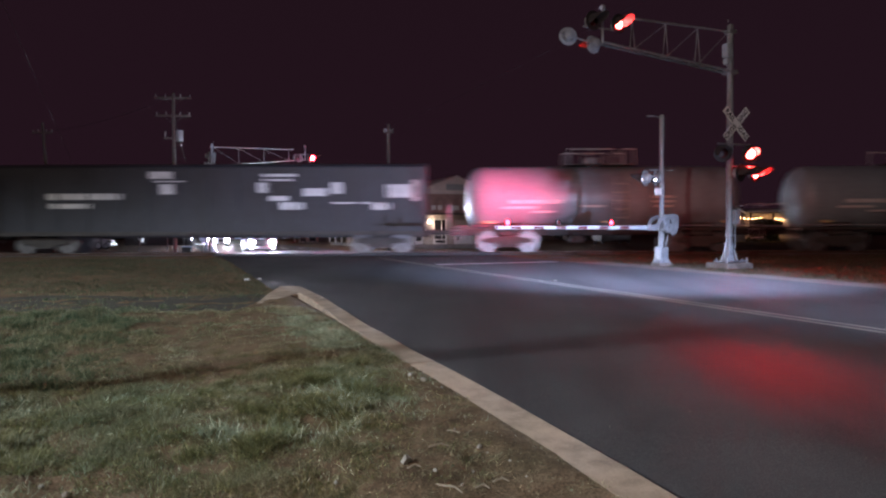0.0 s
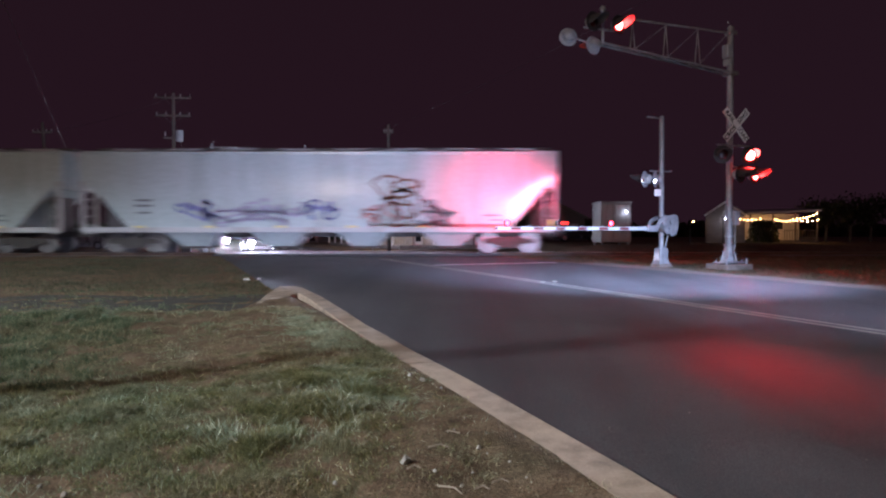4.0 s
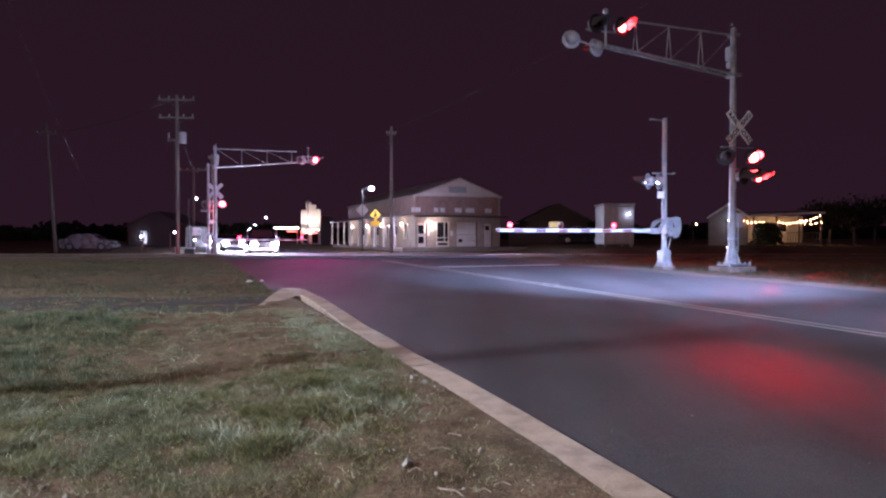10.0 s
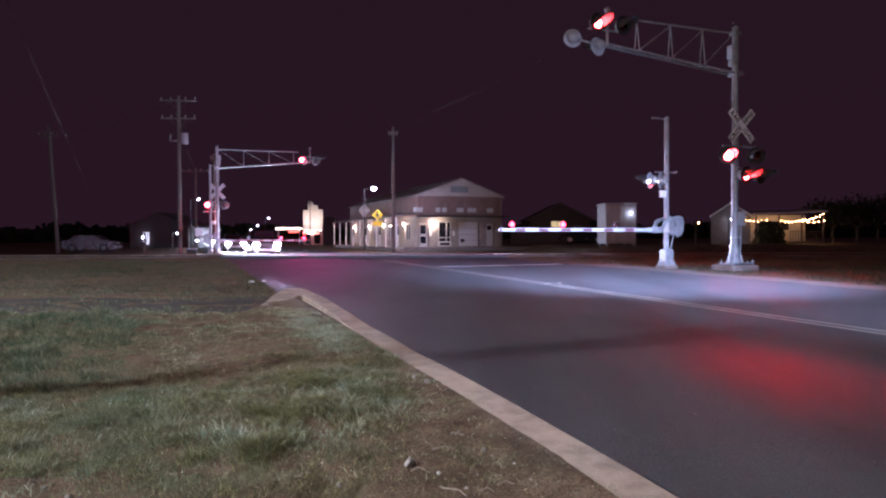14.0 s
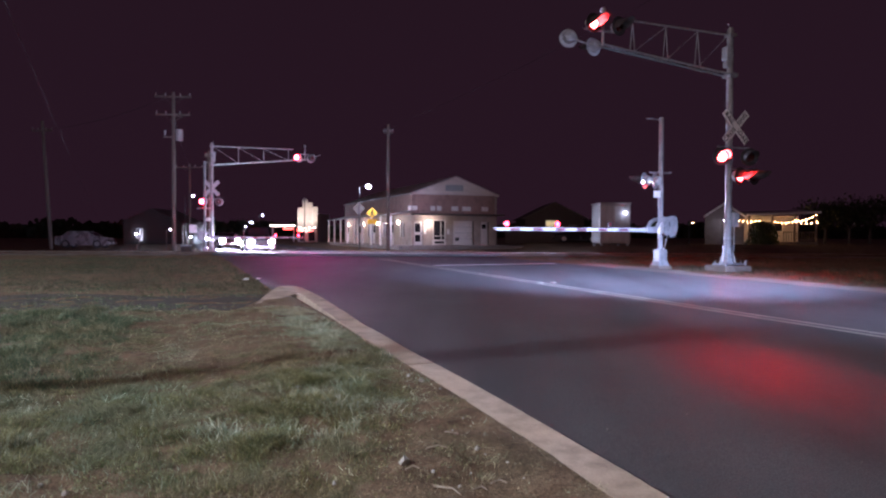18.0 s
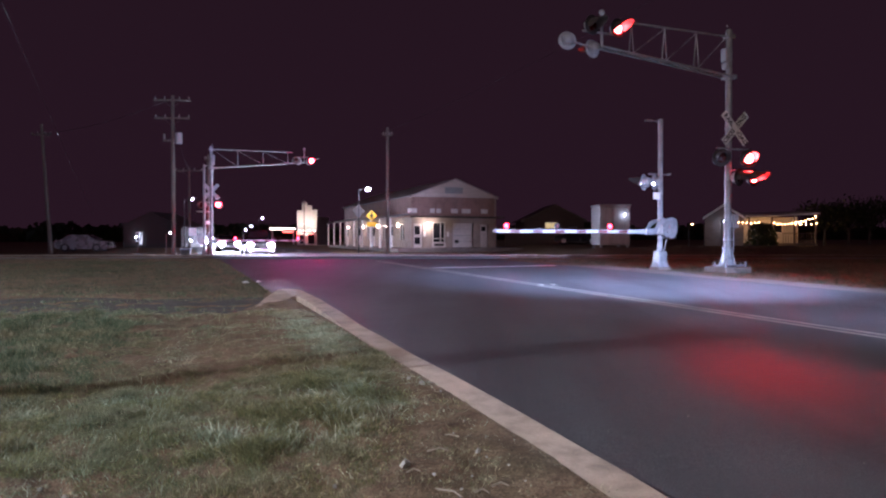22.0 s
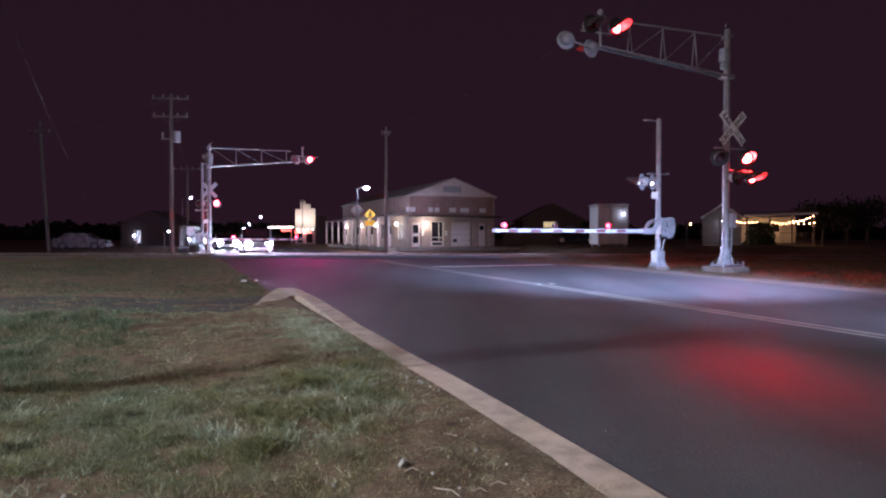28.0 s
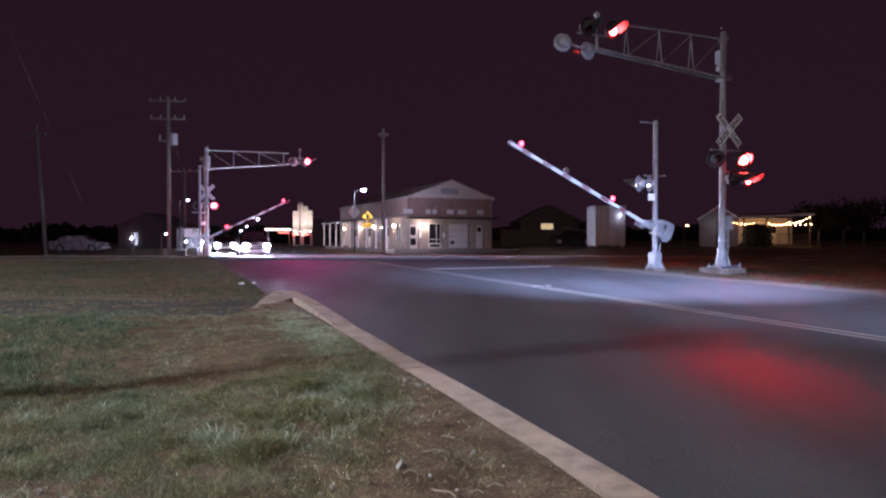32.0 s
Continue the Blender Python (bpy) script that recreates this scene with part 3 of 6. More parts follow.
def build_kerb():
    k = thing("kerb", pose(0, 0, 0), "pale concrete kerb between verge and road", "kerb", kind="structure")

    def at(s, l):
        p = P0 + U * s + V * l
        return p.x, p.y
    joints = [-60, -40, -28, -20, -16.4, -11.86, -6.4]
    for a, b in zip(joints, joints[1:]):
        n = 14
        ss = [a + 0.012 + (b - a - 0.024) * i / n for i in range(n + 1)]
        bend = [0.24 * max(0.0, (s + 11.28) / 6.0) ** 1.3 - 0.019 * min(2.6, max(0.0, -12.3 - s)) ** 1.6 for s in ss]
        wob = [0.012 * noise.noise((s * 0.6, 1, 2)) for s in ss]
        kerb_piece([at(s, -5.565 + d + w) for s, d, w in zip(ss, bend, wob)], [at(s, -5.312 + d + w) for s, d, w in zip(ss, bend, wob)],
                   [0.105 + 0.01 * noise.noise((s, 5, 5)) for s in ss], k)
    # the end turns sharply back towards the verge and sinks into the soil
    d = 0.24 * (4.88 / 6.0) ** 1.3
    pi, po = at(-6.39, -5.565 + d), at(-6.39, -5.312 + d)
    kerb_piece([pi, (-2.30, 11.10), (-2.34, 11.18)], [po, (-2.52, 12.40), (-2.60, 12.55)], [0.105, 0.11, 0.11], k)
    kerb_piece([(-2.345, 11.185), (-2.36, 11.2), (-2.37, 11.19)], [(-2.61, 12.555), (-2.82, 12.68), (-2.99, 12.60)], [0.11, 0.11, 0.11], k)
    kerb_piece([(-2.375, 11.18), (-2.45, 10.5), (-2.53, 9.80)], [(-2.995, 12.59), (-2.84, 11.1), (-2.64, 9.66)], [0.11, 0.10, 0.075], k)


build_kerb()


def driveway():
    """A dark gravel track that leaves the road past the end of the kerb."""
    rows = []
    bm = bmesh.new()
    for i in range(41):
        x = -2.95 - i * 0.45
        y0 = 9.0 + 0.5 * max(0.0, 1 - i / 3) + 0.12 * noise.noise((x * 0.7, 0, 2)) + 0.02 * i
        y1 = 12.5 - 0.03 * i + 0.6 * noise.noise((x * 0.5, 9, 2)) + 0.25 * noise.noise((x * 2.1, 9, 2))
        rows.append([bm.verts.new((x, y0 + (y1 - y0) * j / 12, ground_z(x, y0 + (y1 - y0) * j / 12) + (0.008 if 0 < j < 12 else -0.02))) for j in range(13)])
    for a, b in zip(rows, rows[1:]):
        for j in range(12):
            bm.faces.new((a[j], a[j + 1], b[j + 1], b[j]))
    bmesh.ops.recalc_face_normals(bm, faces=bm.faces[:])
    tagged(part("driveway", bm, M_DRIVE, smooth=True), "dark compacted gravel driveway beside the kerb end", "driveway", kind="structure")


driveway()


# ---- railway ----
def build_track():
    trk = thing("railway_track", pose(0, TRACK_Y, 0.0), "rusty steel rails on dark ties and grey ballast", "railway", kind="structure")
    bm = bmesh.new()
    prof = ((-2.6, -0.12), (-1.7, 0.05), (1.7, 0.05), (2.6, -0.12))
    cx = P0.x + U.x / U.y * (TRACK_Y - P0.y)
    for x0, x1, st in ((-500, -40, 20), (-40, cx - 6.6, 0.8), (cx + 6.6, 40, 0.8), (40, 500, 20)):
        n = int((x1 - x0) / st)
        rows = []
        for i in range(n + 1):
            x = x0 + (x1 - x0) * i / n
            rows.append([bm.verts.new((x, y + 0.06 * noise.noise((x, y, 1)), z + 0.26 - 0.06 + 0.03 * noise.noise((x * 2, y * 2, 4)))) for y, z in prof])
        for a, b in zip(rows, rows[1:]):
            for j in range(3):
                bm.faces.new((a[j], b[j], b[j + 1], a[j + 1]))
    bmesh.ops.recalc_face_normals(bm, faces=bm.faces[:])
    part("ballast_bed", bm, M_BALLAST, trk, smooth=True)
    for y in (-0.755, 0.755):
        bm = bmesh.new()
        bx(bm, (0, y, 0.34), (1000, 0.07, 0.035))
        bx(bm, (0, y, 0.285), (1000, 0.018, 0.09))
        bx(bm, (0, y, 0.238), (1000, 0.14, 0.016))
        rl = part("rail", bm, M_RAILSIDE, trk)
        B("rail_head", (0, y, 0.359), (1000, 0.062, 0.004), M_RAIL, rl, label="polished running surface")
    first = None
    for i in range(-62, 63):
        x = i * 0.56
        if abs(x - cx) < 6.4:
            continue
        if first is None:
            first = B("tie", (0, 0, 0), (0.23, 2.55, 0.17), M_TIE, trk, 0.012)
            first.matrix_local = pose(x, 0, 0.155)
        else:
            again(first, trk, pose(x, 0.03 * math.sin(i * 2.3), 0.155 + 0.006 * math.sin(i * 5.1), 0, 0, 1.2 * math.sin(i * 3.7)))
    for y, w in ((-1.55, 1.35), (0.0, 1.25), (1.55, 1.35)):
        for j in range(5):
            xx = cx - 5.6 + j * 2.4
            B("crossing_panel", (xx + 0.8 - y * 0.38, y, 0.31), (2.38, w, 0.09), M_PANEL, trk, 0.012)


build_track()


# ---- crossing signals ----
PERIOD, CHANGE = 1.224, 6.55
FLASHERS = []


def hood_mesh(r, length, t=0.006, n=14):
    """A visor: the upper part of a tube, cut back towards its ends."""
    bm = bmesh.new()
    rows = []
    for i in range(n + 1):
        a = radians(-25 + 230 * i / n)
        k = max(0.25, math.sin(radians(180 * i / n)) ** 0.5)
        c, s = math.cos(a), math.sin(a)
        rows.append([bm.verts.new(v) for v in ((r * c, 0, r * s), (r * c, -length * k, r * s), ((r + t) * c, -length * k, (r + t) * s), ((r + t) * c, 0, (r + t) * s))])
    for a, b in zip(rows, rows[1:]):
        for j in range(4):
            bm.faces.new((a[j], a[(j + 1) % 4], b[(j + 1) % 4], b[j]))
    bmesh.ops.recalc_face_normals(bm, faces=bm.faces[:])
    return bm


def ring_mesh(r0, r1, t, n=28):
    bm = bmesh.new()
    rows = []
    for i in range(n):
        c, s = math.cos(math.tau * i / n), math.sin(math.tau * i / n)
        rows.append([bm.verts.new(v) for v in ((r0 * c, -t, r0 * s), (r1 * c, -t, r1 * s), (r1 * c, 0, r1 * s), (r0 * c, 0, r0 * s))])
    for i in range(n):
        a, b = rows[i], rows[(i + 1) % n]
        for j in range(4):
            bm.faces.new((a[j], a[(j + 1) % 4], b[(j + 1) % 4], b[j]))
    bmesh.ops.recalc_face_normals(bm, faces=bm.faces[:])
    return bm


def lens_mesh(r, t, n=20):
    """A two-faced lens, one side glowing and one dark; its half turns stand in for blinking."""
    bm = bmesh.new()
    rows = [[bm.verts.new((k * math.cos(math.tau * i / n), y, k * math.sin(math.tau * i / n))) for i in range(n)] for k, y in ((r * 0.6, -t), (r, -t * 0.45), (r, t * 0.45), (r * 0.6, t))]
    bm.faces.new(rows[0]).material_index = 0
    bm.faces.new(rows[3][::-1]).material_index = 1
    for j in range(3):
        for i in range(n):
            f = bm.faces.new((rows[j][i], rows[j + 1][i], rows[j + 1][(i + 1) % n], rows[j][(i + 1) % n]))
            f.material_index = 0 if j == 0 else 1
    bmesh.ops.recalc_face_normals(bm, faces=bm.faces[:])
    return bm


def signal_head(owner, m, phase, lit, back_label=False):
    """A flashing head that faces -y of m. phase 0 or 1: which half of the beat it glows in."""
    head = part("signal_head", ring_mesh(0.149, 0.262, 0.014), [M_BLACK], owner, "black disc with a hooded red lens", m)
    bm = bmesh.new()
    rod(bm, (0, 0.0, 0), (0, 0.17, 0), 0.165, 0.15, 18)
    rod(bm, (0, 0.17, 0), (0, 0.235, 0), 0.15, 0.07, 18)
    for f in [f for f in bm.faces if len(f.verts) > 4 and f.calc_center_median().y < 0.01]:
        bm.faces.remove(f)
    part("housing", bm, M_GREYBACK, head, "grey housing", smooth=True)
    # unseen black liner, added to stop light leaking past the lens edge
    bm = bmesh.new()
    rod(bm, (0, 0.002, 0), (0, 0.166, 0), 0.160, 0.146, 18)
    for f in [f for f in bm.faces if len(f.verts) > 4 and f.calc_center_median().y < 0.01]:
        bm.faces.remove(f)
    part("inner_bowl", bm, M_BLACK, head, "added black liner that stops light leaks", smooth=True)
    bm = ring_mesh(0.17, 0.260, 0.004)
    part("disc_back", bm, M_GREYBACK, head, "weathered grey back", pose(0, 0.005, 0))
    part("hood", hood_mesh(0.17, 0.50), M_HOOD, head, smooth=True, m=pose(0, -0.012, 0))
    lens = part("lens", lens_mesh(0.148, 0.03), [lit, M_DARKLENS], head, smooth=True)
    FLASHERS.append((lens, phase))
    return head


def crossbuck(owner, m):
    """Two crossed blades with their lettering, facing -y."""
    for sgn, words, dy in ((-1, ("RAIL", "ROAD"), 0.0), (1, ("CROS", "SING"), -0.012)):
        tilt = pose(0, dy, 0, 0, -46 * sgn, 0)
        bm = bmesh.new()
        bx(bm, (0, 0, 0), (1.24, 0.006, 0.23), None, 0.002)
        blade = part("crossbuck_blade", bm, M_SIGN, owner, "white blade with black lettering", m @ tilt)
        B("blade_back", (0, 0.007, 0), (1.24, 0.004, 0.23), M_GREYBACK, blade, label="bare grey back of the blade")
        for x, w in ((-0.34, words[0]), (0.34, words[1])):
            lettering(w, 0.20, M_INK, blade, pose(x, -0.005, 0, 90, 0, 0), bold=0.007)


def cantilever_signal(m, arm, heads, label, lit, buck=(0.0, 4.32)):
    """A mast on a concrete footing with a truss arm towards -x, crossbuck and heads. heads: (x, y, z, turn, phase)."""
    t = thing("cantilever_signal", m, label, "railway signal", "crossing signals")
    B("footing", (0, 0, -0.10), (0.98, 0.92, 0.34), M_PAD, t, 0.03, "rough dirty concrete footing")
    B("base_plate", (0, 0, 0.10), (0.62, 0.62, 0.04), M_GALV, t, 0.006)
    bm = bmesh.new()
    rod(bm, (0, 0, 0.12), (0, 0, 0.17), 0.26, 0.25, 8)
    rod(bm, (0, 0, 0.17), (0, 0, 0.60), 0.185, 0.13, 8)
    rod(bm, (0, 0, 0.60), (0, 0, 0.66), 0.17, 0.17, 12)
    part("base_casting", bm, M_GALV, t, "flared galvanised base")
    for k in range(4):
        a = radians(45 + 90 * k)
        bm = bmesh.new()
        plate(bm, [(0.12, -0.007, 0.12), (0.25, -0.007, 0.12), (0.25, -0.007, 0.15), (0.15, -0.007, 0.48), (0.12, -0.007, 0.48)], 0.014, (0, 1, 0))
        part("gusset", bm, M_GALV, t, m=pose(0, 0, 0, 0, 0, 45 + 90 * k))
        bm = bmesh.new()
        rod(bm, (0.36 * math.cos(a), 0.36 * math.sin(a), 0.05), (0.36 * math.cos(a), 0.36 * math.sin(a), 0.2), 0.018, n=6)
        bx(bm, (0.36 * math.cos(a), 0.36 * math.sin(a), 0.14), (0.05, 0.05, 0.03))
        part("anchor_bolt", bm, M_GALV, t)
    for x in (-0.45, 0.30):
        bm = bmesh.new()
        rod(bm, (x, -0.40, 0.05), (x, -0.40, 0.20), 0.04, 0.036, 10)
        ball(bm, (x, -0.40, 0.20), 0.037, 10, 6)
        part("guard_stub", bm, M_GALV, t, smooth=True)
    R("guard_bar", (-0.45, -0.40, 0.13), (0.30, -0.40, 0.13), 0.022, M_GALV, t)
    R("mast", (0, 0, 0.12), (0, 0, 7.2), 0.105, M_ALU, t, 0.092, 16)
    R("mast_cap", (0, 0, 7.2), (0, 0, 7.25), 0.1, M_ALU, t, 0.05, 14)
    R("mast_band", (0, 0, 0.86), (0, 0, 0.93), 0.135, M_GALV, t, n=14)
    # truss: two lower chords and one upper
    z0, z1, zu = 5.80, 5.80 + 0.10 * arm, 7.02
    for y in (-0.13, 0.13):
        R("lower_chord", (0, y, z0), (-arm, y * 0.8, z1), 0.035, M_ALU, t)
    R("upper_chord", (0, 0, zu), (-arm + 0.78, 0, zu + 0.03), 0.03, M_ALU, t)
    B("clamp", (0, 0, z0), (0.3, 0.36, 0.12), M_GALV, t, 0.01)
    B("clamp", (0, 0, zu), (0.26, 0.26, 0.1), M_GALV, t, 0.01)
    n = 3
    xs = [-0.20 - (arm - 1.15) * (i + 0.9) / n for i in range(n)]
    prev = -0.1
    for x in xs:
        zl = z0 + (z1 - z0) * (-x / arm)
        for y in (-0.12, 0.12):
            R("strut", (x, y, zl), (x, 0, zu), 0.016, M_ALU, t, n=8)
        R("diagonal", (x, 0, zl), (prev, 0, zu - 0.02), 0.013, M_ALU, t, n=8)
        prev = x
    for i in range(1, 9):
        x = -arm * i / 9
        R("chord_tie", (x, -0.12, z0 + (z1 - z0) * i / 9), (x, 0.12, z0 + (z1 - z0) * i / 9), 0.012, M_ALU, t, n=6)
    bm = bmesh.new()
    bx(bm, (-0.14, 0, 6.45), (0.16, 0.26, 0.42), None, 0.04)
    bx(bm, (-0.14, 0, 6.12), (0.13, 0.2, 0.2), None, 0.04)
    part("junction_box", bm, M_GREYBACK, t)
    R("bell", (-0.1, -0.02, 7.3), (-0.1, -0.02, 7.36), 0.02, M_GREYBACK, t)
    B("conduit_box", (0.12, -0.14, 1.45), (0.2, 0.16, 0.42), M_GREYBACK, t, 0.02)
    R("conduit", (0.13, -0.1, 0.5), (0.13, -0.1, 1.25), 0.02, M_GALV, t)
    # head carriers
    R("cross_arm", (-0.62, -0.17, 3.62), (0.62, -0.17, 3.62), 0.03, M_GALV, t)
    R("cross_arm", (-0.05, -0.15, 2.98), (0.92, 0.05, 2.98), 0.025, M_GALV, t)
    ax = -arm
    R("head_carrier", (ax - 0.62, -0.12, z1 + 0.36), (ax + 0.62, -0.12, z1 + 0.36), 0.03, M_GALV, t)
    for y in (-0.12,):
        R("carrier_post", (ax, y, z1 - 0.05), (ax, y, z1 + 0.85), 0.04, M_GALV, t)
    ball_bm = bmesh.new()
    ball(ball_bm, (ax, -0.12, z1 + 0.93), 0.085)
    part("junction_ball", ball_bm, M_GREYBACK, t, smooth=True)
    R("head_carrier", (ax - 0.1, 0.1, z1 - 0.02), (ax - 0.95, 0.45, z1 + 0.30), 0.025, M_GALV, t)
    crossbuck(t, pose(buck[0], -0.16, buck[1]))
    for x, y, z, turn, phase in heads:
        signal_head(t, pose(x, y, z, 4, 0, turn), phase, lit)
        if z < 4:
            R("head_bracket", (x, y + 0.05, z), (x * 0.85, -0.12, z - 0.02), 0.022, M_GALV, t)
    return t


Z1N = 5.80 + 0.46
cantilever_signal(at_axis(8.68, 21.1, 0.19), 4.6, (
    (-0.55, -0.30, 3.32, -26, 0), (0.50, -0.30, 3.34, -26, 1),
    (0.02, -0.42, 2.75, 14, 0), (0.88, -0.12, 2.78, 14, 1),
    (-5.04, -0.32, Z1N + 0.48, 12, 0), (-4.22, -0.32, Z1N + 0.48, 12, 1),
    (-5.29, 0.55, Z1N + 0.26, 165, 1), (-4.57, 0.40, Z1N + 0.06, 190, 0)),
    "tall aluminium cantilever crossing signal with flashing red lamps", M_LIT, (0.09, 4.24))
Z1F = 5.80 + 0.60
cantilever_signal(at_axis(-14.9, 45.0, -0.2, ANG + 180), 6.0, (
    (0.62, 0.30, 3.42, 180, 0), (-0.40, 0.30, 3.45, 180, 1),
    (-0.47, -0.30, 3.45, 0, 0), (0.50, -0.30, 3.45, 0, 1),
    (-5.36, 0.32, Z1F + 0.10, 180, 0), (-6.40, 0.32, Z1F + 0.10, 180, 1),
    (-5.62, -0.32, Z1F + 0.10, 0, 1), (-6.40, -0.32, Z1F + 0.10, 0, 0)),
    "aluminium cantilever crossing signal beyond the railway, lamps flashing", M_LIT_FAR)

GATES = []


def crossing_gate(m, arm, tall, label, lamps, near=True):
    """A gate mast with its machine and a striped arm towards -x."""
    t = thing("crossing_gate", m, label, "railway gate", "crossing gates")
    B("footing", (0, 0, -0.12), (0.50, 0.50, 0.2), M_PAD, t, 0.03, "dirty concrete footing")
    bm = bmesh.new()
    bx(bm, (0, 0, 0.31), (0.32, 0.32, 0.40), None, 0.03)
    bmesh.ops.create_cone(bm, cap_ends=True, segments=4, radius1=0.29, radius2=0.225, depth=0.13, matrix=pose(0, 0, 0.075, 0, 0, 45))
    bx(bm, (0, 0, 0.005), (0.44, 0.44, 0.03), None, 0.008)
    rod(bm, (0, 0, 0.5), (0, 0, 0.56), 0.12, 0.095, 14)
    part("base_box", bm, M_ALU, t)
    R("mast", (0, 0, 0.45), (0, 0, tall), 0.082, M_ALU, t, 0.075, 14)
    R("mast_cap", (0, 0, tall), (0, 0, tall + 0.04), 0.085, M_ALU, t, 0.04, 14)
    # small arm with a lamp bracket at the top
    bm = bmesh.new()
    rod(bm, (0, 0, tall - 0.06), (-0.4, -0.05, tall - 0.04), 0.022)
    bx(bm, (-0.5, -0.06, tall - 0.05), (0.26, 0.09, 0.05), None, 0.015)
    part("bracket_arm", bm, M_ALU, t)
    # gate machine and counterweights
    bm = bmesh.new()
    bx(bm, (0.02, -0.15, 1.24), (0.28, 0.20, 0.46), None, 0.04)
    part("gate_machine", bm, M_ALU, t)
    R("drive_shaft", (0.02, -0.27, 1.13), (0.02, 0.31, 1.13), 0.04, M_GALV, t)
    R("side_pipe", (0.13, -0.02, 0.5), (0.22, -0.10, 1.05), 0.02, M_GALV, t)
    R("cross_arm", (-0.42, 0.05, 2.98), (0.36, 0.05, 2.98), 0.026, M_GALV, t)
    R("cross_arm_end", (0.30, 0.05, 2.98), (0.40, -0.02, 3.0), 0.03, M_GALV, t)
    B("notice_plate", (-0.22, -0.1, 2.28), (0.26, 0.01, 0.22), M_SIGN, t, 0.003, "small white notice plate")
    # the moving arm turns about the shaft
    piv = part("gate_arm", ring_mesh(0.04, 0.16, 0.05, 20), M_GALV, t, "striped arm with lamps", pose(0.02, -0.27, 1.13))
    for y in (-0.04, 0.40):
        bm = bmesh.new()
        plate(bm, [(0.40, y, 0.28), (0.36, y, 0.41), (0.22, y, 0.45), (-0.15, y, 0.39), (-0.35, y, 0.30), (-0.46, y, 0.10), (-0.78, y, 0.065), (-0.78, y, -0.065), (-0.40, y, -0.07),
                   (-0.33, y, 0.07), (-0.25, y, 0.20), (-0.10, y, 0.28), (0.08, y, 0.28), (0.14, y, 0.12), (0.05, y, -0.04), (0.05, y, -0.16), (0.16, y, -0.24), (0.32, y, -0.18), (0.40, y, 0.0)], 0.02, (0, 1, 0))
        part("side_arm", bm, M_ALU, piv)
    bm = bmesh.new()
    bx(bm, (0.28, 0.19, 0.10), (0.14, 0.38, 0.30), None, 0.03)
    part("counterweight", bm, M_GALV, piv)
    part("arm_socket", _sock(), M_GALV, piv)
    # stripes: each painted length of the arm
    x, i = -0.75, -1
    while x > -arm:
        w = min(0.73 if i < 0 else 0.42 if i % 2 else 0.33, arm + x)
        taper = 0.118 - 0.025 * (-x / arm)
        B("arm_length", (x - w / 2, 0, 0.0), (w, 0.05, taper), M_STRIPE_W, piv, 0.006)
        if i % 2 == 0:
            B("red_stripe", (x - w / 2, 0, -0.004), (w - 0.01, 0.058, taper * 0.72), M_STRIPE_R, piv, 0.003, "worn dark red stripe")
        x -= w
        i += 1
    for lx, kind in lamps:
        bm = bmesh.new()
        rod(bm, (lx, 0, 0.05), (lx, 0, 0.11), 0.02)
        part("arm_lamp_stem", bm, M_BLACK, piv)
        part("arm_lamp_rim", ring_mesh(0.072, 0.09, 0.06, 16), M_BLACK, piv, m=pose(lx, 0.03, 0.155))
        if kind == 2:
            bm = bmesh.new()
            ball(bm, (0, 0, 0), 0.07, 14, 8, (1, 0.6, 1))
            part("arm_lamp", bm, M_GATELIT, piv, "steady red lamp", pose(lx, -0.01, 0.155), True)
        else:
            le = part("arm_lamp", lens_mesh(0.068, 0.035), [M_GATELIT, M_DARKLENS], piv, "flashing red lamp", pose(lx, 0.0, 0.155), True)
            FLASHERS.append((le, kind))
    GATES.append(piv)
    if not near:
        B("notice_board", (0.70, -0.20, 1.67), (0.46, 0.02, 0.50), M_SIGN, t, 0.004, "blank white board beside the mast")
        R("board_bracket", (0.05, -0.02, 1.67), (0.60, -0.18, 1.67), 0.02, M_GALV, t)
    # back-to-back heads on the mast that face the other way, with their small white indicators
    for hx, ph in ((-0.52, 0), (-0.10, 1)) if near else ():
        signal_head(t, pose(hx, 0.16, 2.72, 0, 0, 180 + 28), 1 - ph, M_LIT)
        bm = lens_mesh(0.034, 0.025, 12)
        ind = part("indicator", bm, [M_WHITE_LED, M_DARKLENS], t, "white back indicator", pose(hx - 0.28, -0.14, 2.65), True)
        FLASHERS.append((ind, ph))
        B("indicator_box", (hx - 0.28, -0.03, 2.65), (0.12, 0.14, 0.12), M_BLACK, t, 0.02)
    return t


def _sock():
    bm = bmesh.new()
    bx(bm, (-0.58, 0.0, 0.0), (0.42, 0.09, 0.19), None, 0.015)
    bx(bm, (-0.52, 0.19, -0.01), (0.10, 0.40, 0.10), None, 0.01)
    return bm


crossing_gate(at_axis(7.04, 22.43, 0.2), 6.07, 4.72, "silver gate mast with red and white striped arm", ((-5.67, 2), (-3.98, 0), (-2.13, 1)))
crossing_gate(at_axis(-14.95, 43.8, -0.2, ANG + 180), 6.3, 5.9, "silver gate mast beyond the railway with striped arm", ((-5.9, 2), (-4.4, 1), (-1.9, 0)), False)


# ---- train ----
CARS = []
WHEELSETS = []
WHEEL_R = 0.455


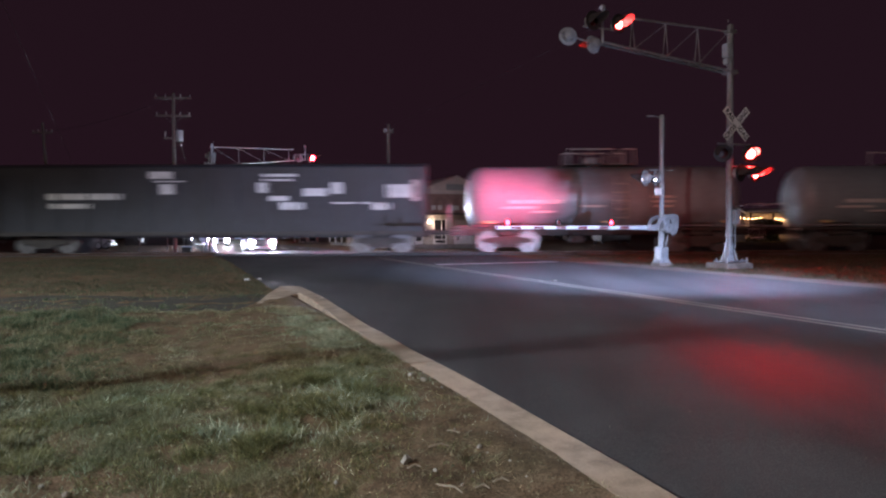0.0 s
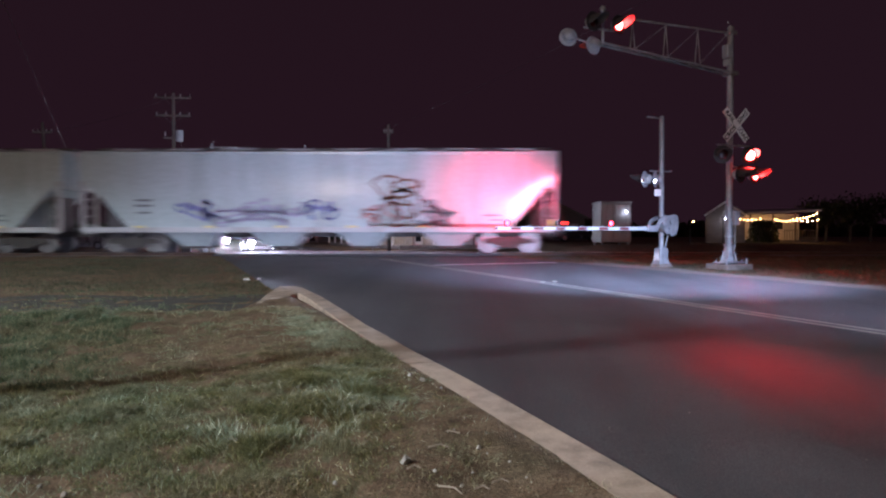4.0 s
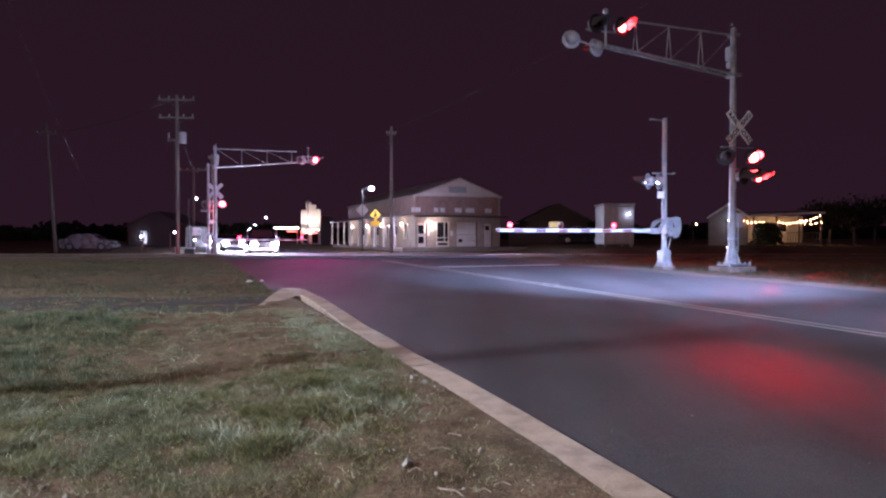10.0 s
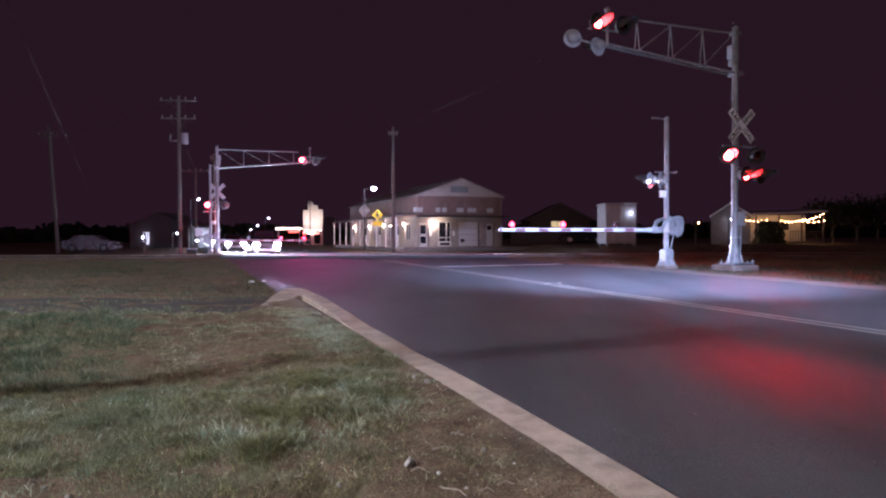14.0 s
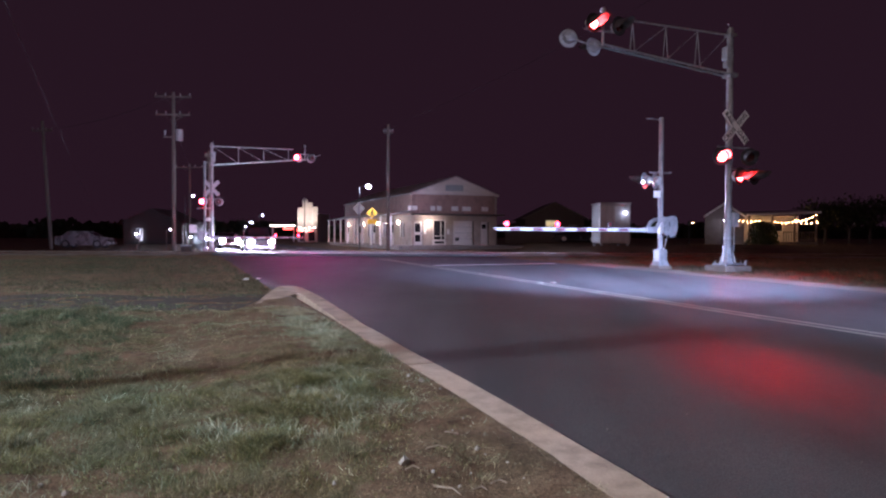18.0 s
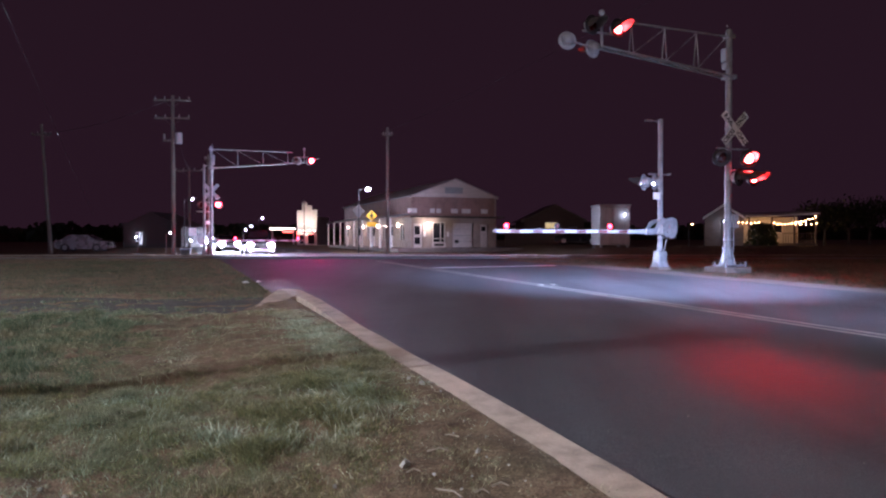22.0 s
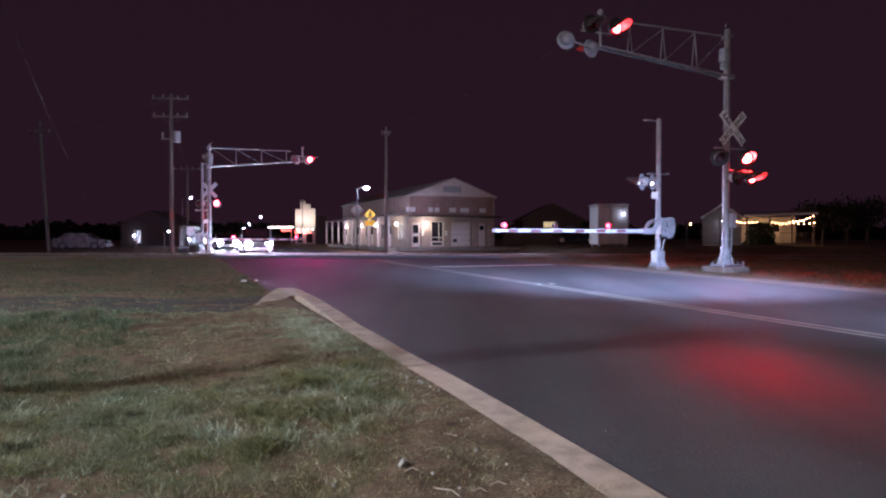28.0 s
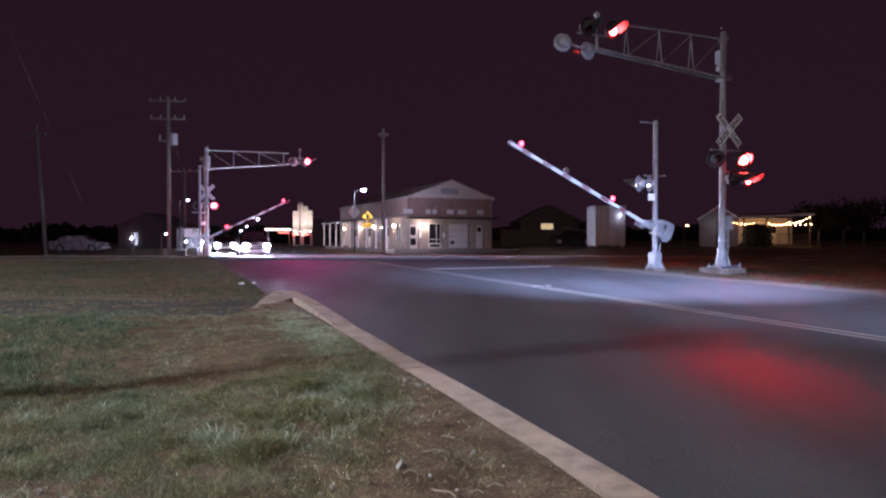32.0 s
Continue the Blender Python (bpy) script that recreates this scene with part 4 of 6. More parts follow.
def wheelset_mesh():
    bm = bmesh.new()
    for sy in (-0.755, 0.755):
        sg = 1 if sy > 0 else -1
        rod(bm, (0, sy - 0.065, 0), (0, sy + 0.065, 0), WHEEL_R, WHEEL_R, 28)
        rod(bm, (0, sy - sg * 0.10, 0), (0, sy - sg * 0.06, 0), WHEEL_R + 0.028, WHEEL_R + 0.028, 28)
        rod(bm, (0, sy + sg * 0.05, 0), (0, sy + sg * 0.13, 0), 0.13, 0.11, 14)
    rod(bm, (0, -1.0, 0), (0, 1.0, 0), 0.075, n=12)
    return bm


def bogie(car, x):
    bm = bmesh.new()
    for y in (-0.98, 0.98):
        plate(bm, [(-1.05, y - 0.05, 0.42), (-1.05, y - 0.05, 0.58), (-0.55, y - 0.05, 0.66), (0.55, y - 0.05, 0.66), (1.05, y - 0.05, 0.58),
                   (1.05, y - 0.05, 0.42), (0.62, y - 0.05, 0.40), (0.38, y - 0.05, 0.22), (-0.38, y - 0.05, 0.22), (-0.62, y - 0.05, 0.40)], 0.1, (0, 1, 0))
        for k in (-0.17, 0, 0.17):
            rod(bm, (k, y, 0.26), (k, y, 0.52), 0.065, n=8)
    bx(bm, (0, 0, 0.58), (0.42, 2.1, 0.24))
    fr = part("bogie_frame", bm, M_UNDER, car, m=pose(x, 0, 0))
    for dx in (-0.88, 0.88):
        w = part("wheelset", wheelset_mesh(), M_WHEEL, car, "bright worn steel wheels", pose(x + dx, 0, WHEEL_R), True)
        WHEELSETS.append((w, x + dx))
    return fr


def coupler(car, x, d):
    bm = bmesh.new()
    bx(bm, (x + d * 0.3, 0, 0.86), (0.7, 0.16, 0.18), None, 0.02)
    bx(bm, (x + d * 0.62, 0, 0.86), (0.2, 0.3, 0.26), None, 0.04)
    part("coupler", bm, M_UNDER, car)
    R("brake_hose", (x + d * 0.1, -0.4, 0.85), (x + d * 0.45, -0.3, 0.45), 0.02, M_BLACK, car)


def ladder(car, x, y, z0, z1, material, w=0.42):
    bm = bmesh.new()
    for dx in (-w / 2, w / 2):
        rod(bm, (x + dx, y, z0), (x + dx, y, z1), 0.018, n=6)
    n = int((z1 - z0) / 0.36)
    for i in range(n + 1):
        z = z0 + 0.1 + i * 0.36
        if z < z1:
            rod(bm, (x - w / 2, y, z), (x + w / 2, y, z), 0.014, n=6)
    part("ladder", bm, material, car)


def bars(car, rows, y, material, name="stencil_bar"):
    """Writing too blurred to read, as plain bars. rows: (x, z, width, height)."""
    for x, z, w, h in rows:
        B(name, (x, y, z), (w, 0.006, h), material, car)


def tank_car(paint, label, marks, platform=True, L=11.3, ends=(0.85, 0.85)):
    car = thing("tank_car", pose(0, TRACK_Y, 0.36), label, "railway wagon", "freight train")
    zc, r = 2.36, 1.40
    bm = bmesh.new()
    rings = []
    for x, k in ((0, 0.02), (0.02, 0.4), (0.10, 0.68), (0.26, 0.88), (0.48, 0.975), (0.75, 1.0), (L - 0.75, 1.0), (L - 0.48, 0.975), (L - 0.26, 0.88), (L - 0.10, 0.68), (L - 0.02, 0.4), (L, 0.02)):
        rings.append([bm.verts.new((x, r * k * math.cos(math.tau * i / 40), zc + r * k * math.sin(math.tau * i / 40))) for i in range(40)])
    for a, b in zip(rings, rings[1:]):
        for i in range(40):
            bm.faces.new((a[i], a[(i + 1) % 40], b[(i + 1) % 40], b[i]))
    bm.faces.new(rings[0])
    bm.faces.new(rings[-1])
    bmesh.ops.recalc_face_normals(bm, faces=bm.faces[:])
    part("tank", bm, paint, car, smooth=True)
    for x in (1.9, 3.8, L - 3.8, L - 1.9):
        bm = bmesh.new()
        rod(bm, (x - 0.03, 0, zc), (x + 0.03, 0, zc), r + 0.008, n=40)
        part("weld_band", bm, paint, car, smooth=True)
    for x in (1.75, L - 1.75):
        B("saddle", (x, 0, 0.98), (1.0, 2.3, 0.55), M_UNDER, car, 0.05)
    B("centre_sill", ((L + ends[1] - ends[0]) / 2, 0, 0.86), (L + ends[0] + ends[1], 0.6, 0.3), M_UNDER, car, 0.02)
    for x, d in ((-ends[0], -1), (L + ends[1], 1)):
        coupler(car, x, d * min(0.6, ends[0] if d < 0 else ends[1]))
        B("end_platform", (x - d * 0.35, 0, 1.02), (0.75, 2.9, 0.07), M_UNDER, car, 0.01)
        R("end_rail", (x - d * 0.05, -1.4, 2.05), (x - d * 0.05, 1.4, 2.05), 0.02, M_LABELW, car)
        for y in (-1.4, 1.4):
            R("end_post", (x - d * 0.05, y, 1.02), (x - d * 0.05, y, 2.05), 0.02, M_LABELW, car)
        ladder(car, x - d * 0.4, -1.45, 0.5, 1.05, M_LABELW)
    for y in (-1.42, 1.42):
        R("side_rail", (-0.5, y, 1.12), (L + 0.5, y, 1.12), 0.028, M_GREYBACK, car)
        B("side_sill", (L / 2, y, 0.98), (L + 0.6, 0.06, 0.09), M_UNDER, car)
    if platform:
        px = L / 2
        bm = bmesh.new()
        rod(bm, (px - 0.35, 0, zc + r - 0.1), (px - 0.35, 0, zc + r + 0.35), 0.38, n=18)
        part("dome", bm, paint, car, smooth=True)
        B("walkway", (px - 0.1, 0, zc + r + 0.03), (2.9, 1.7, 0.05), M_UNDER, car)
        for y in (-0.85, 0.85):
            R("handrail", (px - 1.5, y, zc + r + 0.68), (px + 0.4, y, zc + r + 0.68), 0.024, M_LABELW, car)
            R("handrail", (px + 0.8, y, zc + r + 0.68), (px + 1.3, y, zc + r + 0.68), 0.024, M_LABELW, car)
            for dx in (-1.5, -0.6, 0.4, 0.8, 1.3):
                R("rail_post", (px + dx, y, zc + r), (px + dx, y, zc + r + 0.68), 0.022, M_LABELW, car)
        ladder(car, px + 0.6, -1.43, 1.0, 3.2, M_LABELW, 0.46)
    for x in (1.75, L - 1.75):
        bogie(car, x)
    B("brake_cylinder", (L * 0.4, -0.7, 0.55), (0.7, 0.34, 0.34), M_UNDER, car, 0.1)
    bars(car, marks, -r - 0.004, M_LABELW)
    bars(car, ((L - 0.7, 1.28, 0.55, 0.10), (0.9, 1.28, 0.5, 0.10), (L * 0.5, 1.28, 0.4, 0.06)), -1.46, M_REFLECT, "reflector_strip")
    CARS.append(car)
    return car


def hopper_car(label, tags, last=False):
    L = 20.2
    car = thing("hopper_car", pose(0, TRACK_Y, 0.36), label, "railway wagon", "freight train")
    bm = bmesh.new()
    # side sheet lofted in bands: each end slope keeps its line
    ys = ((-1.50, 0.0), (-1.57, 0.30), (-1.57, 0.86), (-1.44, 0.985), (-0.9, 1.03), (0.9, 1.03), (1.44, 0.985), (1.57, 0.86), (1.57, 0.30), (1.50, 0.0))

    def bottom(x):
        e = min(x, L - x)
        return 2.75 if e <= 0.5 else max(0.98, 2.75 - (e - 0.5) * 1.77 / 1.6)
    xs = [0, 0.5, 0.9, 1.3, 1.7, 2.1] + [2.1 + (L - 4.2) * i / 12 for i in range(1, 12)] + [L - 2.1, L - 1.7, L - 1.3, L - 0.9, L - 0.5, L]
    rows = [[bm.verts.new((x, y, bottom(x) + (4.36 - bottom(x)) * k)) for y, k in ys] for x in xs]
    for a, b in zip(rows, rows[1:]):
        for j in range(len(ys)):
            bm.faces.new((a[j], a[(j + 1) % len(ys)], b[(j + 1) % len(ys)], b[j]))
    bm.faces.new(rows[0])
    bm.faces.new(rows[-1][::-1])
    bmesh.ops.recalc_face_normals(bm, faces=bm.faces[:])
    part("body", bm, M_HOPPER, car, smooth=True)
    for y in (-1.55, 1.55):
        B("top_chord", (L / 2, y * 0.985, 4.24), (L, 0.09, 0.12), M_HOPPER, car, 0.01)
        B("side_sill", (L / 2, y, 1.0), (L - 0.1, 0.09, 0.22), M_HOPRIB, car, 0.01)
        for x in (0.12, L - 0.12):
            B("corner_post", (x, y, 2.05), (0.16, 0.1, 2.0), M_HOPRIB, car, 0.01)
    for x in (0.75, L - 0.75):
        ladder(car, x - 0.35 if x < 5 else x + 0.35, -1.60, 0.75, 2.9, M_HOPRIB)
        B("end_deck", (x, 0, 0.98), (1.5, 2.9, 0.08), M_UNDER, car)
        B("end_brace", (x, 0, 1.7), (0.14, 1.6, 1.5), M_UNDER, car)
    B("roof_walk", (L / 2, 0, 4.56), (L - 0.3, 0.7, 0.05), M_UNDER, car)
    for i in range(8):
        B("hatch_cover", (1.6 + i * (L - 3.2) / 7, 0, 4.52), (1.5, 0.9, 0.09), M_HOPRIB, car, 0.02)
    for i in range(9):
        x = 2.2 + i * (L - 4.4) / 8
        B("weld_seam", (x, -1.575, 2.6), (0.03, 0.012, 2.9), M_HOPRIB, car)
    for i in range(4):
        x = 4.6 + i * (L - 9.2) / 3
        bm = bmesh.new()
        lo, hi = 0.28, 0.95
        v = [bm.verts.new(q) for q in ((x - 1.25, -1.3, hi), (x + 1.25, -1.3, hi), (x + 1.25, 1.3, hi), (x - 1.25, 1.3, hi), (x - 0.5, -0.75, lo), (x + 0.5, -0.75, lo), (x + 0.5, 0.75, lo), (x - 0.5, 0.75, lo))]
        for q in ((3, 2, 1, 0), (4, 5, 6, 7), (0, 1, 5, 4), (1, 2, 6, 5), (2, 3, 7, 6), (3, 0, 4, 7)):
            bm.faces.new([v[k] for k in q])
        bmesh.ops.recalc_face_normals(bm, faces=bm.faces[:])
        part("discharge_chute", bm, M_HOPPER, car)
        B("outlet_gate", (x, 0, 0.25), (1.2, 1.6, 0.1), M_UNDER, car, 0.01)
    B("centre_sill", (L / 2, 0, 0.82), (L + 0.2, 0.5, 0.25), M_UNDER, car)
    for x, d in ((0, -1), (L, 1)):
        coupler(car, x, d * 0.6)
    for x in (2.0, L - 2.0):
        bogie(car, x)
    bars(car, ((2.7, 2.25, 0.7, 0.10), (2.7, 2.02, 0.7, 0.10), (2.7, 1.72, 0.6, 0.08), (L - 2.8, 1.6, 0.7, 0.08), (L - 2.6, 1.4, 0.5, 0.06)), -1.583, M_LABELD)
    bars(car, tuple((2.5 + i * 3.0, 1.13, 0.45, 0.09) for i in range(6)), -1.60, M_REFLECT, "reflector_strip")
    if tags:
        # sprayed scrawl: loops and slabs of colour low on the side
        for mat_, x0, w, h, zz, seed in ((M_TAGBLUE, 5.0, 0.7, 0.55, 1.75, 1), (M_TAGPURPLE, 6.6, 1.3, 0.75, 1.72, 2), (M_TAGPURPLE, 8.8, 1.2, 0.6, 1.62, 3), (M_TAGBLUE, 10.2, 0.6, 0.5, 1.8, 4), (M_TAGRED, 12.9, 1.1, 0.7, 1.62, 5), (M_RUST, 13.4, 0.5, 1.6, 2.5, 6), (M_LABELD, 15.6, 1.3, 0.9, 1.9, 7)):
            rnd = random.Random(seed)
            bm = bmesh.new()
            end = None
            for k in range(7):
                cx, cz = x0 + rnd.uniform(-w, w), zz + rnd.uniform(-h, h) * 0.6
                a0, rad = rnd.uniform(0, 6), rnd.uniform(0.2, 0.45) * h
                pts = [(cx + rad * 1.3 * math.cos(a0 + a * 0.45), cz + rad * math.sin(a0 + a * 0.45)) for a in range(rnd.randint(6, 11))]
                if end:
                    pts = [end] + pts
                end = pts[-1]
                for (xa, za), (xb, zb) in zip(pts, pts[1:]):
                    d = math.hypot(xb - xa, zb - za)
                    bx(bm, ((xa + xb) / 2, -1.582, (za + zb) / 2), (d + 0.05, 0.004, 0.09), Matrix.Rotation(-math.atan2(zb - za, xb - xa), 4, "Y"))
            part("sprayed_scrawl", bm, mat_, car)
    else:
        for x, w in ((11.4, 0.35), (12.1, 0.25), (14.6, 0.3)):
            bm = bmesh.new()
            left = [(x - w * (0.5 - 0.04 * k) + 0.04 * math.sin(k * 4.1), -1.583, 3.95 - k * 0.28) for k in range(10)]
            right = [(x + w * (0.5 - 0.04 * k) + 0.04 * math.sin(k * 2.7), -1.583, 3.95 - k * 0.28) for k in range(10)]
            plate(bm, left + right[::-1], 0.004, (0, 1, 0))
            part("rust_streak", bm, M_STREAK, car)
    if last:
        bm = bmesh.new()
        bx(bm, (L + 0.45, -0.1, 1.05), (0.16, 0.28, 0.36), None, 0.02)
        part("end_marker", bm, M_BLACK, car)
        bm = bmesh.new()
        ball(bm, (L + 0.5, -0.16, 1.3), 0.07)
        part("end_marker_lamp", bm, M_TAIL, car, "red end-of-train lamp")
    CARS.append(car)
    return car


def box_wagon(paint, label, marks, L=18.5):
    """A dark closed wagon with flat sides, a low rounded roof and white stencils."""
    car = thing("box_wagon", pose(0, TRACK_Y, 0.36), label, "railway wagon", "freight train")
    prof = ((-1.5, 0.80), (-1.5, 3.62), (-1.42, 3.74), (-0.8, 3.84), (0.8, 3.84), (1.42, 3.74), (1.5, 3.62), (1.5, 0.80))
    bm = bmesh.new()
    rows = [[bm.verts.new((x, y, z)) for y, z in prof] for x in (0, 0.04, L - 0.04, L)]
    for row in (rows[0], rows[-1]):
        for v in row:
            v.co.y *= 0.985
    for a, b in zip(rows, rows[1:]):
        for j in range(len(prof)):
            bm.faces.new((a[j], b[j], b[(j + 1) % len(prof)], a[(j + 1) % len(prof)]))
    bm.faces.new(rows[0])
    bm.faces.new(rows[-1][::-1])
    bmesh.ops.recalc_face_normals(bm, faces=bm.faces[:])
    part("body", bm, paint, car)
    for y in (-1.53, 1.53):
        B("side_sill", (L / 2, y, 0.84), (L - 0.05, 0.05, 0.16), M_UNDER, car, 0.01)
        B("top_chord", (L / 2, y * 0.985, 3.60), (L, 0.05, 0.09), paint, car, 0.01)
        first_rib = None
        for i in range(15):
            m = pose(0.35 + i * (L - 0.7) / 14, y, 2.2)
            if first_rib is None:
                first_rib = B("side_post", (0, 0, 0), (0.09, 0.05, 2.62), paint, car, 0.008)
                first_rib.matrix_local = m
            else:
                again(first_rib, car, m)
    for x in (0.3, L - 0.3):
        ladder(car, x, -1.57, 0.5, 3.5, M_UNDER)
    B("roof_walk", (L / 2, 0, 3.88), (L - 0.4, 0.6, 0.04), M_UNDER, car)
    B("centre_sill", (L / 2, 0, 0.78), (L + 0.2, 0.5, 0.25), M_UNDER, car)
    for x, d in ((0, -1), (L, 1)):
        coupler(car, x, d * 0.6)
    for x in (2.0, L - 2.0):
        bogie(car, x)
    bars(car, marks, -1.508, M_LABELW)
    CARS.append(car)
    return car


DARK_MARKS = ((17.35, 2.62, 1.2, 0.55), (18.05, 2.64, 0.36, 0.9), (16.6, 1.98, 0.8, 0.3), (15.3, 2.12, 1.7, 0.06), (13.8, 2.58, 1.05, 0.32), (14.7, 2.75, 0.5, 0.48),
              (12.3, 3.30, 1.5, 0.12), (12.2, 3.10, 1.3, 0.08), (11.6, 2.78, 0.5, 0.42), (12.2, 2.32, 0.9, 0.2), (12.8, 2.0, 1.0, 0.3), (7.2, 3.32, 1.1, 0.3), (7.6, 3.05, 1.3, 0.06),
              (7.5, 2.72, 0.6, 0.42), (4.0, 2.42, 3.2, 0.26), (3.4, 2.02, 1.8, 0.2))
TANK_MARKS = ((2.9, 2.15, 2.3, 0.16), (2.2, 1.9, 1.5, 0.10), (3.2, 1.72, 1.0, 0.08), (8.3, 2.35, 0.9, 0.10), (8.3, 2.15, 0.9, 0.10), (8.3, 1.95, 0.7, 0.10), (5.3, 1.95, 1.0, 0.10))
TRAIN = ((-20.75, lambda: box_wagon(M_WAGONDARK, "grimy black box wagon with white stencils", DARK_MARKS)),
         (-0.5, lambda: tank_car(M_TANK, "pale grey tank wagon with walkway on top", TANK_MARKS, L=11.8)),
         (13.8, lambda: tank_car(M_TANK, "pale grey tank wagon with walkway on top", TANK_MARKS, ends=(0.85, 0.3))),
         (25.8, lambda: hopper_car("pale grey covered hopper wagon with rust streaks", False)),
         (46.75, lambda: hopper_car("pale grey covered hopper wagon with sprayed graffiti", True, True)))
OFFSETS = [off for off, make in TRAIN if make()]


# ---- road vehicles beyond the railway ----
def wheel(car, x, y, r=0.36, w=0.22):
    bm = bmesh.new()
    rod(bm, (0, -w / 2, 0), (0, w / 2, 0), r, n=24)
    ty = part("tyre", bm, M_RUBBER, car, m=pose(x, y, r), smooth=True)
    bm = bmesh.new()
    rod(bm, (0, -w / 2 - 0.01, 0), (0, w / 2 + 0.01, 0), r * 0.62, n=16)
    part("rim", bm, M_STEELRIM, ty, smooth=True)


def vehicle(name, m, label, category, paint, size, bonnet, roof0, roof1, tail_h, lamp_h, group="", lit=True):
    """A car that faces +x: a body lofted over its side profile, with glass, wheels and lamps."""
    L, W, H = size
    car = thing(name, m, label, category, group)
    prof = [(-L / 2, 0.35), (-L / 2, tail_h), (roof0 - 0.5, tail_h + 0.04), (roof0, H), (roof1, H), (roof1 + 0.75, bonnet), (L / 2 - 0.12, bonnet - 0.12), (L / 2, bonnet - 0.3), (L / 2, 0.32), (L / 2 - 0.3, 0.24), (-L / 2 + 0.3, 0.24)]
    bm = bmesh.new()
    rings = []
    for y, k in ((-W / 2, 0.90), (-W / 2 * 0.93, 1.0), (W / 2 * 0.93, 1.0), (W / 2, 0.90)):
        rings.append([bm.verts.new((x, y * (0.86 if z > bonnet + 0.15 else 1.0), 0.24 + (z - 0.24) * k if z < bonnet + 0.1 else z - (1 - k) * 0.25)) for x, z in prof])
    for a, b in zip(rings, rings[1:]):
        for i in range(len(prof)):
            bm.faces.new((a[i], a[(i + 1) % len(prof)], b[(i + 1) % len(prof)], b[i]))
    bm.faces.new(rings[0])
    bm.faces.new(rings[-1][::-1])
    bmesh.ops.recalc_face_normals(bm, faces=bm.faces[:])
    part("body", bm, paint, car, smooth=True)
    bm = bmesh.new()
    plate(bm, [(roof1 + 0.66, -W * 0.38, bonnet + 0.10), (roof1 + 0.66, W * 0.38, bonnet + 0.10), (roof1 + 0.12, W * 0.36, H - 0.08), (roof1 + 0.12, -W * 0.36, H - 0.08)], 0.03, (0.8, 0, 0.6))
    part("windscreen", bm, M_GLASS, car)
    for sy in (-1, 1):
        bm = bmesh.new()
        plate(bm, [(roof0 - 0.25, sy * W * 0.435, bonnet + 0.08), (roof1 + 0.5, sy * W * 0.435, bonnet + 0.08), (roof1 - 0.02, sy * W * 0.428, H - 0.1), (roof0 + 0.08, sy * W * 0.428, H - 0.1)], 0.02, (0, sy, 0))
        part("side_window", bm, M_GLASS, car)
        B("door_mirror", (roof1 + 0.45, sy * (W / 2 + 0.1), bonnet + 0.12), (0.12, 0.2, 0.14), paint, car, 0.03)
        hl = B("headlight", (L / 2 - 0.02, sy * W * 0.39, lamp_h), (0.10, W * 0.16, 0.16), M_GLASS, car, 0.03)
        if lit:
            bm = bmesh.new()
            rod(bm, (L / 2 + 0.01, sy * W * 0.40, lamp_h), (L / 2 + 0.055, sy * W * 0.40, lamp_h), 0.115, 0.10, 16)
            part("headlamp_beam_unit", bm, M_HEAD, hl, "glowing white headlamp")
            # second glowing disc, added to swell the glare of the headlamp
            bm = bmesh.new()
            rod(bm, (L / 2 + 0.01, sy * W * 0.30, lamp_h), (L / 2 + 0.05, sy * W * 0.30, lamp_h), 0.09, 0.08, 14)
            part("high_beam_unit", bm, M_HEAD, hl, "added white disc that enlarges the headlamp glare")
            bm = bmesh.new()
            rod(bm, (L / 2 + 0.12, sy * W * 0.36, 0.42), (L / 2 + 0.15, sy * W * 0.36, 0.42), 0.05, 0.05, 12)
            part("fog_lamp", bm, M_DRL, hl)
            B("running_light", (L / 2 + 0.02, sy * W * 0.36, lamp_h - 0.22), (0.04, 0.22, 0.035), M_DRL, hl)
        B("tail_light", (-L / 2 - 0.01, sy * W * 0.42, tail_h - 0.15), (0.04, 0.14, 0.26), M_TAIL if lit else M_STRIPE_R, car, 0.01)
        for x in (-L * 0.30, L * 0.30):
            wheel(car, x, sy * (W / 2 - 0.10))
    B("grille", (L / 2 + 0.01, 0, lamp_h - 0.05), (0.03, W * 0.55, 0.28), M_BLACK, car, 0.01)
    B("bumper", (L / 2 + 0.03, 0, 0.42), (0.16, W * 0.98, 0.2), M_GREYBACK if lit else paint, car, 0.04)
    return car


def road_pose(s, l, back=True):
    p = on_road(s, l)
    return pose(p.x, p.y, p.z, 0, 0, ANG + (270 if back else 90))


def at_road(s, l):
    return road_pose(s, l)


# front bumper of the first vehicle stands at its stop line
vehicle("pickup_truck", at_road(35.3, -1.75), "dark pickup truck waiting with bright headlights", "truck", M_CARDARK, (5.6, 1.95, 1.85), 1.15, -0.6, 0.7, 1.05, 0.80, "waiting traffic")
SEDAN = vehicle("car", at_road(62, -3.0), "dark car pulling up with bright headlights", "car", M_CARDARK, (4.7, 1.82, 1.45), 0.98, -0.9, 0.5, 0.98, 0.68, "waiting traffic")
vehicle("car", at_road(84, -2.7), "dark car at the end of the queue", "car", M_CARDARK, (4.6, 1.8, 1.5), 0.98, -0.9, 0.5, 0.98, 0.68, "waiting traffic")
vehicle("parked_car", pose(-31.8, 62, -0.12, 0, 0, 4), "silver hatchback parked beside the railway", "car", M_CARGREY, (4.5, 1.8, 1.48), 0.98, -1.2, 0.5, 1.02, 0.68, "", False)
for off in (-0.78, 0.78):
    a = on_road(32.3, -1.75 + off, 0.8)
    b = on_road(-10, -2.6 + off, -0.6)
    lamp("truck_headlight_beam", "SPOT", look(a, b), 17000, (0.80, 0.86, 1.0), 0.09, 50, 0.8)


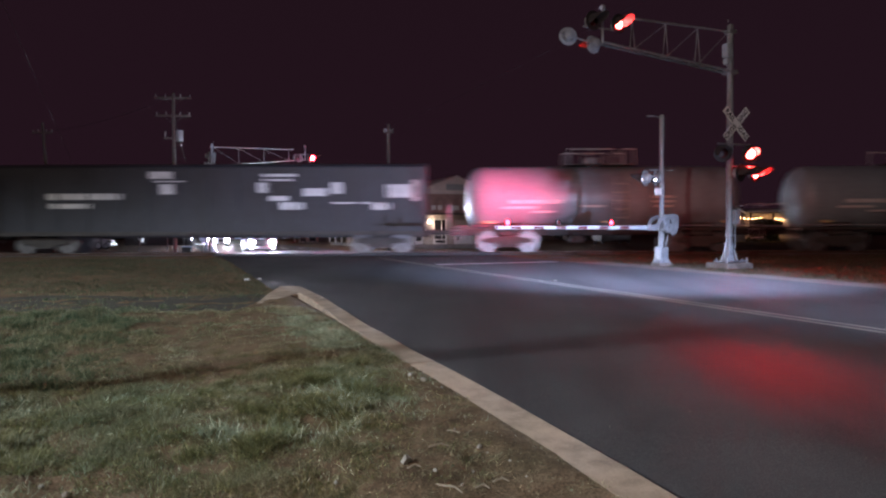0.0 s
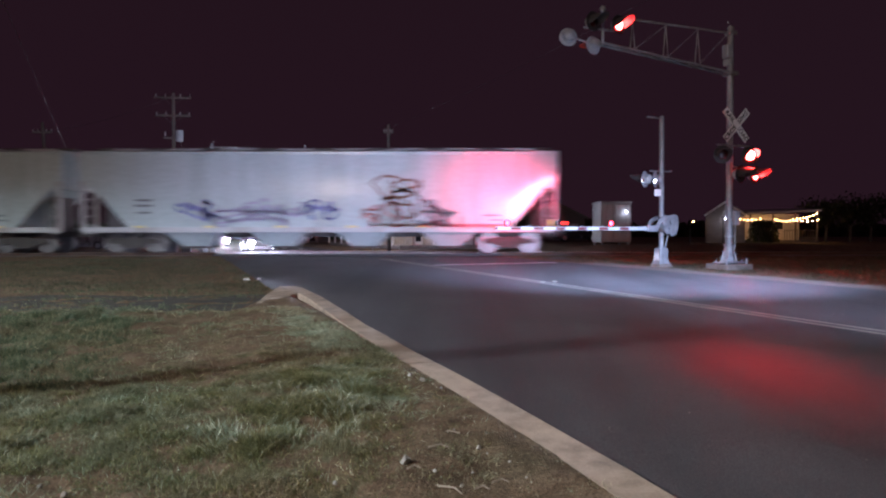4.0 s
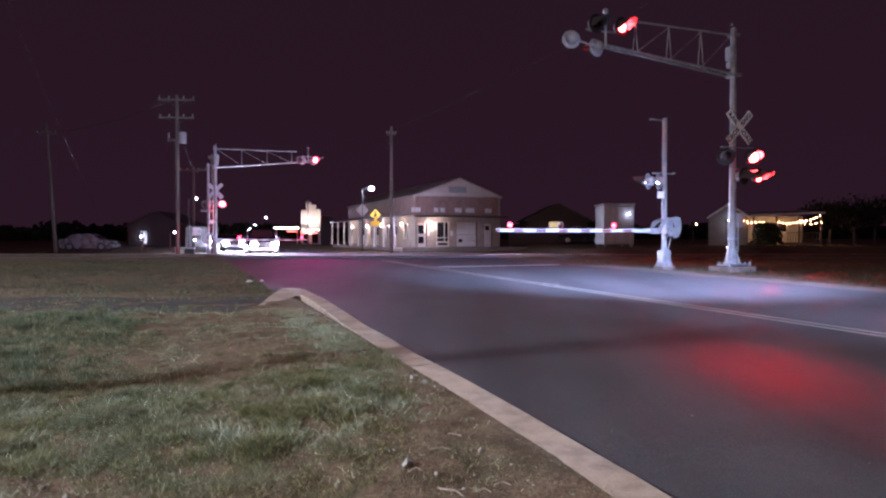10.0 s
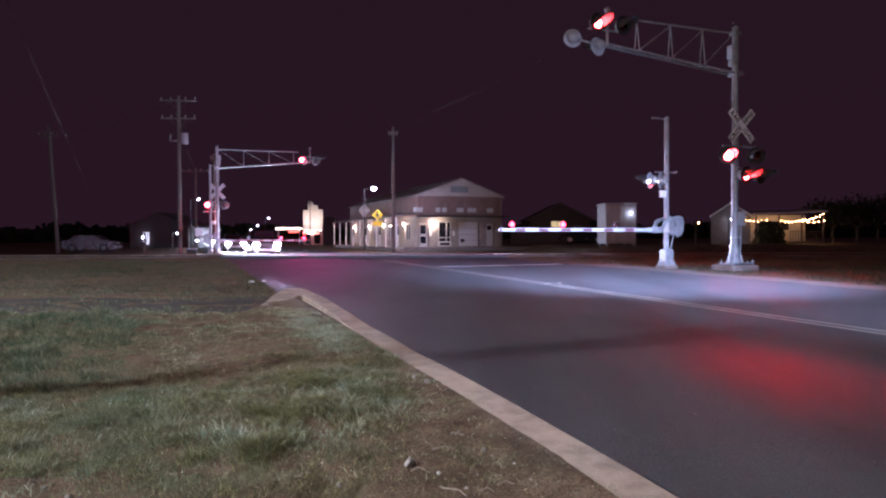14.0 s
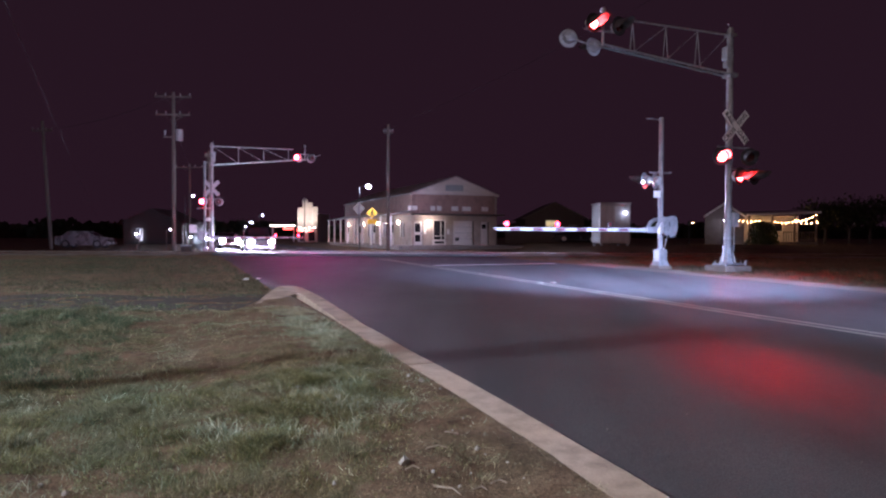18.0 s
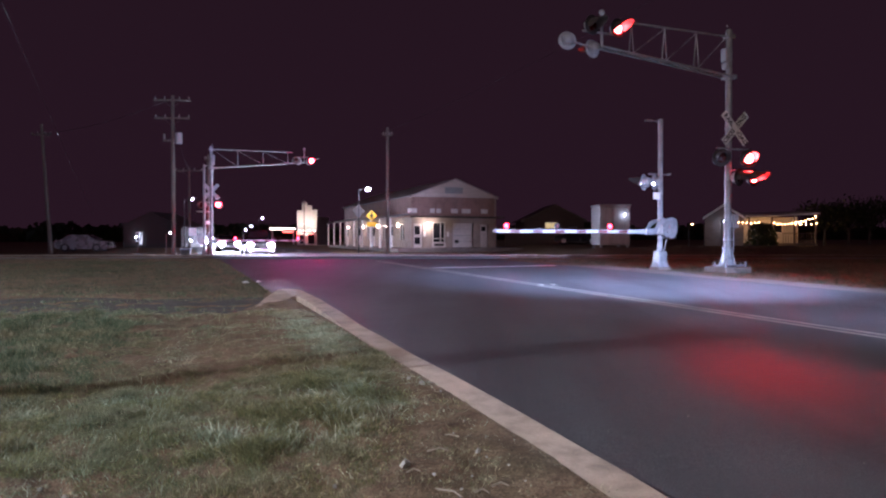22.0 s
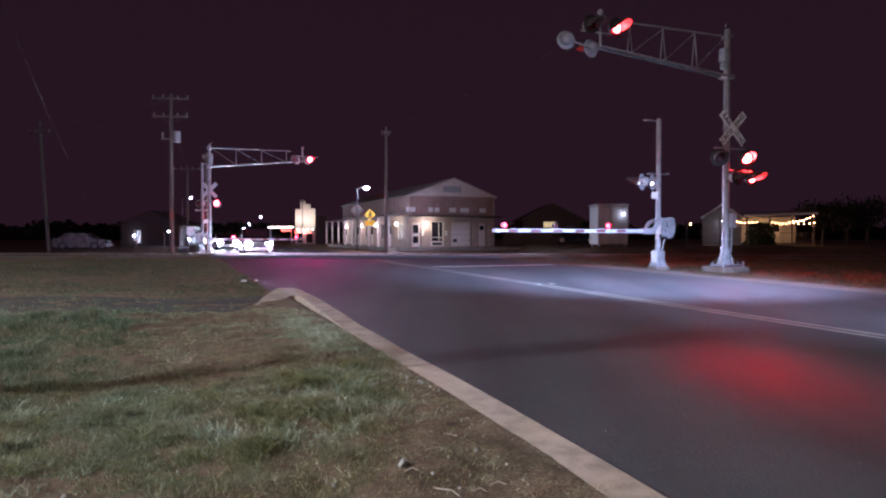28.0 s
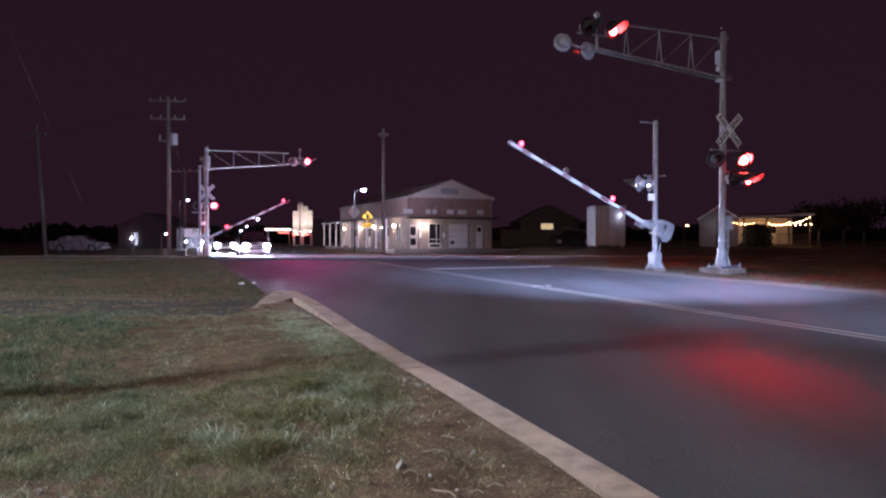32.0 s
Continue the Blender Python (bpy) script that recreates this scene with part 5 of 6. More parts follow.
# ---- buildings ----
def wall_with_openings(name, w, h, holes, t, material, parent, m, gable=0.0):
    """A wall in the x-z plane, front at y = 0, with real openings. holes: (x0, x1, z0, z1)."""
    bm = bmesh.new()
    xs = sorted({0, w, *[v for q in holes for v in q[:2]]})
    zs = sorted({0, h, *[v for q in holes for v in q[2:]]})
    for x0, x1 in zip(xs, xs[1:]):
        for z0, z1 in zip(zs, zs[1:]):
            mx, mz = (x0 + x1) / 2, (z0 + z1) / 2
            if any(a < mx < b and c < mz < d for a, b, c, d in holes):
                continue
            bx(bm, (mx, t / 2, mz), (x1 - x0, t, z1 - z0))
    bmesh.ops.remove_doubles(bm, verts=bm.verts[:], dist=0.001)
    return part(name, bm, material, parent, m=m)


def shop_house():
    W, D, H, PK = 8.2, 26.0, 4.5, 1.55
    h = thing("house", pose(-2.68, 61, 0.22, 0, 0, ANG), "gabled brick building with porch lights and white doors", "house")
    front = ((0.0, 0.85, 0.0, 2.15), (1.85, 3.05, 0.45, 2.25), (3.7, 5.7, 0.0, 2.2), (6.4, 7.2, 0.0, 2.1))
    wall_with_openings("front_wall", W - 0.2, 2.72, tuple((a + 0.12, b + 0.12, c, d) for a, b, c, d in front), 0.2, M_STUCCO, h, pose(0.1, 0, 0))
    B("upper_wall", (W / 2, 0.1, (H + 2.72) / 2), (W - 0.2, 0.2, H - 2.72), M_BRICK, h, 0, "weathered red brick above the canopy")
    bm = bmesh.new()
    plate(bm, [(0, 0.0, H), (W, 0.0, H), (W / 2, 0.0, H + PK)], 0.2, (0, 1, 0))
    part("gable", bm, M_GABLE, h, "pale siding gable")
    bm = bmesh.new()
    plate(bm, [(0.9 + W / 2 * 0.55, -0.03, H + 0.35), (W / 2 + 0.75, -0.03, H + 0.35), (W / 2 + 0.75, -0.03, H + 0.9), (0.9 + W / 2 * 0.55, -0.03, H + 0.9)], 0.02, (0, 1, 0))
    part("gable_vent", bm, M_GREYBACK, h)
    sides = tuple((d, d + 1.0, 0.0, 2.15) for d in (1.2, 7.0, 13.0, 19.5)) + tuple((d, d + 1.3, 0.7, 2.1) for d in (4.4, 10.8, 16.8, 22.6))
    wall_with_openings("side_wall", D, 2.72, sides, 0.2, M_STUCCO, h, pose(0.0, D, 0, 0, 0, -90))
    B("upper_wall", (0.1, D / 2, (H + 2.72) / 2), (0.2, D, H - 2.72), M_BRICK, h, 0, "weathered red brick above the porch")
    wall_with_openings("side_wall", D, H, (), 0.2, M_STUCCO, h, pose(W, 0, 0, 0, 0, 90))
    B("back_wall", (W / 2, D - 0.1, H / 2), (W - 0.4, 0.2, H), M_STUCCO, h)
    B("floor_slab", (W / 2, D / 2 - 0.8, -0.30), (W + 3.6, D + 2.4, 0.56), M_CONC, h, 0.02)
    B("inner_partition", (W / 2, 2.2, H / 2), (W - 0.5, 0.1, H - 0.1), M_PALEWALL, h)
    for sgn in (-1, 1):
        bm = bmesh.new()
        x1 = W / 2 + sgn * (W / 2 + 0.15)
        ze = H - 0.15 * PK / (W / 2)
        plate(bm, [(W / 2, -0.10, H + PK + 0.02), (x1, -0.10, ze + 0.02), (x1, D + 0.4, ze + 0.02), (W / 2, D + 0.4, H + PK + 0.02)], 0.1, (0, 0, 1))
        rf = part("roof", bm, M_ROOF, h)
        for i in range(18):
            y = -0.3 + i * (D + 0.5) / 17
            bm = bmesh.new()
            rod(bm, (W / 2, y, H + PK + 0.13), (x1, y, ze + 0.13), 0.03, n=5)
            part("roof_seam", bm, M_ROOF, rf)
        bm = bmesh.new()
        plate(bm, [(W / 2, -0.14, H + PK - 0.06), (x1, -0.14, ze - 0.06), (x1, -0.14, ze + 0.1), (W / 2, -0.14, H + PK + 0.1)], 0.035, (0, 1, 0))
        part("barge_board", bm, M_GABLE, h)
    # flat canopy on the front and the porch along the side
    B("canopy", (W / 2 + 0.1, -0.55, 2.72), (W + 0.4, 1.1, 0.14), M_SHINGLE, h, 0.02)
    bm = bmesh.new()
    plate(bm, [(-2.3, -1.0, 2.55), (0.0, -1.0, 2.95), (0.0, D, 2.95), (-2.3, D, 2.55)], 0.12, (0, 0, 1))
    part("porch_roof", bm, M_ROOF, h)
    for i in range(9):
        y = -0.8 + i * 3.25
        B("porch_post", (-2.15, y, 1.27), (0.14, 0.14, 2.58), M_TRIM, h, 0.01)
    # doors, window, panel
    d1 = B("door", (0.55, 0.06, 1.07), (0.82, 0.06, 2.12), M_DOOR, h, 0.01, "white glazed door")
    B("door_pane", (0.55, 0.02, 1.55), (0.5, 0.03, 0.75), M_GLASS, d1)
    B("door_pane", (0.55, 0.02, 0.62), (0.5, 0.03, 0.6), M_GLASS, d1)
    B("door_handle", (0.88, 0.0, 1.05), (0.04, 0.08, 0.14), M_GALV, d1)
    w1 = B("window", (2.57, 0.10, 1.36), (1.2, 0.03, 1.78), M_GLASS, h, 0, "tall shop window in a white frame")
    for x, z, sx, sz in ((2.0, 1.36, 0.07, 1.86), (3.14, 1.36, 0.07, 1.86), (2.57, 0.46, 1.2, 0.08), (2.57, 2.24, 1.2, 0.08), (2.75, 1.36, 0.05, 1.8), (2.57, 0.82, 1.2, 0.06)):
        B("window_frame", (x, 0.05, z), (sx, 0.1, sz), M_TRIM, w1)
    B("low_panel", (2.57, 0.0, 0.24), (1.3, 0.05, 0.42), M_DOOR, h, 0.01)
    B("low_panel_sign", (2.57, -0.03, 0.26), (0.9, 0.02, 0.22), M_INK, h)
    g1 = B("loading_door", (4.82, 0.08, 1.10), (1.95, 0.05, 2.16), M_DOOR, h, 0.01, "white sectional loading door")
    for z in (0.55, 1.1, 1.65):
        B("door_joint", (4.82, 0.05, z), (1.95, 0.015, 0.03), M_GREYBACK, g1)
    B("wall_plate", (4.3, 0.04, 0.55), (0.35, 0.03, 0.3), M_INK, h)
    d2 = B("door", (6.92, 0.06, 1.05), (0.76, 0.06, 2.08), M_DOOR, h, 0.01, "pale panelled side door")
    B("door_pane", (6.92, 0.02, 1.7), (0.4, 0.03, 0.4), M_GLASS, d2)
    for x in (1.22, 3.42):
        B("notice_board", (x, -0.02, 1.2), (0.22, 0.03, 0.45), M_SIGN, h, 0.004)
    for x, w in ((1.95, 0.42), (2.55, 0.42), (4.05, 0.65), (5.2, 0.85), (7.0, 0.65), (0.25, 0.5), (-0.2, 0.3)):
        f = B("upper_panel", (x, -0.03, 3.28), (w, 0.05, 0.40), M_TRIM, h, 0.006, "white boarded clerestory panel")
    for d in (1.2, 7.0, 13.0, 19.5):
        dd = B("door", (0.08, D - (d + 0.5), 1.06), (0.06, 0.95, 2.1), M_DOOR, h, 0.01)
        B("door_pane", (0.03, D - (d + 0.5), 1.5), (0.02, 0.55, 0.8), M_GLASS, dd)
    for d in (4.4, 10.8, 16.8, 22.6):
        ww = B("window", (0.1, D - (d + 0.65), 1.4), (0.03, 1.28, 1.38), M_GLASS, h)
        for k in (-0.62, 0.0, 0.62):
            B("window_frame", (0.05, D - (d + 0.65) + k, 1.4), (0.06, 0.06, 1.4), M_TRIM, ww)
    # porch lamps
    for x, y, nx, ny in ((1.5, -0.06, 0, -1), (-0.07, 3.4, -1, 0), (-0.07, 10.2, -1, 0), (-0.07, 16.2, -1, 0), (-0.07, 23.3, -1, 0)):
        lp = B("wall_lamp", (x + nx * 0.04, y + ny * 0.04, 2.2), (0.12, 0.12, 0.1), M_BLACK, h, 0.01, "black wall lamp with warm glass")
        bm = bmesh.new()
        rod(bm, (x + nx * 0.12, y + ny * 0.12, 1.92), (x + nx * 0.12, y + ny * 0.12, 2.18), 0.09, 0.11, 10)
        part("lamp_glass", bm, M_PORCH, lp)
        q = h.matrix_world @ Vector((x + nx * 0.35, y + ny * 0.35, 2.0))
        lamp("porch_light", "POINT", pose(*q), 34, (1.0, 0.80, 0.54), 0.1)
    return h


shop_house()


def lit_shop():
    s = thing("shop", pose(-22.9, 110, -0.12, 0, 0, -4), "cream corner shop with stepped parapet lit at night", "shop")
    B("wall", (1.6, 4.2, 2.3), (3.2, 8, 4.6), M_PALEWALL, s)
    for x, w, z in ((0.42, 0.79, 5.5), (1.22, 0.79, 6.75), (2.02, 0.79, 6.3), (2.82, 0.79, 5.6)):
        B("pilaster", (x, 0.05, z / 2), (w, 0.34, z), M_PALEWALL, s, 0.03)
        bm = bmesh.new()
        rod(bm, (x, -0.26, 2.2), (x, -0.26, 2.38), 0.09, 0.14, 10)
        part("uplight", bm, M_SHOP, s, "warm uplight")
    B("awning", (1.6, -0.5, 2.05), (3.3, 1.1, 0.2), M_STRIPE_R, s, 0.02, "red shop awning")
    B("awning_light", (0.6, -1.06, 1.9), (0.7, 0.05, 0.35), M_SHOPRED, s)
    B("awning_light", (2.3, -1.06, 1.9), (0.8, 0.05, 0.35), M_SHOPRED, s)
    B("shop_window", (0.8, -0.14, 0.95), (0.8, 0.06, 1.5), M_GLASS, s)
    B("shop_window", (2.3, -0.14, 0.95), (1.0, 0.06, 1.5), M_GLASS, s)
    q = s.matrix_world @ Vector((1.5, -1.6, 1.5))
    lamp("facade_uplight", "SPOT", look(q, q + Vector((0, 1.2, 2.2))), 1100, (1.0, 0.85, 0.62), 0.3, 120, 0.8)
    # brightly lit forecourt roof behind the queue of cars
    f = thing("forecourt_canopy", pose(-27.5, 122, -0.1, 0, 0, 2), "low forecourt canopy with white and red lights", "canopy")
    B("canopy_roof", (0, 0, 2.7), (4.4, 5, 0.35), M_TRIM, f, 0.03)
    B("light_band", (0, -2.53, 2.72), (4.2, 0.05, 0.16), M_SHOP, f)
    B("light_band", (0.9, -2.56, 2.2), (1.6, 0.05, 0.3), M_SHOPRED, f)
    for x in (-1.8, 1.8):
        B("canopy_post", (x, -2.0, 1.3), (0.2, 0.2, 2.6), M_TRIM, f)


lit_shop()


def small_house(m, W, D, H, PK, wall, roof, label, windows=(), over=0.4, trim=None, eave=0.4):
    h = thing("house", m, label, "house")
    B("wall", (W / 2, D / 2, H / 2), (W, D, H), wall, h)
    bm = bmesh.new()
    plate(bm, [(0, 0, H), (W, 0, H), (W / 2, 0, H + PK)], 0.2, (0, 1, 0))
    part("gable", bm, wall, h)
    for sg in (-1, 1):
        bm = bmesh.new()
        x1 = W / 2 + sg * (W / 2 + over)
        ze = H - over * PK / (W / 2)
        plate(bm, [(W / 2, -eave, H + PK), (x1, -eave, ze), (x1, D, ze), (W / 2, D, H + PK)], 0.12)
        part("roof", bm, roof, h)
        bm = bmesh.new()
        plate(bm, [(W / 2, -eave - 0.05, H + PK - 0.1), (x1, -eave - 0.05, ze - 0.1), (x1, -eave - 0.05, ze + 0.08), (W / 2, -eave - 0.05, H + PK + 0.08)], 0.04, (0, 1, 0))
        part("barge_board", bm, trim or M_FADED, h)
    for x, z, w, hh, litw in windows:
        wd = B("window", (x, -0.01, z), (w, 0.04, hh), M_WINLIT if litw else M_GLASS, h, 0, "window glowing yellow" if litw else "")
        for k in (-w / 2, 0, w / 2):
            B("window_frame", (x + k, -0.04, z), (0.05, 0.05, hh + 0.1), M_TRIM, wd)
        for k in (-hh / 2, hh / 2):
            B("window_frame", (x, -0.04, z + k), (w + 0.1, 0.05, 0.06), M_TRIM, wd)
    return h


small_house(pose(8.9, 75, 0.42), 6.4, 9, 2.6, 1.6, M_DARKWALL, M_SHINGLE, "dark clapboard house with one lit window", ((2.9, 1.95, 1.35, 0.75, True), (5.2, 1.3, 0.8, 1.0, False)))
small_house(pose(22.75, 60.2, 0.42, 0, 0, -20), 3.1, 4.2, 2.45, 1.05, M_FADED, M_SHINGLE, "pale gabled house with a string-lit porch", over=0.15, trim=M_TRIM, eave=0.12)
small_house(pose(-38.5, 84, -0.1), 7, 8, 2.6, 1.6, M_SHED, M_SHED, "dark house with a lit doorway", ((2.0, 1.3, 0.7, 1.1, False),), trim=M_SHED)


def lit_porch():
    p = thing("porch", pose(26.0, 59.2, 0.42), "open porch with strings of warm bulbs and pale wall", "porch")
    B("deck", (2.9, 1.5, 0.05), (6.1, 3.2, 0.3), M_DARKWALL, p)
    bm = bmesh.new()
    plate(bm, [(-0.3, -0.4, 2.50), (6.0, -0.4, 2.72), (6.0, 3.0, 2.95), (-0.3, 3.0, 2.75)], 0.10)
    part("porch_roof", bm, M_ROOF, p)
    bm = bmesh.new()
    plate(bm, [(-0.3, -0.43, 2.44), (6.0, -0.43, 2.66), (6.0, -0.43, 2.83), (-0.3, -0.43, 2.61)], 0.03, (0, 1, 0))
    part("fascia_board", bm, M_TRIM, p, "pale painted fascia")
    B("porch_wall", (2.9, 3.1, 1.3), (5.9, 0.14, 2.5), M_PALEWALL, p)
    for x in (0.1, 2.05, 3.95, 5.8):
        B("porch_post", (x, -0.1, 1.32), (0.12, 0.12, 2.5), M_DARKWALL, p)
    for i in range(13):
        B("baluster", (3.0 + i * 0.22, -0.15, 0.62), (0.04, 0.04, 0.85), M_DARKWALL, p)
    B("porch_rail", (4.4, -0.15, 1.07), (3.0, 0.07, 0.06), M_DARKWALL, p)
    wn_ = B("porch_window", (4.0, 3.0, 1.55), (0.8, 0.06, 0.8), M_GLASS, p)
    for dx, dz, sx, sz in ((-0.42, 0, 0.07, 0.94), (0.42, 0, 0.07, 0.94), (0, 0.43, 0.9, 0.07), (0, -0.43, 0.9, 0.07)):
        B("window_frame", (4.0 + dx, 2.97, 1.55 + dz), (sx, 0.06, sz), M_TRIM, wn_)
    tb = B("porch_table", (2.9, 1.6, 0.85), (1.0, 0.7, 0.05), M_TRIM, p)
    for dx, dy in product((-0.4, 0.4), (-0.25, 0.25)):
        B("table_leg", (2.9 + dx, 1.6 + dy, 0.51), (0.05, 0.05, 0.64), M_TRIM, tb)
    cord = []
    for a, b, dr, nb in (((-1.15, -0.2, 2.16), (0.9, -0.2, 2.05), 0.12, 6), ((0.9, -0.2, 2.0), (2.2, -0.2, 2.02), 0.22, 4), ((2.2, -0.2, 1.98), (4.0, -0.2, 2.1), 0.16, 6), ((4.0, -0.2, 2.05), (5.7, -0.2, 2.55), 0.10, 6), ((5.7, -0.2, 2.55), (4.0, -0.2, 1.95), 0.14, 2), ((4.0, -0.2, 1.95), (5.8, -0.2, 1.98), 0.1, 4)):
        pts = sag(a, b, dr, nb)
        cord += pts
        for q in pts[1:]:
            bm = bmesh.new()
            ball(bm, (q.x, q.y, q.z - 0.055), 0.044, 8, 6)
            part("bulb", bm, M_BULB, p, "warm glowing bulb")
    c = line_mesh("light_cord", cord, 0.008, M_CABLE)
    c.parent = p
    for x in (1.4, 3.6):
        q = p.matrix_world @ Vector((x, 0.9, 2.1))
        lamp("porch_string_light", "POINT", pose(*q), 17, (1.0, 0.62, 0.25), 0.3)


lit_porch()


def signal_cabinet():
    c = thing("equipment_cabinet", pose(9.52, 42, 0.47), "tall pale metal equipment cabinet on short legs", "cabinet")
    B("body", (0.93, 1.2, 1.38), (1.86, 2.4, 2.39), M_CABINET, c, 0.09)
    B("roof_cap", (0.93, 1.2, 2.62), (1.97, 2.5, 0.10), M_CABINET, c, 0.04)
    for x in (0.15, 1.71):
        for y in (0.15, 2.25):
            B("leg", (x, y, 0.08), (0.14, 0.14, 0.24), M_GALV, c)
    dr = B("door", (1.30, -0.02, 1.41), (0.9, 0.05, 2.15), M_CABINET, c, 0.01)
    B("door_handle", (0.95, -0.07, 1.38), (0.05, 0.06, 0.2), M_GALV, dr)
    for x in (0.06, 0.80, 1.80):
        B("seam_strip", (x, -0.02, 1.41), (0.05, 0.05, 2.4), M_GALV, c)
    bm = bmesh.new()
    ball(bm, (1.52, -0.12, 2.05), 0.035)
    part("cabinet_lamp", bm, M_COOL, c, "white lamp above the door")
    q = c.matrix_world @ Vector((1.52, -0.45, 2.0))
    lamp("cabinet_light", "POINT", pose(*q), 3.5, (0.85, 0.93, 1.0), 0.1)


signal_cabinet()

# low dark fence between the houses
fence = thing("board_fence", pose(6.4, 70, 0.3), "dark weathered board fence", "fence")
first = None
for i in range(56):
    mm = pose(i * 0.155, 0.02 * math.sin(i * 1.7), 0.85 + 0.03 * math.sin(i * 2.9))
    if first is None:
        first = B("board", (0, 0, 0), (0.14, 0.025, 1.75), M_DARKWALL, fence)
        first.matrix_local = mm
    else:
        again(first, fence, mm)
for z in (0.5, 1.3):
    B("fence_rail", (4.3, 0.05, z), (8.7, 0.06, 0.1), M_DARKWALL, fence)


# ---- poles, lamps, signs, wires ----
def utility_pole(x, y, z, height, arms, label, lean=(0, 0), transformer=False, rz=0, r=0.16):
    p = thing("utility_pole", pose(x, y, z, 0, 0, rz), label, "utility pole", "utility poles")
    R("shaft", (0, 0, -0.3), (lean[0], lean[1], height), r, M_WOODPOLE, p, r * 0.65, 12)
    for za, w in arms:
        k = za / height
        cx, cy = lean[0] * k, lean[1] * k
        B("crossarm", (cx, cy - 0.12, za), (w, 0.1, 0.12), M_WOODPOLE, p, 0.01)
        for sx in (-0.46, -0.2, 0.2, 0.46):
            R("insulator", (cx + sx * w, cy - 0.12, za + 0.05), (cx + sx * w, cy - 0.12, za + 0.26), 0.055, M_INSUL, p, 0.03, 8)
        for sg in (-1, 1):
            R("arm_brace", (cx, cy - 0.1, za - 0.55), (cx + sg * w * 0.28, cy - 0.1, za - 0.05), 0.012, M_UNDER, p, n=6)
    if transformer:
        R("transformer", (0.42, -0.1, height * 0.70), (0.42, -0.1, height * 0.70 + 0.75), 0.24, M_GREYBACK, p, n=14)
        B("transformer_arm", (0.0, -0.1, height * 0.72), (1.3, 0.08, 0.1), M_WOODPOLE, p)
        R("cutout", (-0.55, -0.1, height * 0.73), (-0.55, -0.1, height * 0.76), 0.06, M_INSUL, p)
    return p


utility_pole(-18.9, 49, -0.2, 11.3, ((10.95, 2.5), (9.7, 2.4)), "wooden utility pole with two crossarms and transformer", transformer=True, rz=6)
utility_pole(-30.9, 55, -0.15, 10.2, ((9.4, 1.6),), "bare leaning wooden utility pole", lean=(-0.72, 0.1))
utility_pole(-4.05, 52, -0.15, 9.5, ((8.9, 0.7),), "plain wooden utility pole beside the road", r=0.14)
utility_pole(-27.2, 75, -0.1, 8.8, ((8.4, 3.0),), "distant wooden utility pole with one crossarm")
utility_pole(-15.6, 46.5, -0.2, 6.9, ((6.5, 0.4),), "slim wooden pole behind the crossing signal", r=0.1)
utility_pole(-20.0, 101, -0.1, 6.6, ((6.2, 0.5),), "slim wooden pole before the corner shop", r=0.1)
utility_pole(-5.5, 3.55, 0.05, 10.2, ((9.7, 2.2),), "wooden utility pole on the grass verge", rz=20, r=0.12)


def street_lamp(x, y, z, h, reach, label, size=0.16, watts=0, turn=0, glowm=None):
    p = thing("street_lamp", pose(x, y, z, 0, 0, turn), label, "street lamp", "street lamps")
    R("column", (0, 0, 0), (0, 0, h), 0.05, M_BLACK, p, 0.04, 10)
    R("bracket", (0, 0, h - 0.1), (reach, 0, h + 0.12), 0.03, M_BLACK, p, 0.03, 8)
    bm = bmesh.new()
    bx(bm, (reach + 0.2, 0, h + 0.12), (0.55, 0.24, 0.1), None, 0.03)
    part("lantern", bm, M_BLACK, p)
    bm = bmesh.new()
    ball(bm, (reach + 0.2, 0, h + 0.02), size, 12, 8, (1, 1, 0.8))
    part("lamp_glass", bm, glowm or M_COOL, p, "glowing white lamp glass")
    if watts:
        q = p.matrix_world @ Vector((reach + 0.2, 0, h - 0.25))
        lamp("street_lamp_light", "POINT", pose(*q), watts, (0.9, 0.94, 1.0), 0.2)
    return p


street_lamp(-6.7, 56, -0.1, 5.1, 0.55, "tall street lamp with bright white globe", 0.2, 280)
street_lamp(-22.2, 60, -0.1, 4.5, 0.5, "slim street lamp beside the railway", 0.09)
street_lamp(-24.6, 62, -0.1, 1.6, 0.2, "low white yard lamp on a post", 0.07)
street_lamp(-25.5, 70, -0.1, 0.9, 0.0, "low white lamp near the ground", 0.09)
for x, y, h in ((-27.6, 105, 4.1), (-34.5, 124, 3.3), (-39.5, 138, 2.7), (-22.8, 112, 4.6)):
    street_lamp(x, y, -0.1, h, 0.3, "distant street lamp along the road", 0.13)
street_lamp(21.3, 60, 0.42, 1.8, 0.1, "small orange yard lamp on a post", 0.07, glowm=M_BULB)
street_lamp(23.75, 59.0, 0.42, 2.05, 0.0, "small white lamp on a porch post", 0.045, 5)

# lit doorway of the dark house
dw = thing("doorway_lamp", pose(-36.6, 83.7, 0.0), "bright doorway lamp beside a lit door", "lamp")
B("door_leaf", (0.35, 0, 1.0), (0.36, 0.05, 1.4), M_DOORLIT, dw)
bm = bmesh.new()
ball(bm, (-0.15, -0.1, 1.15), 0.09)
part("lamp_glass", bm, M_COOL, dw)


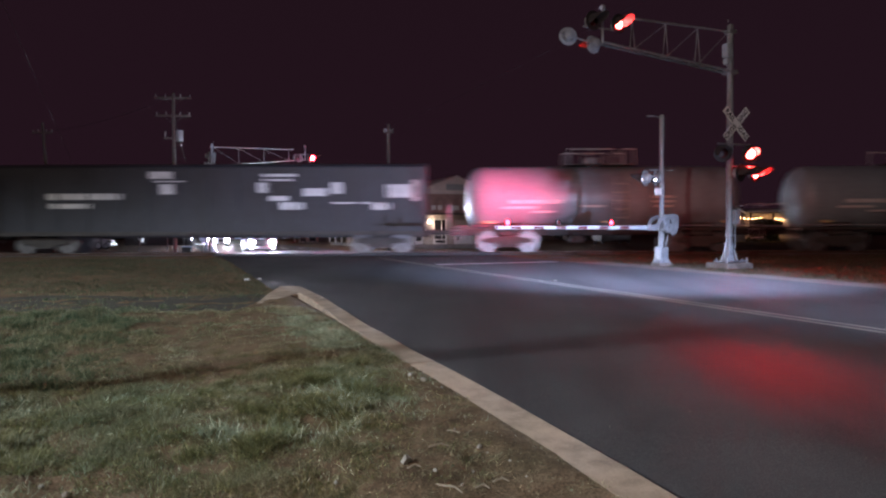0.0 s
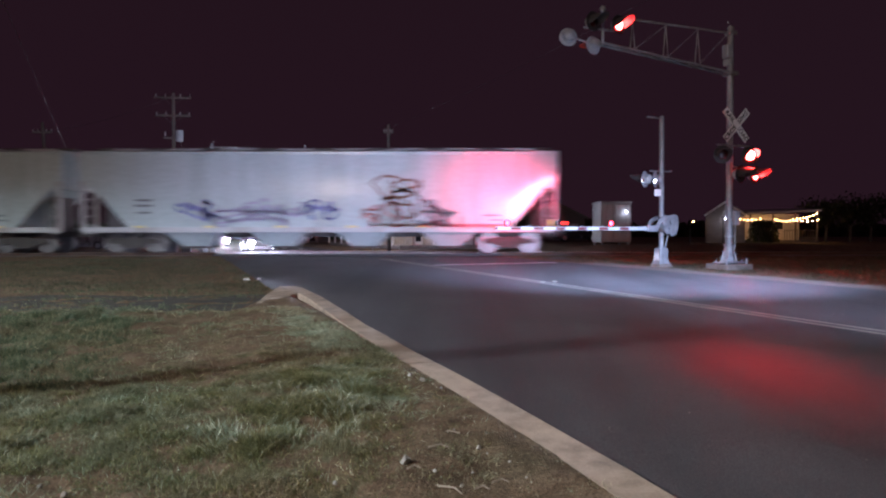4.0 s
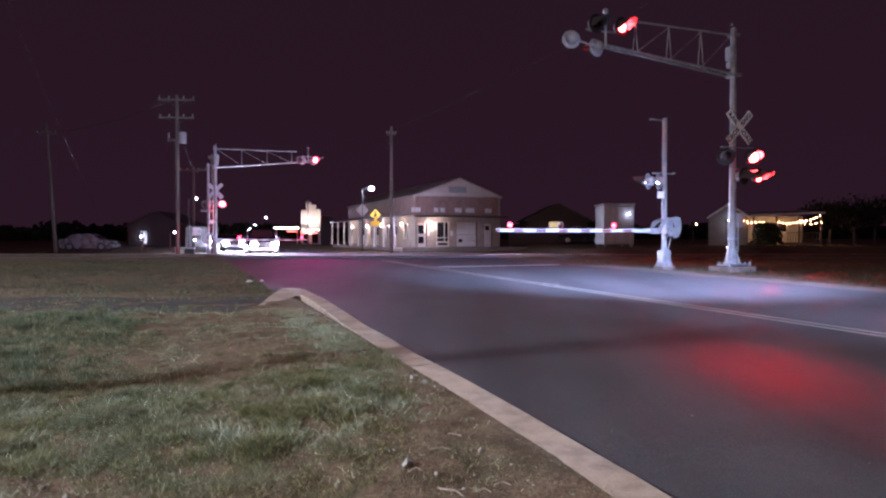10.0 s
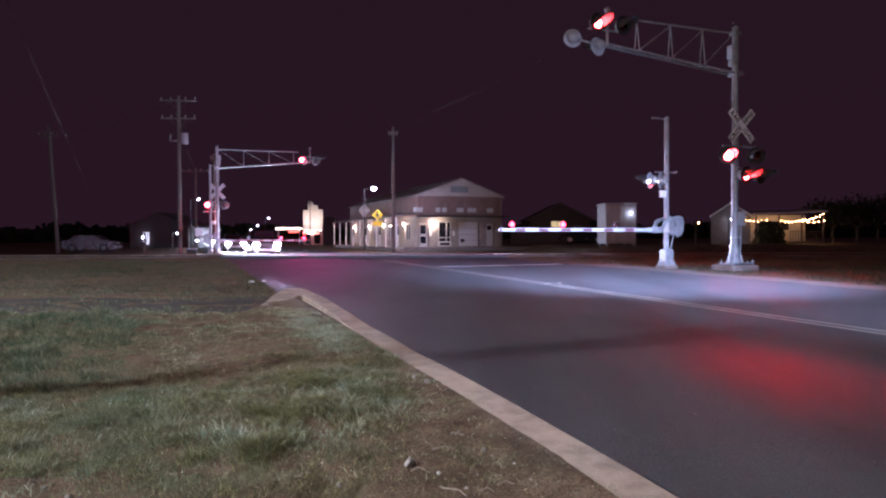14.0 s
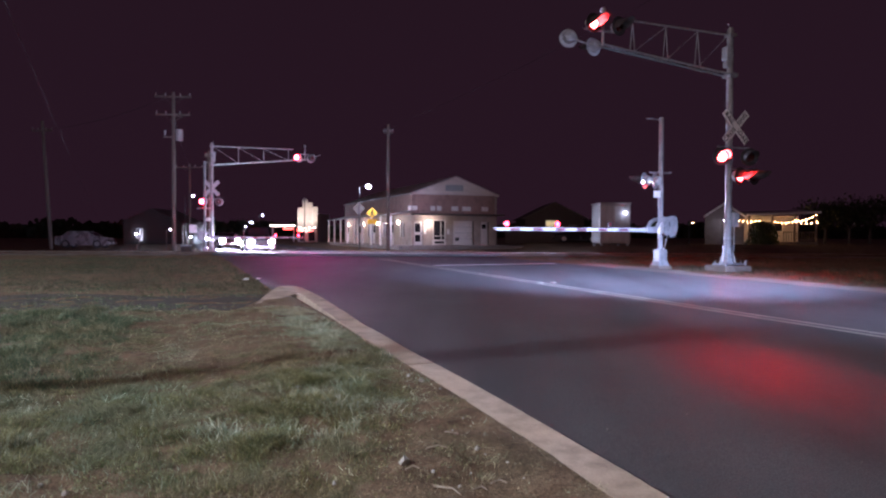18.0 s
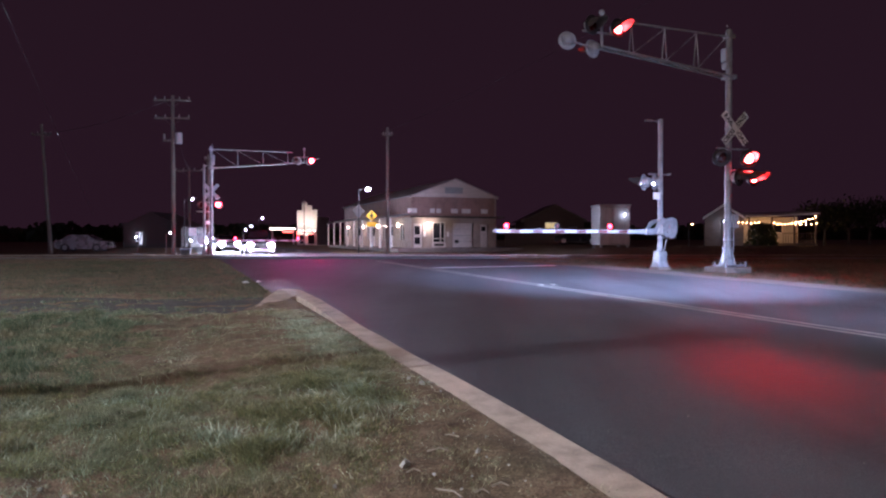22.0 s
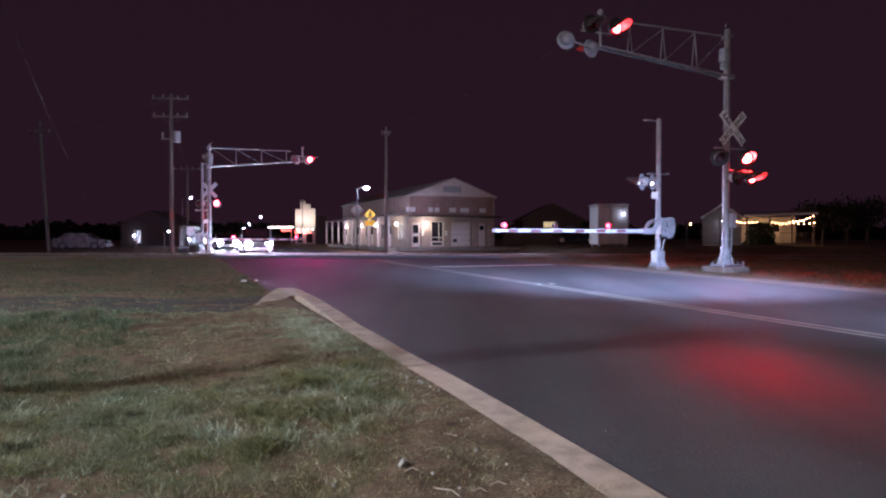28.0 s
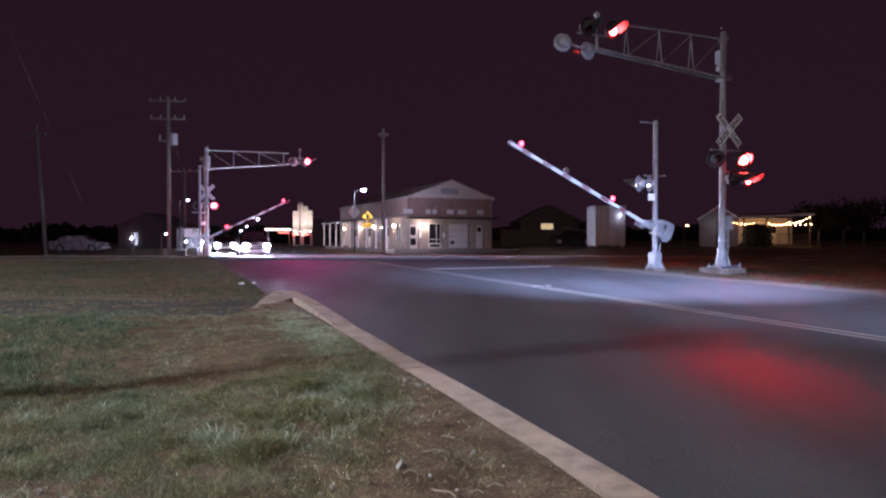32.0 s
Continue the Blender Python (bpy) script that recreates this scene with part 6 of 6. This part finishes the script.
def pedestrian_sign():
    s = thing("pedestrian_sign", pose(-5.75, 57, -0.1), "yellow diamond walking sign with plaque on a post", "road sign")
    R("post", (0, 0, 0), (0, 0, 3.2), 0.035, M_GALV, s)
    bm = bmesh.new()
    bx(bm, (0, -0.05, 3.02), (0.66, 0.012, 0.66), Matrix.Rotation(radians(45), 4, "Y"), 0.002)
    d = part("diamond", bm, M_SIGNYEL, s)
    bm = bmesh.new()
    ball(bm, (0.02, -0.062, 3.26), 0.07, 8, 6, (1, 0.1, 1))
    for a, b, w in (((0.0, 3.19), (0.0, 2.92), 0.13), ((0.0, 2.96), (-0.15, 2.70), 0.075), ((0.0, 2.96), (0.14, 2.71), 0.075), ((0.0, 3.14), (-0.17, 2.96), 0.06), ((0.0, 3.14), (0.16, 2.98), 0.06)):
        dx, dz = b[0] - a[0], b[1] - a[1]
        bx(bm, ((a[0] + b[0]) / 2, -0.062, (a[1] + b[1]) / 2), (math.hypot(dx, dz), 0.004, w), Matrix.Rotation(-math.atan2(dz, dx), 4, "Y"))
    part("walking_symbol", bm, M_INK, d)
    B("plaque", (0, -0.05, 2.32), (0.75, 0.012, 0.40), M_SIGNYEL, s, 0.002)
    t = thing("road_sign", pose(-7.2, 60, -0.1), "grey back of a diamond road sign", "road sign")
    R("post", (0, 0, 0), (0, 0, 3.6), 0.035, M_GALV, t)
    bm = bmesh.new()
    bx(bm, (0, -0.05, 3.5), (0.8, 0.012, 0.8), Matrix.Rotation(radians(45), 4, "Y"), 0.002)
    part("sign_back", bm, M_FADED, t)


pedestrian_sign()

for nm, pts, r, lab in (
        ("service_wire", sag((-5.3, 3.6, 9.7), (-29.9, 60, 2.8), 0.15), 0.007, "thin black service wire from the verge pole"),
        ("overhead_wire", sag((-4.05, 52, 9.1), (14.0, 12.0, 11.0), 0.5), 0.005, "thin overhead wire crossing the road"),
        ("overhead_wire", sag((-18.9, 49, 10.9), (-31.5, 55, 9.3), 0.4), 0.012, "thin overhead wire between poles"),
        ("overhead_wire", sag((-18.9, 49, 9.6), (-27.2, 75, 8.4), 0.5), 0.012, "thin overhead wire between poles")):
    tagged(line_mesh(nm, pts, r, M_CABLE), lab, "wire")

# leaning marker posts beside the railway
for x, y, tilt, h in ((-25.0, 57, 14, 1.7), (-23.0, 58, 0, 1.5), (-22.4, 58, 0, 1.5)):
    p = thing("marker_post", pose(x, y, -0.1, 0, tilt, 0), "short grey marker post", "post", "marker posts")
    R("stake", (0, 0, 0), (0, 0, h), 0.05, M_FADED, p, 0.045, 8)


# dark shrubs in front of the string-lit porch
def shrub(x, y, z, r, h, seed):
    rnd = random.Random(seed)
    t = thing("shrub", pose(x, y, z), "dark unlit evergreen shrub beside the porch", "shrub", "shrubs")
    for k in range(5):
        a = math.tau * k / 5
        R("stem", (0, 0, 0), (math.cos(a) * r * 0.5, math.sin(a) * r * 0.5, h * 0.7), 0.03, M_WOODPOLE, t, 0.012, 6)
    bm = bmesh.new()
    for _ in range(900):
        a, u = rnd.uniform(0, math.tau), rnd.uniform(0, 1)
        rad = r * (0.55 + 0.45 * rnd.random()) * (1.0 - 0.5 * u * u) * (1 + 0.25 * math.sin(3 * a + seed))
        c = Vector((math.cos(a) * rad, math.sin(a) * rad, 0.1 + u * h))
        m = Euler((rnd.uniform(0, 6), rnd.uniform(0, 6), rnd.uniform(0, 6))).to_matrix()
        s = rnd.uniform(0.08, 0.17)
        bm.faces.new([bm.verts.new(c + m @ Vector(q)) for q in ((-s, 0, 0), (0, -s * 0.5, 0), (s, 0, 0), (0, s * 0.5, 0))])
    tagged(part("foliage", bm, M_LEAF, t), kind="stuff")


def tree(x, y, z, h, r, seed):
    """A broadleaf tree: tapered trunk, forked limbs, a loose crown of leaf clumps with gaps."""
    rnd = random.Random(seed)
    t = thing("tree", pose(x, y, z), "dark unlit broadleaf tree beyond the porch", "tree", "trees")
    R("trunk", (0, 0, -0.2), (0.1, 0, h * 0.5), 0.16, M_WOODPOLE, t, 0.09, 9)
    tips = []
    for k in range(7):
        a = math.tau * k / 7 + rnd.uniform(-0.3, 0.3)
        tip = Vector((math.cos(a) * r * rnd.uniform(0.45, 0.8), math.sin(a) * r * rnd.uniform(0.45, 0.8), h * rnd.uniform(0.55, 0.95)))
        R("limb", (0.07, 0, h * rnd.uniform(0.28, 0.45)), tip, 0.06, M_WOODPOLE, t, 0.015, 6)
        tips.append(tip)
    bm = bmesh.new()
    for tip in tips + [Vector((0, 0, h * 0.8))]:
        for _ in range(150):
            c = tip + Vector((rnd.gauss(0, r * 0.26), rnd.gauss(0, r * 0.26), rnd.gauss(0, h * 0.10)))
            m = Euler((rnd.uniform(0, 6), rnd.uniform(0, 6), rnd.uniform(0, 6))).to_matrix()
            s = rnd.uniform(0.10, 0.24)
            bm.faces.new([bm.verts.new(c + m @ Vector(q)) for q in ((-s, 0, 0), (0, -s * 0.5, 0), (s, 0, 0), (0, s * 0.5, 0))])
    tagged(part("crown", bm, M_LEAF, t), kind="stuff")


for i, (x, y, h, r) in enumerate(((35.2, 64, 3.7, 2.3), (38.6, 66, 3.3, 2.4), (41.8, 68, 4.2, 2.8))):
    tree(x, y, 0.42, h, r, 80 + i)


def far_woods():
    """Leaf masses with an uneven top, added to darken the sky's edge along the horizon."""
    rnd = random.Random(5)
    bm = bmesh.new()
    for x0, x1, y in ((-170, 190, 190), (-260, 300, 260)):
        x = x0
        while x < x1:
            top = 4.0 + 2.6 * noise.noise((x * 0.045, y, 3)) + 1.6 * noise.noise((x * 0.17, y, 8))
            for _ in range(9):
                c = Vector((x + rnd.uniform(-1.2, 1.2), y + rnd.uniform(-3, 3), rnd.uniform(-0.3, max(1.6, top))))
                m = Euler((rnd.uniform(-0.5, 0.5), rnd.uniform(0, 6), rnd.uniform(-0.6, 0.6))).to_matrix()
                s = rnd.uniform(0.5, 1.1)
                bm.faces.new([bm.verts.new(c + m @ Vector(q)) for q in ((-s, 0, -s * 0.5), (0, 0, -s), (s, 0, -s * 0.3), (s * 0.6, 0, s), (-s * 0.7, 0, s * 0.8))])
            x += 0.55
    tagged(part("far_woods", bm, M_LEAF), "added dark leaf masses that darken the horizon line", "woods", kind="stuff")


far_woods()

shrub(26.2, 57.6, 0.43, 0.85, 1.75, 1)
shrub(27.0, 57.9, 0.43, 0.8, 1.7, 2)
vehicle("parked_car", pose(13.2, 68, 0.43, 0, 0, 175), "dark saloon parked beside the dark house", "car", M_CARDARK, (4.5, 1.8, 1.45), 0.98, -1.0, 0.5, 1.0, 0.68, "", False)
rb = thing("relay_box", pose(-15.7, 42.6, -0.12, 0, 0, 12), "low dark relay box beside the track", "box")
B("case", (0, 0, 0.28), (0.55, 0.4, 0.5), M_UNDER, rb, 0.04)
B("lid", (0, 0, 0.55), (0.6, 0.45, 0.06), M_GREYBACK, rb, 0.02)

# ---- stones, twigs, grass ----
def stone(x, y, size, seed):
    rnd = random.Random(seed)
    bm = bmesh.new()
    bmesh.ops.create_icosphere(bm, subdivisions=1, radius=1)
    for v in bm.verts:
        v.co *= 0.8 + 0.4 * noise.noise(v.co * 1.3 + Vector((seed, 0, 0)))
        v.co.x *= size * rnd.uniform(0.95, 1.05)
        v.co.y *= size * 0.8
        v.co.z *= size * 0.75
    ob = part("stone", bm, M_STONE, m=pose(x, y, ground_z(x, y) + size * 0.45, 0, 0, rnd.uniform(0, 360)))
    for f in ob.data.polygons:
        f.use_smooth = False
    return tagged(ob, "small pale limestone lump lying on soil", "stone", "stones")


for i, (x, y, s) in enumerate(((-0.166, 3.06, 0.037), (-0.137, 4.70, 0.029), (-0.234, 4.88, 0.023), (0.173, 3.33, 0.020), (0.21, 3.27, 0.010), (-0.034, 2.96, 0.013), (-0.011, 4.50, 0.013), (0.13, 3.0, 0.010),
                               (0.06, 3.65, 0.010), (0.30, 3.1, 0.009), (-1.55, 2.83, 0.022), (-1.15, 2.76, 0.022), (-0.46, 2.95, 0.018), (-0.95, 4.55, 0.02), (-1.75, 3.0, 0.016), (0.12, 3.8, 0.008), (0.35, 2.9, 0.008), (0.22, 3.5, 0.007), (0.08, 2.85, 0.012))):
    stone(x, y, s, i + 1)
for i, (x, y, a, ln) in enumerate(((0.03, 2.77, -40, 0.16), (-0.125, 2.98, 20, 0.06), (-0.02, 3.26, 8, 0.10), (0.24, 2.86, 10, 0.07), (0.16, 2.80, 4, 0.06), (0.05, 3.55, 160, 0.08))):
    bm = bmesh.new()
    rod(bm, (-ln / 2, 0, 0), (ln * 0.1, 0.01, 0.01), 0.005, 0.004, 6)
    rod(bm, (ln * 0.1, 0.01, 0.01), (ln / 2, -0.01, 0.0), 0.004, 0.002, 6)
    tagged(part("twig", bm, M_TWIG, m=pose(x, y, ground_z(x, y) + 0.008, 0, 0, a)), "dry broken twig lying on soil", "twig", "twigs")


for x, y, a in ((-4.42, 15.6, 20), (-4.15, 15.7, 70), (-13.4, 18.9, 40)):
    bm = bmesh.new()
    plate(bm, [(-0.07, -0.04, 0), (0.02, -0.05, 0.01), (0.08, -0.02, 0.0), (0.05, 0.05, 0.02), (-0.04, 0.04, 0.01)], 0.01)
    z = max(ground_z(x, y), grade(y) - 0.02)
    tagged(part("paper_scrap", bm, M_SIGN, m=pose(x, y, z + 0.01, 12, 0, a)), "crumpled white scrap of litter on grass", "litter", "litter")


def grass(name, label, tufts, box, height, width, material, seed, keep, blades=12, spread=0.02, lean=(0.2, 1.6)):
    """Many thin bent blades in tufts, as one mesh."""
    rng = np.random.default_rng(seed)
    roots = []
    tries = 0
    while len(roots) < tufts and tries < tufts * 12:
        tries += 1
        cx, cy = rng.uniform(box[0], box[1]), rng.uniform(box[2], box[3])
        d = keep(cx, cy)
        if rng.random() > d or (-5.60 < road_sl(cx, cy)[1] < 5.3):
            continue
        roots.append((cx, cy, ground_z(cx, cy) - 0.004, (0.35 + 0.65 * d) * max(0.35, 1.15 + 1.5 * noise.noise((cx * 2.6, cy * 2.6, seed)))))
    c = np.repeat(np.array(roots), blades, axis=0)
    n = len(c)
    x, y, z = c[:, 0] + rng.normal(0, spread, n), c[:, 1] + rng.normal(0, spread, n), c[:, 2]
    h = height * rng.uniform(0.3, 1.25, n) * c[:, 3]
    a, ln, tw = rng.uniform(0, math.tau, n), rng.uniform(lean[0], lean[1], n) * h, rng.uniform(-0.9, 0.9, n)
    w = width * rng.uniform(0.6, 1.3, n)
    wx, wy = -np.sin(a + tw) * w, np.cos(a + tw) * w
    mx, my, mz = x + np.cos(a) * ln * 0.4, y + np.sin(a) * ln * 0.4, z + h * 0.68
    v = np.stack([np.stack(q, 1) for q in ((x - wx, y - wy, z), (x + wx, y + wy, z), (mx + wx * 0.75, my + wy * 0.75, mz), (mx - wx * 0.75, my - wy * 0.75, mz), (x + np.cos(a) * ln, y + np.sin(a) * ln, z + h))], 1).reshape(-1, 3)
    k = np.arange(n)[:, None] * 5
    tri = np.concatenate([k + (0, 1, 2), k + (0, 2, 3), k + (3, 2, 4)], 1).reshape(-1)
    me = bpy.data.meshes.new(name)
    me.vertices.add(len(v))
    me.vertices.foreach_set("co", v.astype(np.float32).ravel())
    me.loops.add(len(tri))
    me.loops.foreach_set("vertex_index", tri.astype(np.int32))
    me.polygons.add(len(tri) // 3)
    me.polygons.foreach_set("loop_start", np.arange(0, len(tri), 3, dtype=np.int32))
    me.update(calc_edges=True)
    me.materials.append(material)
    return tagged(new(name, me), label, "grass", kind="stuff")


def ease(a, b, v):
    k = min(1.0, max(0.0, (v - a) / (b - a)))
    return k * k * (3 - 2 * k)


def clump(x, y, seed):
    """Hand-sized tussocks with gaps between them."""
    return ease(-0.22, 0.30, noise.noise((x * 5.0, y * 4.2, seed)) + 0.55 * noise.noise((x * 12.0, y * 9.0, seed + 5)))


def bare(x, y):
    """Worn soil: beside the kerb near the camera, along the foot of the verge, and a thin trodden band."""
    s, l = road_sl(x, y)
    b = 0.95 * ease(-0.66, -0.16, x + 0.14 * noise.noise((x * 2, y * 2, 71))) * (1 - ease(4.9, 5.8, y))
    b = max(b, 0.32 * (1 - ease(2.9, 3.5, y + 0.25 * noise.noise((x * 1.4, y, 77)))))
    b = max(b, 0.85 * math.exp(-((x + 2.0) / 1.15) ** 2 - ((y - 6.6) / 1.5) ** 2))
    return max(b, 0.7 * ease(6.8, 9.0, y) * ease(-3.4, -2.2, x))


def lawn(x, y):
    d = 0.55 + 0.7 * noise.noise((x * 0.8, y * 0.8, 11)) + 0.4 * noise.noise((x * 2.2, y * 2.2, 21))
    return min(1.0, max(0.03, d * (1 - 0.93 * bare(x, y)))) * (0.25 + 0.75 * clump(x, y, 13))


def lush(x, y):
    left = ease(-0.1, 0.9, -0.30 - 0.36 * y - x + 0.5 * noise.noise((x * 0.9, y * 0.9, 31)))
    return left * ease(3.8, 4.9, y) * (1 - 0.75 * bare(x, y)) * clump(x, y, 37)


def olive(x, y):
    """The tussocks between the trodden band and the soil beside the kerb."""
    mid = 1.05 * math.exp(-((x + 0.70) / 0.60) ** 2 - ((y - 4.5) / 1.0) ** 2)
    low = 0.75 * math.exp(-((x + 0.85) / 0.9) ** 2 - ((y - 3.45) / 0.5) ** 2)
    side = 0.5 * math.exp(-((x + 1.7) / 0.8) ** 2 - ((y - 4.3) / 0.7) ** 2)
    left = 0.9 * ease(-0.1, 0.9, -0.30 - 0.36 * y - x) * (1 - ease(3.9, 5.1, y))
    return min(1.0, max(mid, low, side, left) * (1 - 0.92 * bare(x, y))) * (0.1 + 0.9 * clump(x, y, 43))


def straw(x, y):
    return max(0.02, 0.5 + 0.6 * noise.noise((x * 0.4, y * 0.4, 3)))


def field(x, y):
    return max(0.02, 0.5 + 0.5 * noise.noise((x * 0.3, y * 0.3, 3))) if road_sl(x, y)[1] > 6.9 + 0.9 * noise.noise((x * 0.5, y * 0.5, 9)) else 0.0


def kerbside(x, y):
    l = road_sl(x, y)[1]
    return max(0.0, 1 - abs(l + 5.83) / 0.34) * (0.55 + 0.9 * noise.noise((x * 2.1, y * 2.1, 61))) * min(1.0, max(0.0, (y - 5.3) / 1.0)) * min(1.0, max(0.0, (9.6 - y) / 1.2)) if l < -5.62 else 0.0


grass("verge_grass", "short patchy green and straw grass on the verge", 26000, (-5.5, 0.9, 2.2, 7.2), 0.034, 0.0013, M_GRASS, 3, lawn, 13, 0.022, (0.5, 2.4))
grass("verge_grass", "taller dark green grass in clumps on the verge", 6500, (-8.0, -1.0, 2.5, 9.2), 0.060, 0.0021, M_LUSH, 4, lush, 17, 0.034, (0.5, 2.0))
grass("verge_grass", "matted olive grass in tussocks beside bare soil", 10000, (-4.2, 0.3, 2.6, 6.6), 0.042, 0.0017, M_OLIVE, 17, olive, 20, 0.026, (0.7, 2.4))
grass("verge_grass", "pale tips standing above the green clumps", 1700, (-7.0, -1.0, 2.5, 9.0), 0.075, 0.0016, M_GRASS, 7, lush, 7, 0.04, (0.6, 1.9))
grass("verge_grass", "pale dry tips in the olive tussocks", 2600, (-3.2, 0.3, 2.6, 6.6), 0.052, 0.0018, M_PALE, 18, olive, 5, 0.04, (0.6, 2.2))
grass("leaf_flecks", "small pale leaves scattered in the grass", 700, (-2.6, 0.5, 2.8, 9.0), 0.010, 0.0045, M_PALE, 19, lambda x, y: min(1.0, 0.12 + 0.9 * kerbside(x, y) + 0.25 * olive(x, y)), 2, 0.05, (0.5, 1.6))
grass("verge_grass", "low worn grass on the middle of the verge", 7000, (-9, -1.0, 6.5, 9.2), 0.05, 0.003, M_GRASS, 6, lawn, 9, 0.03)


# blades coloured pale here in place of the truck headlights' backlight
grass("verge_grass", "feathery kerb grass, pale to stand for headlight glow", 3200, (-2.9, 0.5, 4.2, 10.4), 0.045, 0.0019, M_PALE, 9, kerbside, 10, 0.03, (0.4, 2.2))
grass("verge_grass", "thin dry grass farther along the verge", 9000, (-16, -3.0, 12.7, 28), 0.055, 0.0045, M_DRY, 5, straw, 8, 0.06)
grass("field_grass", "dry reddish grass beside the crossing", 3500, (4, 26, 13, 29), 0.10, 0.006, M_DRY, 8, field, 7, 0.06)
grass("straw_litter", "pale dead straw lying on the soil", 5200, (-5.5, 0.95, 2.2, 9.0), 0.006, 0.0013, M_STRAW, 12, lambda x, y: 0.25 + 0.5 * max(0.0, noise.noise((x * 1.1, y * 1.1, 41))) , 5, 0.05, (3.0, 9.0))
grass("verge_grass", "scattered pale dry blades in the verge grass", 1900, (-2.6, 0.35, 3.3, 8.0), 0.032, 0.0014, M_PALE, 15, lambda x, y: max(0.0, min(1.0, 0.25 + 1.6 * noise.noise((x * 1.5, y * 1.5, 71)))) * (0.2 + 0.5 * lawn(x, y) + 0.2 * math.exp(-((x + 0.55) / 0.55) ** 2 - ((y - 5.2) / 1.3) ** 2)), 8, 0.026, (0.6, 2.4))
grass("driveway_weeds", "sparse dark weeds growing in the driveway", 1500, (-16, -3.1, 9.2, 13.0), 0.06, 0.004, M_LUSH, 21, lambda x, y: max(0.0, 0.35 + 0.8 * noise.noise((x * 0.6, y * 0.9, 51))), 8, 0.05)


# ---- what moves ----
def lens_rows(lens, phase):
    """Half turns of a lens at each beat of the flasher: lit face forward, then dark."""
    base = lens.matrix_local.copy()
    half = PERIOD / 2
    k0 = math.ceil((0.0 - CHANGE) / half) - 1
    ang = 0 if (k0 % 2 == 0) == (phase == 0) else 180
    rows = [(0.0, base @ pose(0, 0, 0, 0, 0, ang))]
    k = k0 + 1
    while CHANGE + k * half < 31.85:
        f = round((CHANGE + k * half) * FPS)
        if f >= 3:
            # the turn takes a tenth of a second, just before or just after the beat
            late = (CHANGE + k * half) * FPS - 30 * round(f / 30)
            f0 = f - 2
            if f % 30 in (0, 1):
                # lamps overlap for a moment: the dark one is already up when the lit one goes
                f0 = f - f % 30 - (0 if late > 0.6 or (late > 0.0 and ang % 360 == 0) else 3)
            rows += [((f0 + j) / FPS, base @ pose(0, 0, 0, 0, 0, ang + 60 * j)) for j in range(4)]
            ang += 180
        else:
            ang += 180
            rows = [(0.0, base @ pose(0, 0, 0, 0, 0, ang))]
        k += 1
    rows.append((32.0, base @ pose(0, 0, 0, 0, 0, ang)))
    return rows


# the front of the grey tank wagons along the track, by time
TRAIN_AT = ((0.0, 1.55), (0.5, -6.25), (1.0, -14.6), (1.5, -22.4), (2.0, -30.2), (2.6, -40.3), (3.0, -46.7), (3.5, -54.3), (4.2, -65.2), (4.9, -75.6), (5.5, -84.2), (7.0, -106.0), (32.0, -420.0))


def train_x(t):
    for (ta, xa), (tb, xb) in zip(TRAIN_AT, TRAIN_AT[1:]):
        if t <= tb:
            return xa + (xb - xa) * (t - ta) / (tb - ta)
    return TRAIN_AT[-1][1]


def motions():
    for lens, phase in FLASHERS:
        walk(lens, lens_rows(lens, phase))
    for car, off in zip(CARS, OFFSETS):
        z = car.matrix_world.translation.z
        walk(car, [(t, pose(x + off, TRACK_Y, z)) for t, x in TRAIN_AT])
    for w, x in WHEELSETS:
        rows = []
        for i in range(0, 172):
            t = i / FPS
            roll = -math.degrees((train_x(0) - train_x(t)) / WHEEL_R)
            rows.append((t, pose(x, 0, WHEEL_R, 0, roll, 0)))
        rows.append((32.0, rows[-1][1]))
        walk(w, rows)
    for piv in GATES:
        base = piv.matrix_local.copy()
        rise = ((0.0, 0.0), (30.6, 0.0), (30.8, 3.9), (31.0, 7.8), (31.2, 11.5), (31.4, 15.2), (31.6, 18.6), (31.8, 21.9), (32.0, 25.8))
        walk(piv, [(t, base @ pose(0, 0, 0, 0, a, 0)) for t, a in rise])
    walk(SEDAN, [(0.0, at_road(62, -3.0)), (6.6, at_road(62, -3.0)), (7.4, at_road(55, -3.0)), (8.2, at_road(49, -2.95)), (9.0, at_road(47.2, -2.95)), (32.0, at_road(47.2, -2.95))])


motions()
